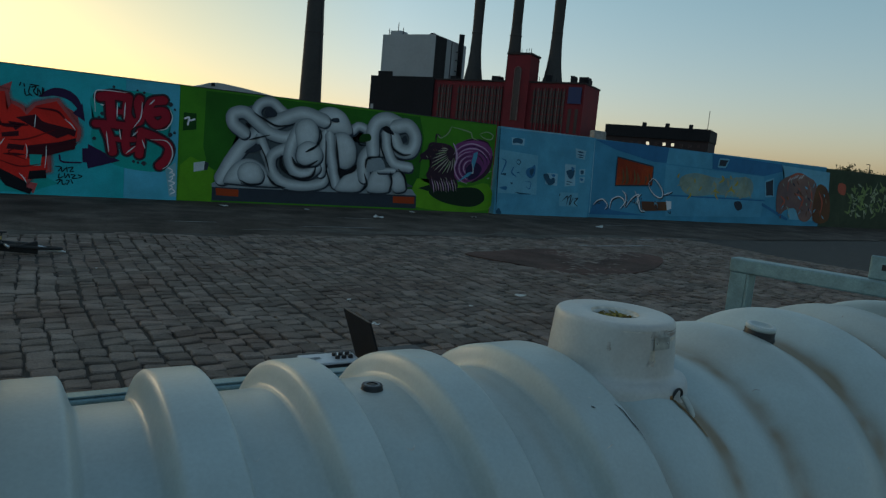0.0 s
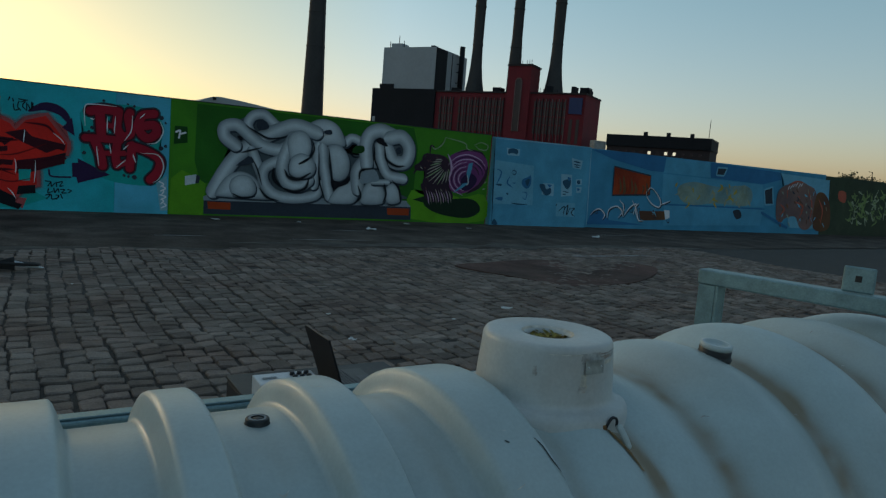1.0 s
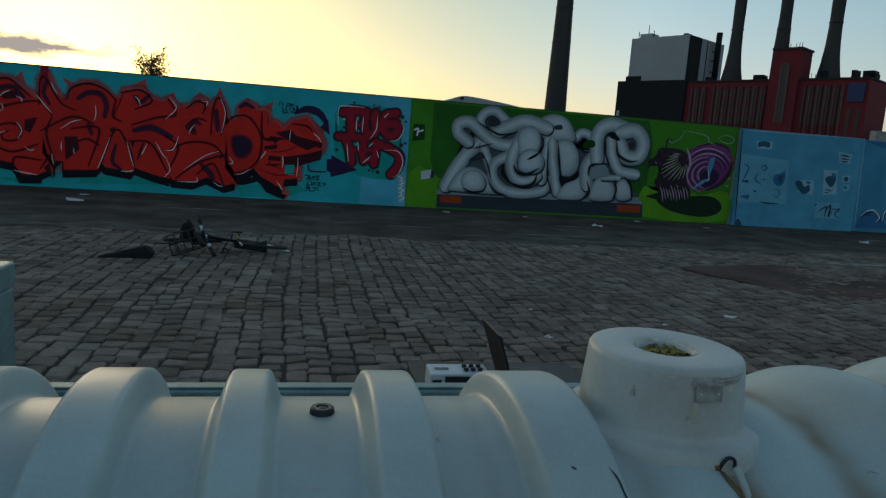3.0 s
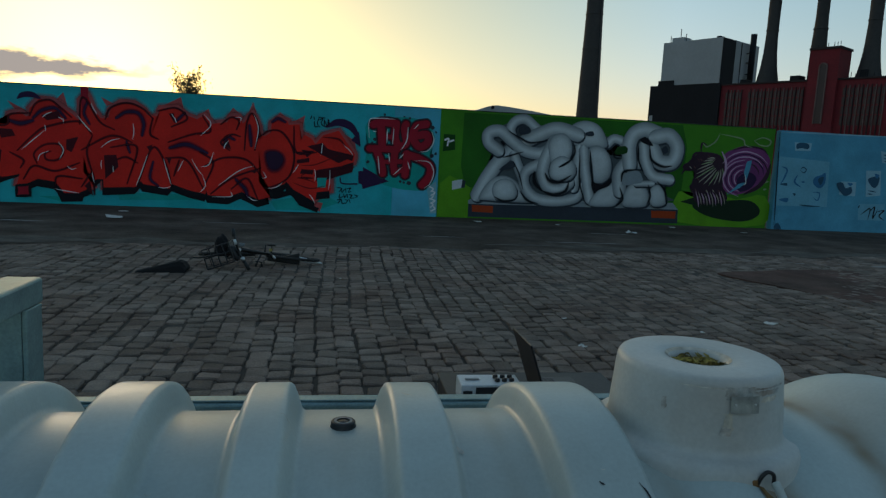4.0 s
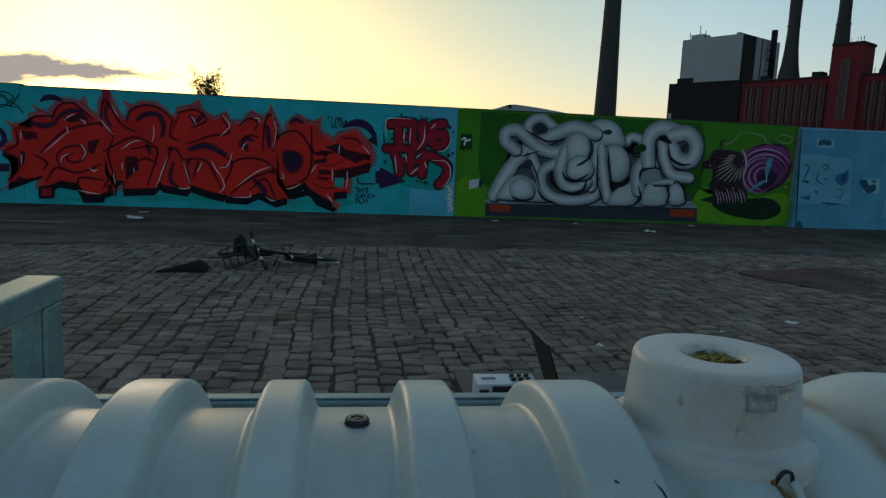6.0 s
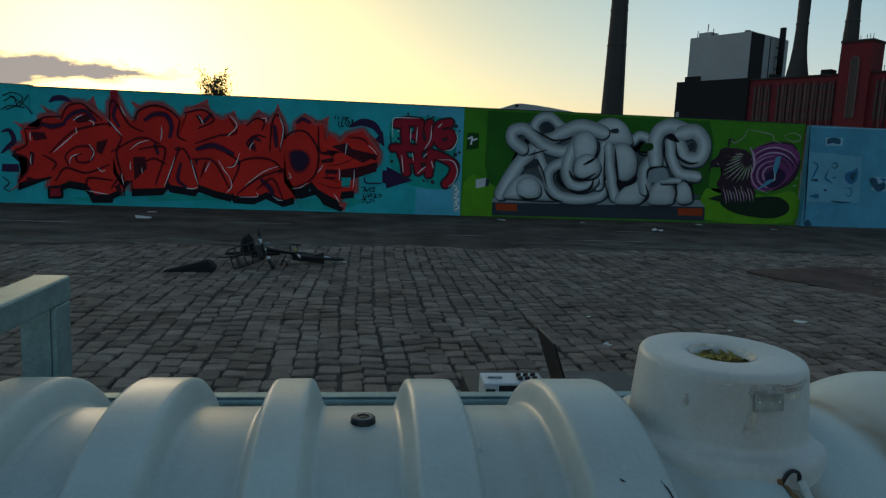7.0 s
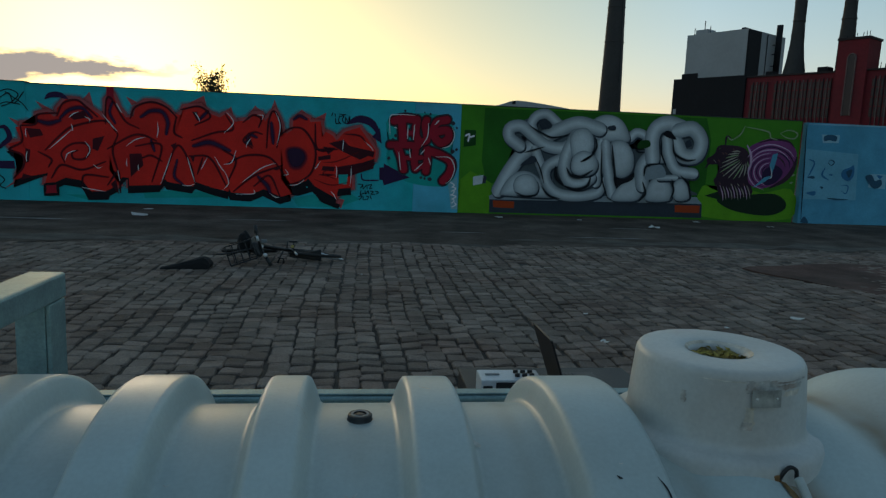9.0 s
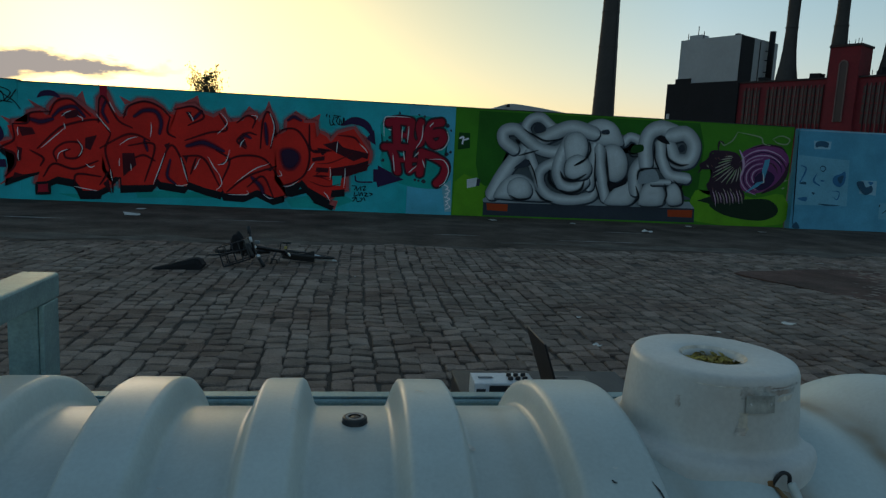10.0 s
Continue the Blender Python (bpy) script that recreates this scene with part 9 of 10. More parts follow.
ribbon(mural_room, [(27.34, 1.34), (27.46, 1.22)], 0.057, M_PALE, 5.5, name='rock_streak', taper=1)
ribbon(mural_room, [(25.76, 1.10), (25.76, 1.03)], 0.033, M_SLATE, 5.6, name='rock_streak', taper=1)
ribbon(mural_room, [(24.55, 0.40), (24.60, 0.23)], 0.053, M_BROWN, 5.7, name='rock_streak', taper=1)
ribbon(mural_room, [(25.43, 1.32), (25.54, 1.26)], 0.043, M_SLATE, 5.8, name='rock_streak', taper=1)
ribbon(mural_room, [(26.22, 1.14), (26.44, 1.02)], 0.062, M_SLATE, 5.9, name='rock_streak', taper=1)
ribbon(mural_room, [(24.87, 1.16), (24.95, 0.99)], 0.028, M_RUST, 5.5, name='rock_streak', taper=1)
ribbon(mural_room, [(24.78, 1.15), (24.93, 0.98)], 0.070, M_BROWN, 5.6, name='rock_streak', taper=1)
ribbon(mural_room, [(25.60, 1.38), (25.78, 1.18)], 0.062, M_BROWN, 5.7, name='rock_streak', taper=1)
ribbon(mural_room, [(27.42, 0.47), (27.62, 0.29)], 0.046, M_PALE, 5.8, name='rock_streak', taper=1)
ribbon(mural_room, [(25.47, 1.49), (25.65, 1.40)], 0.046, M_RUST, 5.9, name='rock_streak', taper=1)
ribbon(mural_room, [(25.31, 1.75), (25.51, 1.60)], 0.059, M_BROWN, 5.5, name='rock_streak', taper=1)
ribbon(mural_room, [(26.44, 0.74), (26.41, 0.60)], 0.073, M_SLATE, 5.6, name='rock_streak', taper=1)
ribbon(mural_room, [(25.82, 0.63), (25.76, 0.43)], 0.024, M_PALE, 5.7, name='rock_streak', taper=1)
ribbon(mural_room, [(25.71, 1.31), (25.93, 1.14)], 0.034, M_BROWN, 5.8, name='rock_streak', taper=1)
ribbon(mural_room, [(25.46, 1.43), (25.60, 1.29)], 0.058, M_SLATE, 5.9, name='rock_streak', taper=1)
ribbon(mural_room, [(26.98, 0.73), (27.25, 0.53)], 0.063, M_BROWN, 5.5, name='rock_streak', taper=1)
ribbon(mural_room, [(26.48, 0.68), (26.74, 0.47)], 0.025, M_PALE, 5.6, name='rock_streak', taper=1)
ribbon(mural_room, [(25.80, 0.99), (25.95, 0.79)], 0.052, M_RUST, 5.7, name='rock_streak', taper=1)
ribbon(mural_room, [(25.91, 0.86), (25.99, 0.77)], 0.023, M_BROWN, 5.8, name='rock_streak', taper=1)
ribbon(mural_room, [(27.15, 0.67), (27.24, 0.56)], 0.026, M_RUST, 5.5, name='rock_streak', taper=1)
ribbon(mural_room, [(24.40, 1.61), (24.53, 1.51)], 0.048, M_OCHRE, 5.6, name='rock_streak', taper=1)
ribbon(mural_room, [(24.62, 0.93), (24.56, 0.86)], 0.033, M_BROWN, 5.7, name='rock_streak', taper=1)
ribbon(mural_room, [(24.94, 1.76), (24.99, 1.65)], 0.054, M_OCHRE, 5.8, name='rock_streak', taper=1)
ribbon(mural_room, [(24.88, 0.74), (25.09, 0.58)], 0.061, M_OCHRE, 5.9, name='rock_streak', taper=1)
ribbon(mural_room, [(25.06, 1.65), (25.25, 1.55)], 0.061, M_SLATE, 5.5, name='rock_streak', taper=1)
ribbon(mural_room, [(24.67, 0.79), (24.58, 0.62)], 0.043, M_PALE, 5.6, name='rock_streak', taper=1)
ribbon(mural_room, [(26.57, 1.73), (26.52, 1.52)], 0.047, M_PALE, 5.7, name='rock_streak', taper=1)
ribbon(mural_room, [(25.85, 0.67), (26.05, 0.59)], 0.031, M_BROWN, 5.8, name='rock_streak', taper=1)
ribbon(mural_room, [(26.42, 1.09), (26.65, 0.96)], 0.047, M_OCHRE, 5.9, name='rock_streak', taper=1)
ribbon(mural_room, [(25.87, 0.62), (25.85, 0.47)], 0.037, M_PALE, 5.5, name='rock_streak', taper=1)
ribbon(mural_room, [(26.31, 0.59), (26.31, 0.38)], 0.067, M_BROWN, 5.6, name='rock_streak', taper=1)
ribbon(mural_room, [(25.93, 1.56), (26.14, 1.48)], 0.065, M_PALE, 5.7, name='rock_streak', taper=1)
ribbon(mural_room, [(26.17, 0.91), (26.27, 0.82)], 0.070, M_OCHRE, 5.8, name='rock_streak', taper=1)
ribbon(mural_room, [(26.89, 0.70), (26.78, 0.55)], 0.059, M_PALE, 5.9, name='rock_streak', taper=1)
ribbon(mural_room, [(26.01, 1.43), (26.21, 1.26)], 0.033, M_BROWN, 5.5, name='rock_streak', taper=1)
ribbon(mural_room, [(16.59, 0.57), (16.74, 0.68), (16.75, 0.55)], 0.022, M_SLATE, 5.5, name='curl_shadow', taper=1)
ribbon(mural_room, [(16.69, 0.33), (16.87, 0.28), (16.92, 0.33)], 0.023, M_SLATE, 5.5, name='curl_shadow', taper=1)
ribbon(mural_room, [(15.75, 0.68), (15.83, 0.63), (15.91, 0.68)], 0.021, M_SLATE, 5.5, name='curl_shadow', taper=1)
ribbon(mural_room, [(17.41, 0.42), (17.53, 0.37), (17.59, 0.31)], 0.038, M_SLATE, 5.5, name='curl_shadow', taper=1)
ribbon(mural_room, [(17.38, 0.47), (17.45, 0.56), (17.59, 0.42)], 0.036, M_PALE, 5.5, name='curl_shadow', taper=1)
ribbon(mural_room, [(16.34, 0.45), (16.50, 0.54), (16.50, 0.44)], 0.030, M_PALE, 5.5, name='curl_shadow', taper=1)
ribbon(mural_room, [(14.74, 0.47), (14.89, 0.44), (14.89, 0.57)], 0.023, M_SLATE, 5.5, name='curl_shadow', taper=1)
ribbon(mural_room, [(15.97, 0.61), (16.08, 0.58), (16.11, 0.66)], 0.027, M_PALE, 5.5, name='curl_shadow', taper=1)
ribbon(mural_room, [(16.85, 0.32), (16.98, 0.26), (17.04, 0.27)], 0.035, M_PALE, 5.5, name='curl_shadow', taper=1)
ribbon(mural_room, [(16.29, 0.57), (16.44, 0.52), (16.40, 0.67)], 0.033, M_SLATE, 5.5, name='curl_shadow', taper=1)
ribbon(mural_room, [(17.34, 0.60), (17.45, 0.62), (17.46, 0.55)], 0.021, M_SLATE, 5.5, name='curl_shadow', taper=1)
ribbon(mural_room, [(18.05, 0.33), (18.21, 0.23), (18.22, 0.36)], 0.034, M_SLATE, 5.5, name='curl_shadow', taper=1)
ribbon(mural_room, [(17.31, 0.64), (17.42, 0.55), (17.51, 0.72)], 0.028, M_PALE, 5.5, name='curl_shadow', taper=1)
ribbon(mural_room, [(17.42, 0.72), (17.55, 0.77), (17.65, 0.62)], 0.018, M_SLATE, 5.5, name='curl_shadow', taper=1)

# pale scrawls on the dark wall
mural_far = thing("mural", "pale yellow-green scrawled letters on a dark wall", "mural", (30.0, WALL_Y, 0), group="murals on the wall")
shape(mural_far, [(28.12, 1.78), (30.01, 1.69), (33.99, 1.61), (36.22, 1.53), (36.82, -0.04), (32.47, 0.08), (28.61, 0.14)], M_FARWALL, 1, name='ground_tone')
ribbon(mural_far, [(30.27, 1.60), (30.51, 1.44), (30.06, 1.34)], 0.120, M_OLIVE, 2.0, name='scrawl', taper=1)
ribbon(mural_far, [(31.81, 0.73), (32.05, 0.58), (31.87, 0.88)], 0.098, M_FARWALL, 2.1, name='scrawl', taper=1)
ribbon(mural_far, [(29.80, 1.75), (29.68, 1.84), (29.64, 2.00)], 0.087, M_FARWALL, 2.2, name='scrawl', taper=1)
ribbon(mural_far, [(33.02, 1.23), (32.81, 1.38), (33.04, 1.17)], 0.068, M_OLIVE, 2.3, name='scrawl', taper=1)
ribbon(mural_far, [(33.51, 1.41), (33.51, 1.36), (33.67, 1.15)], 0.093, M_FARWALL, 2.4, name='scrawl', taper=1)
ribbon(mural_far, [(31.37, 1.51), (31.25, 1.59), (31.45, 1.55)], 0.078, M_OLIVE2, 2.5, name='scrawl', taper=1)
ribbon(mural_far, [(32.18, 1.53), (32.31, 1.46), (32.48, 1.62)], 0.080, M_OLIVE2, 2.6, name='scrawl', taper=1)
ribbon(mural_far, [(30.60, 1.42), (30.66, 1.47), (30.83, 1.52)], 0.051, M_OLIVE2, 2.7, name='scrawl', taper=1)
ribbon(mural_far, [(30.65, 1.73), (30.56, 1.57), (30.87, 1.87)], 0.069, M_OLIVE, 2.8, name='scrawl', taper=1)
ribbon(mural_far, [(31.73, 1.38), (32.00, 1.23), (32.01, 1.24)], 0.112, M_OLIVE, 2.0, name='scrawl', taper=1)
ribbon(mural_far, [(31.01, 1.58), (31.02, 1.52), (30.99, 1.84)], 0.119, M_OLIVE, 2.1, name='scrawl', taper=1)
ribbon(mural_far, [(29.85, 1.30), (29.83, 1.13), (29.55, 1.28)], 0.074, M_OLIVE, 2.2, name='scrawl', taper=1)
ribbon(mural_far, [(32.48, 0.97), (32.23, 0.96), (32.26, 0.71)], 0.092, M_OLIVE2, 2.3, name='scrawl', taper=1)
ribbon(mural_far, [(31.87, 1.28), (31.67, 1.21), (31.87, 1.07)], 0.043, M_OLIVE2, 2.4, name='scrawl', taper=1)
ribbon(mural_far, [(33.47, 1.38), (33.68, 1.30), (33.67, 1.59)], 0.047, M_FARWALL, 2.5, name='scrawl', taper=1)
ribbon(mural_far, [(30.03, 1.29), (30.03, 1.37), (30.39, 1.14)], 0.086, M_OLIVE, 2.6, name='scrawl', taper=1)
ribbon(mural_far, [(29.98, 0.98), (30.22, 0.91), (30.35, 0.80)], 0.110, M_OLIVE, 2.7, name='scrawl', taper=1)
ribbon(mural_far, [(30.91, 0.60), (30.68, 0.75), (30.82, 0.41)], 0.088, M_OLIVE2, 2.8, name='scrawl', taper=1)
ribbon(mural_far, [(29.65, 0.87), (29.78, 1.04), (29.33, 1.07)], 0.122, M_OLIVE, 2.0, name='scrawl', taper=1)
ribbon(mural_far, [(29.92, 1.46), (30.07, 1.65), (30.15, 1.58)], 0.056, M_FARWALL, 2.1, name='scrawl', taper=1)
ribbon(mural_far, [(30.04, 0.70), (30.10, 0.51), (30.20, 0.43)], 0.091, M_OLIVE, 2.2, name='scrawl', taper=1)
ribbon(mural_far, [(31.50, 1.20), (31.44, 1.30), (31.13, 1.17)], 0.037, M_OLIVE, 2.3, name='scrawl', taper=1)
ribbon(mural_far, [(31.86, 1.81), (31.94, 1.64), (31.96, 1.65)], 0.037, M_FARWALL, 2.4, name='scrawl', taper=1)
ribbon(mural_far, [(31.23, 1.27), (31.47, 1.18), (31.01, 1.53)], 0.050, M_OLIVE2, 2.5, name='scrawl', taper=1)
ribbon(mural_far, [(30.00, 1.08), (30.28, 1.06), (29.90, 1.35)], 0.044, M_FARWALL, 2.6, name='scrawl', taper=1)
ribbon(mural_far, [(30.14, 1.28), (30.12, 1.14), (30.27, 1.43)], 0.053, M_OLIVE2, 2.7, name='scrawl', taper=1)
ribbon(mural_far, [(31.03, 1.62), (30.84, 1.52), (31.21, 1.45)], 0.038, M_FARWALL, 2.8, name='scrawl', taper=1)
ribbon(mural_far, [(33.09, 1.44), (32.92, 1.24), (33.25, 1.14)], 0.100, M_OLIVE, 2.0, name='scrawl', taper=1)
ribbon(mural_far, [(29.87, 1.46), (29.98, 1.56), (29.78, 1.29)], 0.082, M_OLIVE, 2.1, name='scrawl', taper=1)
ribbon(mural_far, [(31.26, 0.63), (31.47, 0.63), (31.67, 0.35)], 0.050, M_FARWALL, 2.2, name='scrawl', taper=1)
ribbon(mural_far, [(31.20, 1.07), (31.36, 1.09), (31.46, 1.21)], 0.063, M_OLIVE, 2.3, name='scrawl', taper=1)
ribbon(mural_far, [(30.54, 0.81), (30.39, 0.78), (30.77, 0.93)], 0.044, M_OLIVE, 2.4, name='scrawl', taper=1)
ribbon(mural_far, [(31.48, 0.86), (31.38, 0.69), (31.05, 1.05)], 0.089, M_OLIVE2, 2.5, name='scrawl', taper=1)
ribbon(mural_far, [(33.45, 1.90), (33.53, 1.92), (33.68, 1.90)], 0.033, M_OLIVE2, 2.6, name='scrawl', taper=1)
ribbon(mural_far, [(30.67, 0.89), (30.91, 0.70), (30.33, 0.92)], 0.046, M_OLIVE, 2.7, name='scrawl', taper=1)
ribbon(mural_far, [(29.86, 0.81), (29.69, 0.99), (30.05, 1.03)], 0.111, M_OLIVE2, 2.8, name='scrawl', taper=1)
ribbon(mural_far, [(30.23, 0.92), (30.24, 1.01), (30.41, 1.03)], 0.108, M_FARWALL, 2.0, name='scrawl', taper=1)
ribbon(mural_far, [(30.50, 1.29), (30.73, 1.38), (30.69, 1.53)], 0.039, M_FARWALL, 2.1, name='scrawl', taper=1)
ribbon(mural_far, [(31.01, 0.95), (30.81, 1.01), (30.64, 1.08)], 0.099, M_OLIVE2, 2.2, name='scrawl', taper=1)
ribbon(mural_far, [(32.00, 0.76), (31.70, 0.84), (32.07, 0.85)], 0.120, M_OLIVE, 2.3, name='scrawl', taper=1)
ribbon(mural_far, [(32.33, 1.42), (32.59, 1.52), (32.48, 1.43)], 0.037, M_FARWALL, 2.4, name='scrawl', taper=1)
ribbon(mural_far, [(32.58, 0.88), (32.70, 0.77), (32.77, 0.72)], 0.042, M_FARWALL, 2.5, name='scrawl', taper=1)
ribbon(mural_far, [(31.46, 1.46), (31.27, 1.41), (31.22, 1.53)], 0.081, M_OLIVE, 2.6, name='scrawl', taper=1)
ribbon(mural_far, [(32.70, 1.44), (32.45, 1.55), (32.79, 1.31)], 0.039, M_OLIVE, 2.7, name='scrawl', taper=1)
ribbon(mural_far, [(31.96, 0.96), (31.82, 0.83), (31.51, 1.17)], 0.039, M_FARWALL, 2.8, name='scrawl', taper=1)
ribbon(mural_far, [(29.70, 0.89), (29.52, 0.96), (29.47, 0.70)], 0.065, M_OLIVE, 2.0, name='scrawl', taper=1)
ribbon(mural_far, [(32.28, 1.20), (32.26, 1.17), (32.44, 0.92)], 0.051, M_OLIVE, 2.1, name='scrawl', taper=1)
ribbon(mural_far, [(33.03, 1.19), (33.02, 1.03), (33.10, 1.04)], 0.117, M_OLIVE, 2.2, name='scrawl', taper=1)
ribbon(mural_far, [(30.44, 1.07), (30.40, 1.20), (30.04, 1.31)], 0.096, M_OLIVE, 2.3, name='scrawl', taper=1)
ribbon(mural_far, [(32.83, 0.77), (33.01, 0.76), (33.30, 0.49)], 0.080, M_OLIVE, 2.4, name='scrawl', taper=1)
ribbon(mural_far, [(31.34, 1.06), (31.55, 0.92), (31.28, 1.30)], 0.043, M_FARWALL, 2.5, name='scrawl', taper=1)
ribbon(mural_far, [(29.70, 1.55), (29.45, 1.64), (29.84, 1.70)], 0.107, M_OLIVE, 2.6, name='scrawl', taper=1)
ribbon(mural_far, [(29.49, 1.23), (29.50, 1.43), (29.75, 1.09)], 0.076, M_OLIVE2, 2.7, name='scrawl', taper=1)
ribbon(mural_far, [(32.55, 1.71), (32.54, 1.84), (32.73, 1.76)], 0.045, M_OLIVE, 2.8, name='scrawl', taper=1)
ribbon(mural_far, [(32.65, 1.29), (32.82, 1.12), (33.09, 1.06)], 0.093, M_FARWALL, 2.0, name='scrawl', taper=1)
ribbon(mural_far, [(31.54, 0.92), (31.65, 0.82), (31.41, 1.11)], 0.046, M_OLIVE, 2.1, name='scrawl', taper=1)
ribbon(mural_far, [(31.10, 1.41), (31.39, 1.35), (31.00, 1.40)], 0.113, M_OLIVE2, 2.2, name='scrawl', taper=1)
ribbon(mural_far, [(33.18, 0.85), (33.23, 0.75), (33.54, 0.70)], 0.087, M_FARWALL, 2.3, name='scrawl', taper=1)
ribbon(mural_far, [(31.56, 1.11), (31.89, 1.00), (31.85, 1.10)], 0.043, M_OLIVE, 2.4, name='scrawl', taper=1)
ribbon(mural_far, [(31.70, 1.47), (31.44, 1.46), (31.33, 1.57)], 0.079, M_FARWALL, 2.5, name='scrawl', taper=1)
ribbon(mural_far, [(33.69, 1.27), (33.92, 1.43), (33.23, 1.45)], 0.060, M_OLIVE, 2.6, name='scrawl', taper=1)
ribbon(mural_far, [(29.81, 1.15), (29.98, 1.23), (29.61, 1.30)], 0.036, M_OLIVE2, 2.7, name='scrawl', taper=1)
ribbon(mural_far, [(33.46, 0.81), (33.46, 0.93), (32.98, 1.08)], 0.060, M_OLIVE2, 2.8, name='scrawl', taper=1)
ribbon(mural_far, [(33.17, 1.08), (33.31, 1.15), (33.21, 1.15)], 0.093, M_OLIVE, 2.0, name='scrawl', taper=1)
ribbon(mural_far, [(31.32, 1.29), (31.43, 1.30), (31.12, 1.57)], 0.106, M_OLIVE2, 2.1, name='scrawl', taper=1)
ribbon(mural_far, [(30.13, 0.80), (29.91, 0.75), (30.27, 1.08)], 0.038, M_OLIVE, 2.2, name='scrawl', taper=1)
ribbon(mural_far, [(32.29, 1.54), (32.16, 1.67), (32.62, 1.50)], 0.103, M_FARWALL, 2.3, name='scrawl', taper=1)
ribbon(mural_far, [(29.54, 0.81), (29.43, 0.63), (29.68, 0.74)], 0.109, M_OLIVE, 2.4, name='scrawl', taper=1)
ribbon(mural_far, [(30.72, 0.86), (30.86, 0.76), (30.87, 0.92)], 0.041, M_OLIVE, 2.5, name='scrawl', taper=1)
ribbon(mural_far, [(31.45, 1.47), (31.61, 1.60), (31.23, 1.41)], 0.075, M_OLIVE2, 2.6, name='scrawl', taper=1)
ribbon(mural_far, [(29.50, 0.64), (29.38, 0.63), (29.14, 0.70)], 0.077, M_OLIVE, 2.7, name='scrawl', taper=1)
ribbon(mural_far, [(29.92, 1.63), (30.17, 1.48), (29.93, 1.62)], 0.112, M_FARWALL, 2.8, name='scrawl', taper=1)
ribbon(mural_far, [(32.07, 1.72), (32.05, 1.84), (31.78, 1.60)], 0.108, M_OLIVE, 2.0, name='scrawl', taper=1)
ribbon(mural_far, [(32.81, 0.83), (32.56, 0.87), (33.20, 0.56)], 0.060, M_OLIVE, 2.1, name='scrawl', taper=1)
ribbon(mural_far, [(32.21, 0.96), (32.26, 1.06), (32.04, 0.90)], 0.033, M_OLIVE, 2.2, name='scrawl', taper=1)
ribbon(mural_far, [(32.05, 1.63), (31.86, 1.73), (32.29, 1.86)], 0.055, M_OLIVE, 2.3, name='scrawl', taper=1)
ribbon(mural_far, [(30.87, 1.75), (30.67, 1.71), (30.53, 1.96)], 0.105, M_OLIVE, 2.4, name='scrawl', taper=1)
ribbon(mural_far, [(33.16, 0.76), (33.38, 0.62), (33.21, 1.06)], 0.061, M_OLIVE, 2.5, name='scrawl', taper=1)
ribbon(mural_far, [(33.39, 1.50), (33.23, 1.30), (33.55, 1.79)], 0.107, M_OLIVE, 2.6, name='scrawl', taper=1)
ribbon(mural_far, [(29.69, 0.78), (29.70, 0.70), (29.99, 0.77)], 0.095, M_OLIVE2, 2.7, name='scrawl', taper=1)
ribbon(mural_far, [(31.27, 1.33), (31.14, 1.17), (31.22, 1.17)], 0.075, M_OLIVE2, 2.8, name='scrawl', taper=1)
ribbon(mural_far, [(30.23, 1.05), (30.13, 1.17), (30.47, 1.03)], 0.062, M_OLIVE, 2.0, name='scrawl', taper=1)
ribbon(mural_far, [(31.41, 1.67), (31.37, 1.77), (31.73, 1.52)], 0.038, M_OLIVE, 2.1, name='scrawl', taper=1)
ribbon(mural_far, [(32.19, 1.74), (32.36, 1.63), (32.05, 1.72)], 0.060, M_OLIVE, 2.2, name='scrawl', taper=1)
ribbon(mural_far, [(33.41, 1.18), (33.39, 1.37), (33.43, 1.14)], 0.092, M_OLIVE, 2.3, name='scrawl', taper=1)
ribbon(mural_far, [(30.12, 0.65), (30.34, 0.52), (30.52, 0.52)], 0.083, M_OLIVE2, 2.4, name='scrawl', taper=1)
ribbon(mural_far, [(30.16, 1.41), (30.21, 1.37), (30.37, 1.27)], 0.090, M_OLIVE, 2.5, name='scrawl', taper=1)
ribbon(mural_far, [(31.61, 1.14), (31.67, 1.12), (31.94, 0.86)], 0.061, M_FARWALL, 2.6, name='scrawl', taper=1)
ribbon(mural_far, [(31.60, 0.71), (31.66, 0.61), (31.34, 0.44)], 0.089, M_OLIVE, 2.7, name='scrawl', taper=1)
ribbon(mural_far, [(33.52, 1.45), (33.79, 1.57), (33.32, 1.66)], 0.045, M_FARWALL, 2.8, name='scrawl', taper=1)
ribbon(mural_far, [(29.54, 1.60), (29.74, 1.51), (29.53, 1.88)], 0.101, M_OLIVE, 2.0, name='scrawl', taper=1)
ribbon(mural_far, [(30.27, 1.59), (30.37, 1.68), (30.10, 1.43)], 0.036, M_OLIVE, 2.1, name='scrawl', taper=1)
ribbon(mural_far, [(30.09, 0.60), (30.26, 0.54), (30.12, 0.64)], 0.094, M_OLIVE2, 2.2, name='scrawl', taper=1)
ribbon(mural_far, [(30.49, 1.60), (30.35, 1.68), (30.73, 1.42)], 0.102, M_OLIVE, 2.3, name='scrawl', taper=1)
ribbon(mural_far, [(30.35, 1.69), (30.31, 1.75), (30.22, 1.49)], 0.101, M_OLIVE, 2.4, name='scrawl', taper=1)
ribbon(mural_far, [(30.17, 1.22), (29.98, 1.27), (30.05, 1.25)], 0.062, M_OLIVE, 2.5, name='scrawl', taper=1)
ribbon(mural_far, [(29.76, 1.02), (29.66, 0.87), (29.68, 1.18)], 0.088, M_FARWALL, 2.6, name='scrawl', taper=1)
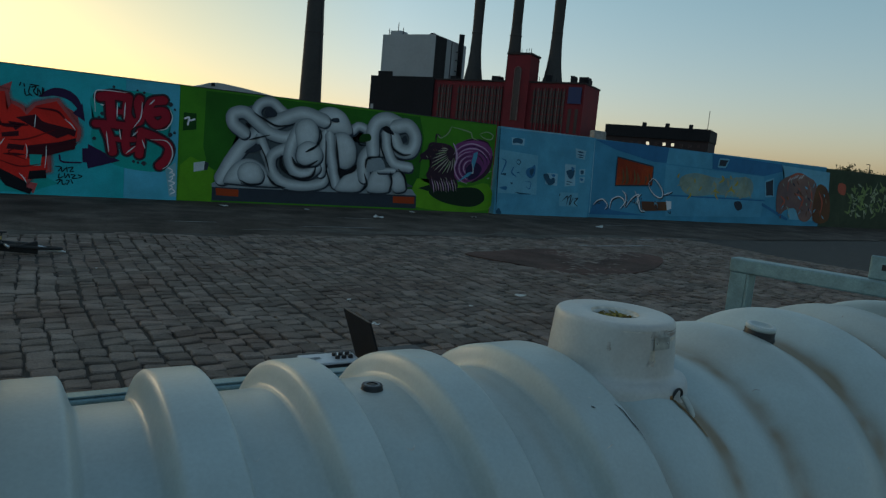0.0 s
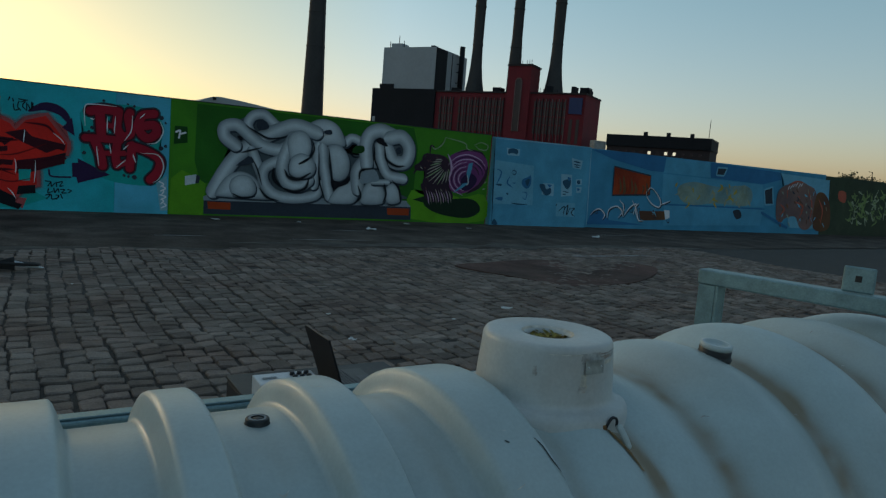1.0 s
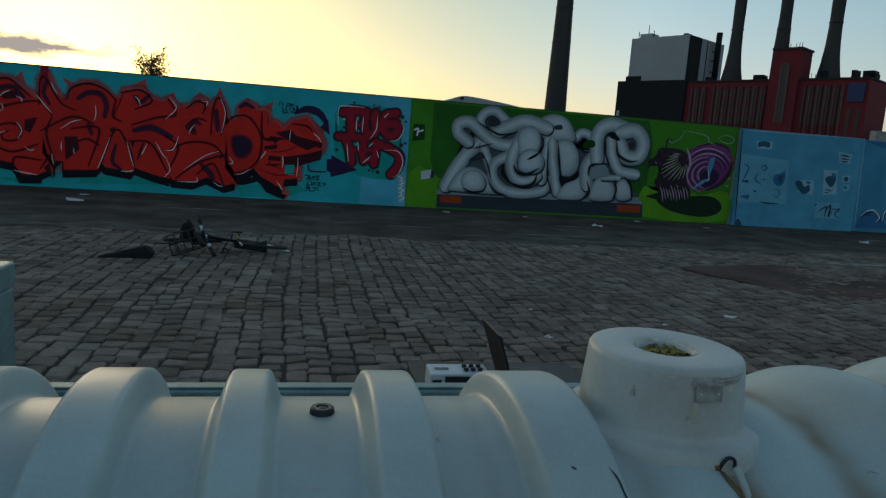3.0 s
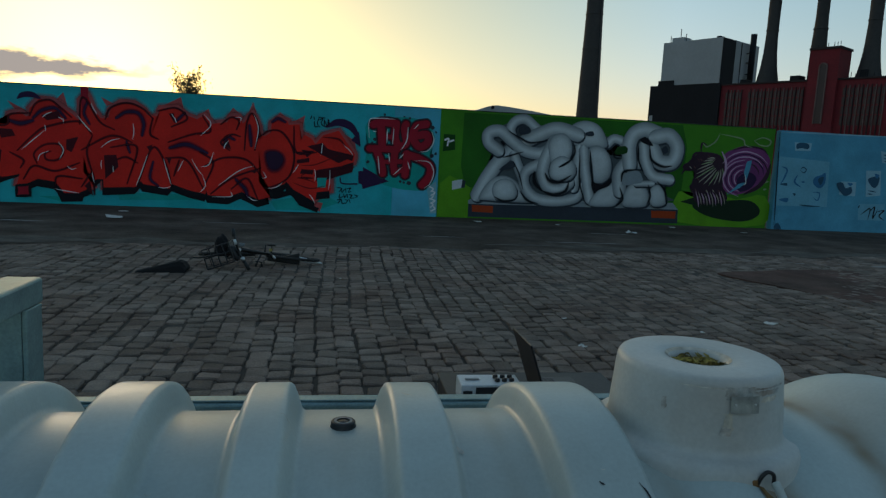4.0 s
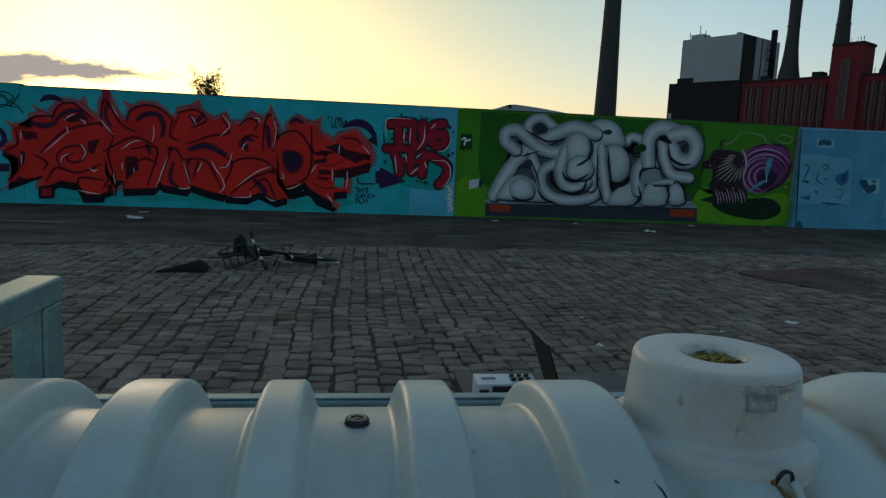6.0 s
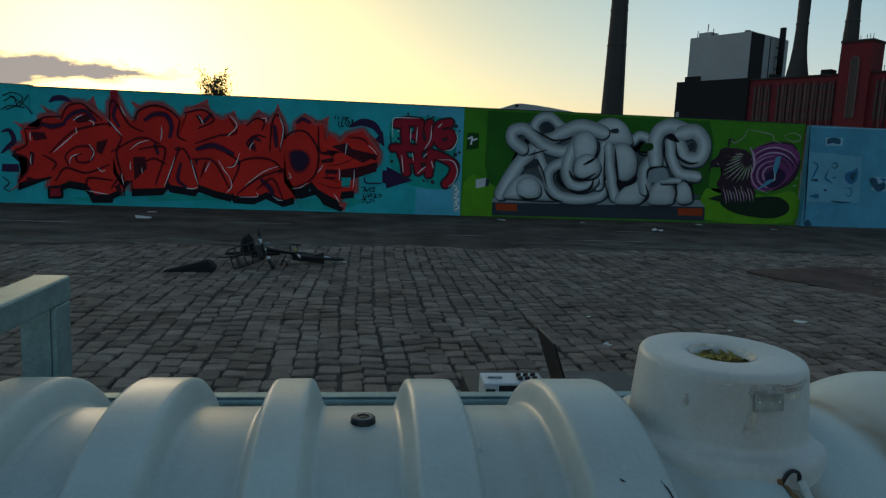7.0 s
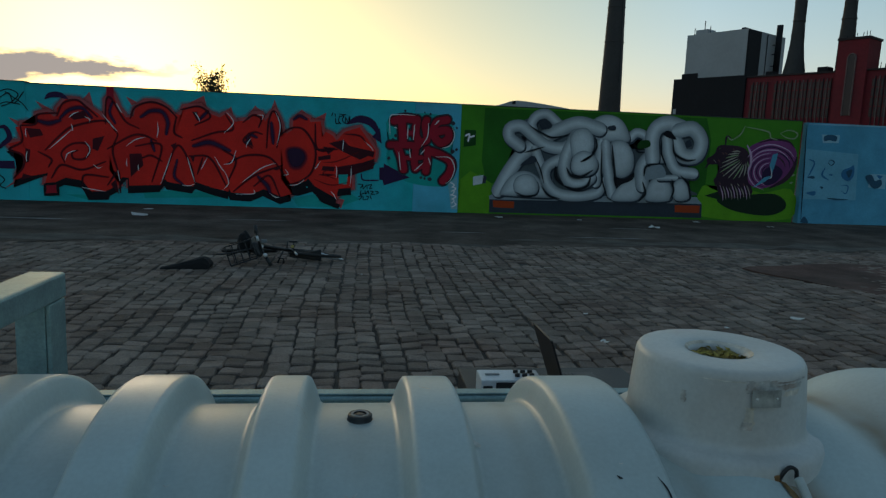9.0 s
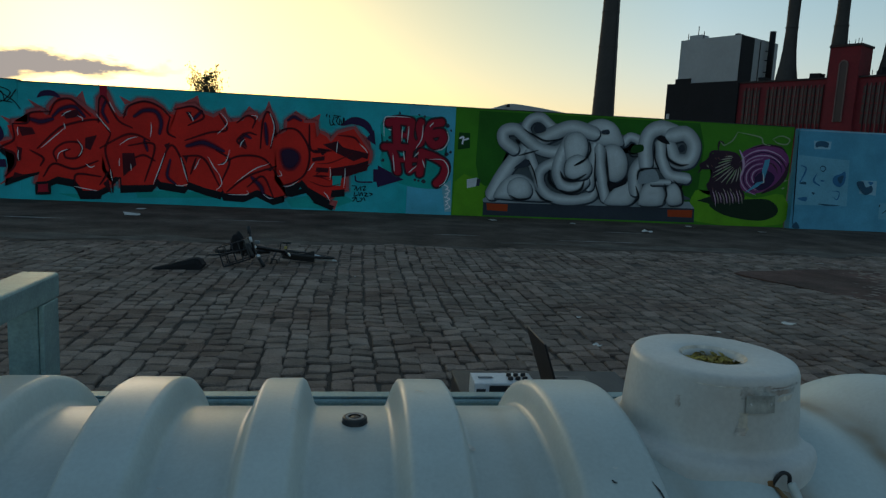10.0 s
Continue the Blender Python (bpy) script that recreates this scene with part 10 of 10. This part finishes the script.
ribbon(mural_far, [(31.46, 0.79), (31.42, 0.82), (31.59, 0.63)], 0.060, M_OLIVE, 2.7, name='scrawl', taper=1)
ribbon(mural_far, [(30.60, 1.80), (30.31, 1.96), (30.47, 1.95)], 0.082, M_FARWALL, 2.8, name='scrawl', taper=1)
ribbon(mural_far, [(31.27, 0.95), (31.12, 1.07), (31.53, 0.93)], 0.051, M_OLIVE, 2.0, name='scrawl', taper=1)
ribbon(mural_far, [(32.11, 1.56), (31.80, 1.72), (31.69, 1.64)], 0.082, M_OLIVE, 2.1, name='scrawl', taper=1)
ribbon(mural_far, [(30.38, 1.33), (30.47, 1.22), (30.58, 1.50)], 0.084, M_OLIVE, 2.2, name='scrawl', taper=1)
ribbon(mural_far, [(30.64, 0.94), (30.40, 1.11), (30.41, 0.81)], 0.120, M_OLIVE, 2.3, name='scrawl', taper=1)
ribbon(mural_far, [(30.54, 0.63), (30.66, 0.47), (30.31, 0.73)], 0.084, M_FARWALL, 2.4, name='scrawl', taper=1)
ribbon(mural_far, [(31.26, 1.76), (31.27, 1.66), (31.47, 2.02)], 0.067, M_OLIVE2, 2.5, name='scrawl', taper=1)
ribbon(mural_far, [(32.49, 1.14), (32.29, 1.13), (32.42, 1.14)], 0.076, M_OLIVE, 2.6, name='scrawl', taper=1)
ribbon(mural_far, [(29.44, 1.13), (29.52, 1.20), (29.64, 1.01)], 0.082, M_OLIVE, 2.7, name='scrawl', taper=1)
ribbon(mural_far, [(32.47, 0.75), (32.73, 0.84), (32.26, 1.02)], 0.043, M_OLIVE2, 2.8, name='scrawl', taper=1)
ribbon(mural_far, [(29.41, 1.42), (29.47, 1.36), (29.79, 1.26)], 0.047, M_OLIVE2, 2.0, name='scrawl', taper=1)
ribbon(mural_far, [(29.35, 1.69), (29.42, 1.65), (29.50, 1.65)], 0.067, M_OLIVE, 2.1, name='scrawl', taper=1)
ribbon(mural_far, [(29.55, 0.60), (29.74, 0.51), (29.71, 0.86)], 0.049, M_OLIVE2, 2.2, name='scrawl', taper=1)
ribbon(mural_far, [(31.30, 0.86), (31.20, 1.02), (31.47, 0.65)], 0.065, M_OLIVE, 2.3, name='scrawl', taper=1)
ribbon(mural_far, [(32.14, 1.77), (32.28, 1.75), (32.42, 1.49)], 0.034, M_OLIVE2, 2.4, name='scrawl', taper=1)
ribbon(mural_far, [(32.41, 1.28), (32.26, 1.46), (32.26, 1.08)], 0.074, M_OLIVE2, 2.5, name='scrawl', taper=1)
ribbon(mural_far, [(30.23, 1.76), (29.93, 1.86), (29.88, 1.90)], 0.083, M_OLIVE2, 2.6, name='scrawl', taper=1)
ribbon(mural_far, [(29.66, 1.76), (29.45, 1.89), (29.58, 1.62)], 0.040, M_FARWALL, 2.7, name='scrawl', taper=1)
ribbon(mural_far, [(29.35, 1.44), (29.43, 1.26), (29.11, 1.45)], 0.113, M_OLIVE, 2.8, name='scrawl', taper=1)
ribbon(mural_far, [(31.92, 0.94), (32.04, 0.90), (31.68, 1.19)], 0.104, M_OLIVE, 2.0, name='scrawl', taper=1)
ribbon(mural_far, [(29.76, 1.12), (29.57, 0.99), (29.79, 1.34)], 0.112, M_FARWALL, 2.1, name='scrawl', taper=1)
ribbon(mural_far, [(31.85, 1.79), (32.07, 1.72), (31.67, 2.04)], 0.102, M_OLIVE, 2.2, name='scrawl', taper=1)
shape(mural_far, [(28.37, 1.82), (28.90, 1.78), (28.94, 1.37), (28.43, 1.47)], M_RUST, 2, name='patch', smooth=4)

# ---- dark repair patch in the paving ----
bm = bmesh.new()
ring = curve([(5.2, 8.55), (6.0, 8.8), (6.9, 9.05), (8.2, 8.95), (9.0, 8.75), (9.2, 8.2), (8.4, 7.5), (7.4, 6.95), (6.7, 6.8), (6.0, 6.8), (5.7, 7.2), (5.5, 7.7)], 3, True)
vs = [bm.verts.new((x, y, 0.012)) for x, y in ring]
lo = [bm.verts.new((x * 1.0, y, -0.02)) for x, y in ring]
bm.faces.new(vs)
for i in range(len(vs)):
    j = (i + 1) % len(vs)
    bm.faces.new((lo[i], lo[j], vs[j], vs[i]))
bmesh.ops.recalc_face_normals(bm, faces=bm.faces[:])
tagged(part("asphalt_patch", bm, M_PATCH), "dark reddish asphalt patch among the setts", "patch", kind="structure")

# ---- dust and worn streaks ----
M_DUST = mat("pale_trodden_dust", (0.125, 0.112, 0.095), 0.95, vary=0.4, scale=3, fine=60, bump=0.5, tint=(0.10, 0.085, 0.07), spec=0.1)
M_CHALK = mat("worn_white_marking", (0.30, 0.29, 0.27), 0.9, vary=0.5, scale=6, fine=40, bump=0.3, tint=(0.16, 0.15, 0.14))


def ground_stain(x0, x1, y, deep, seed, material, name, label, z=0.001):
    """A long ragged patch lying on the ground, thin at both ends."""
    bm = bmesh.new()
    n = max(12, int((x1 - x0) / 0.12))
    rows = []
    for i in range(n + 1):
        t = i / n
        x = x0 + (x1 - x0) * t
        half = deep / 2 * (math.sin(math.pi * min(1, max(0, t))) ** 0.5) * (0.75 + 0.9 * noise.noise(Vector((x * 1.3, seed, 0))))
        mid = y + 0.3 * deep * noise.noise(Vector((x * 0.5, seed, 4)))
        rows.append([bm.verts.new((x, mid + half * v + 0.10 * deep * noise.noise(Vector((x * 5, v, seed))), z)) for v in (-1, 1)])
    for p, q in zip(rows, rows[1:]):
        bm.faces.new((p[0], q[0], q[1], p[1]))
    return tagged(part(name, bm, material), label, "stain", kind="structure")


ground_stain(-9, 3.2, 10.15, 0.75, 3, M_DUST, "pavement_dust", "pale trodden dust where the setts meet the asphalt")
ground_stain(2.4, 14, 10.9, 0.8, 9, M_DUST, "pavement_dust", "pale trodden dust where the setts meet the asphalt")
for i, (x0, x1, y, d) in enumerate(((-6.5, -4.8, 12.3, 0.16), (-2.5, -1.2, 12.9, 0.10), (1.4, 2.3, 11.8, 0.08), (3.6, 5.2, 11.5, 0.10), (8.3, 10.6, 9.6, 0.22), (7.2, 8.1, 9.7, 0.10), (10.9, 11.9, 10.6, 0.12), (5.0, 5.9, 13.1, 0.07), (12.6, 14.2, 13.4, 0.10))):
    ground_stain(x0, x1, y, d, 20 + i, M_CHALK, "road_marking", "worn pale streak on the asphalt", 0.004)

# ---- granite setts ----
pavement = part("pavement", slab(-13, 16, -1.7, 12, -0.021, -0.011), M_JOINT)
tagged(pavement, "worn grey granite setts laid in long courses", "pavement", kind="structure")


def sett_verts(w, l, rng):
    """Eight-sided worn block: foot, shoulder, crown and middle."""
    hw, hl = w / 2, l / 2
    base = [(-hw, -hl * 0.80), (-hw * 0.78, -hl), (hw * 0.78, -hl), (hw, -hl * 0.80), (hw, hl * 0.80), (hw * 0.78, hl), (-hw * 0.78, hl), (-hw, hl * 0.80)]
    jit = [(x * rng.uniform(0.90, 1.03), y * rng.uniform(0.90, 1.03)) for x, y in base]
    tilt = (rng.uniform(-0.06, 0.06), rng.uniform(-0.06, 0.06))
    out = [(x, y, -0.03) for x, y in jit]
    out += [(x, y, -0.002 + x * tilt[0] + y * tilt[1]) for x, y in jit]
    out += [(x * 0.90, y * 0.90, 0.006 + rng.uniform(-0.004, 0.003) + x * tilt[0] + y * tilt[1]) for x, y in jit]
    out.append((rng.uniform(-0.02, 0.02), rng.uniform(-0.02, 0.02), 0.006 + rng.uniform(-0.004, 0.004)))
    return out


SETT_FACES = [(r * 8 + k, r * 8 + (k + 1) % 8, (r + 1) * 8 + (k + 1) % 8, (r + 1) * 8 + k) for r in (0, 1) for k in range(8)] + [(16 + k, 16 + (k + 1) % 8, 24) for k in range(8)]
rng = random.Random(21)
variants = []
for k in range(10):
    me = bpy.data.meshes.new("sett")
    me.from_pydata(sett_verts(0.144 + rng.uniform(-0.008, 0.008), 0.148 + (k - 5) * 0.009, rng), [], SETT_FACES)
    me.materials.append(M_STONE)
    variants.append((me, 0.148 + (k - 5) * 0.009))
verts, faces, singles = [], [], 0
col = 0
x = -10.5
while x < 13:
    w = 0.150 + rng.uniform(-0.013, 0.013)
    y = -1.6 + rng.uniform(0, 0.16)
    drift = rng.uniform(-0.01, 0.01)
    while True:
        end = 10.0 + 0.066 * x + 0.25 * noise.noise(Vector((x * 0.9, y * 0.3, 5)))
        me, l = rng.choice(variants)
        if y > end:
            break
        cx = x + w / 2 + 0.035 * math.sin(y * 0.7 + x * 0.13) + 0.012 * math.sin(y * 1.9 + x * 0.6) + drift + rng.uniform(-0.013, 0.013)
        cy = y + l / 2
        hz = 0.022 * noise.noise(Vector((cx * 0.55, cy * 0.55, 0))) + rng.uniform(-0.004, 0.004)
        turn = rng.uniform(-0.05, 0.05)
        if rng.random() > 0.006:
            if -1.35 < cx < 1.95 and 3.75 < cy < 6.2 and singles < 300:
                ob = new("sett", me)
                ob.parent = pavement
                ob.location, ob.rotation_euler, ob.scale = (cx, cy, hz), (0, 0, turn), ((w - 0.003) / 0.146 * rng.uniform(0.97, 1.04), 1, 1)
                singles += 1
            else:
                n = len(verts)
                c, s = math.cos(turn), math.sin(turn)
                k = (w - 0.006 + rng.uniform(-0.012, 0.006)) / 0.118
                for vx, vy, vz in sett_verts(0.118 * k, l - 0.004, rng):
                    verts.append((cx + vx * c - vy * s, cy + vx * s + vy * c, vz + hz))
                faces += [tuple(i + n for i in f) for f in SETT_FACES]
        y += l + 0.005 + rng.uniform(0, 0.010)
    x += w
me = bpy.data.meshes.new("setts")
me.from_pydata(verts, [], faces)
me.materials.append(M_STONE)
rest = new("setts", me)
rest.parent = pavement
tagged(rest, "rows of worn granite setts", kind="stuff")
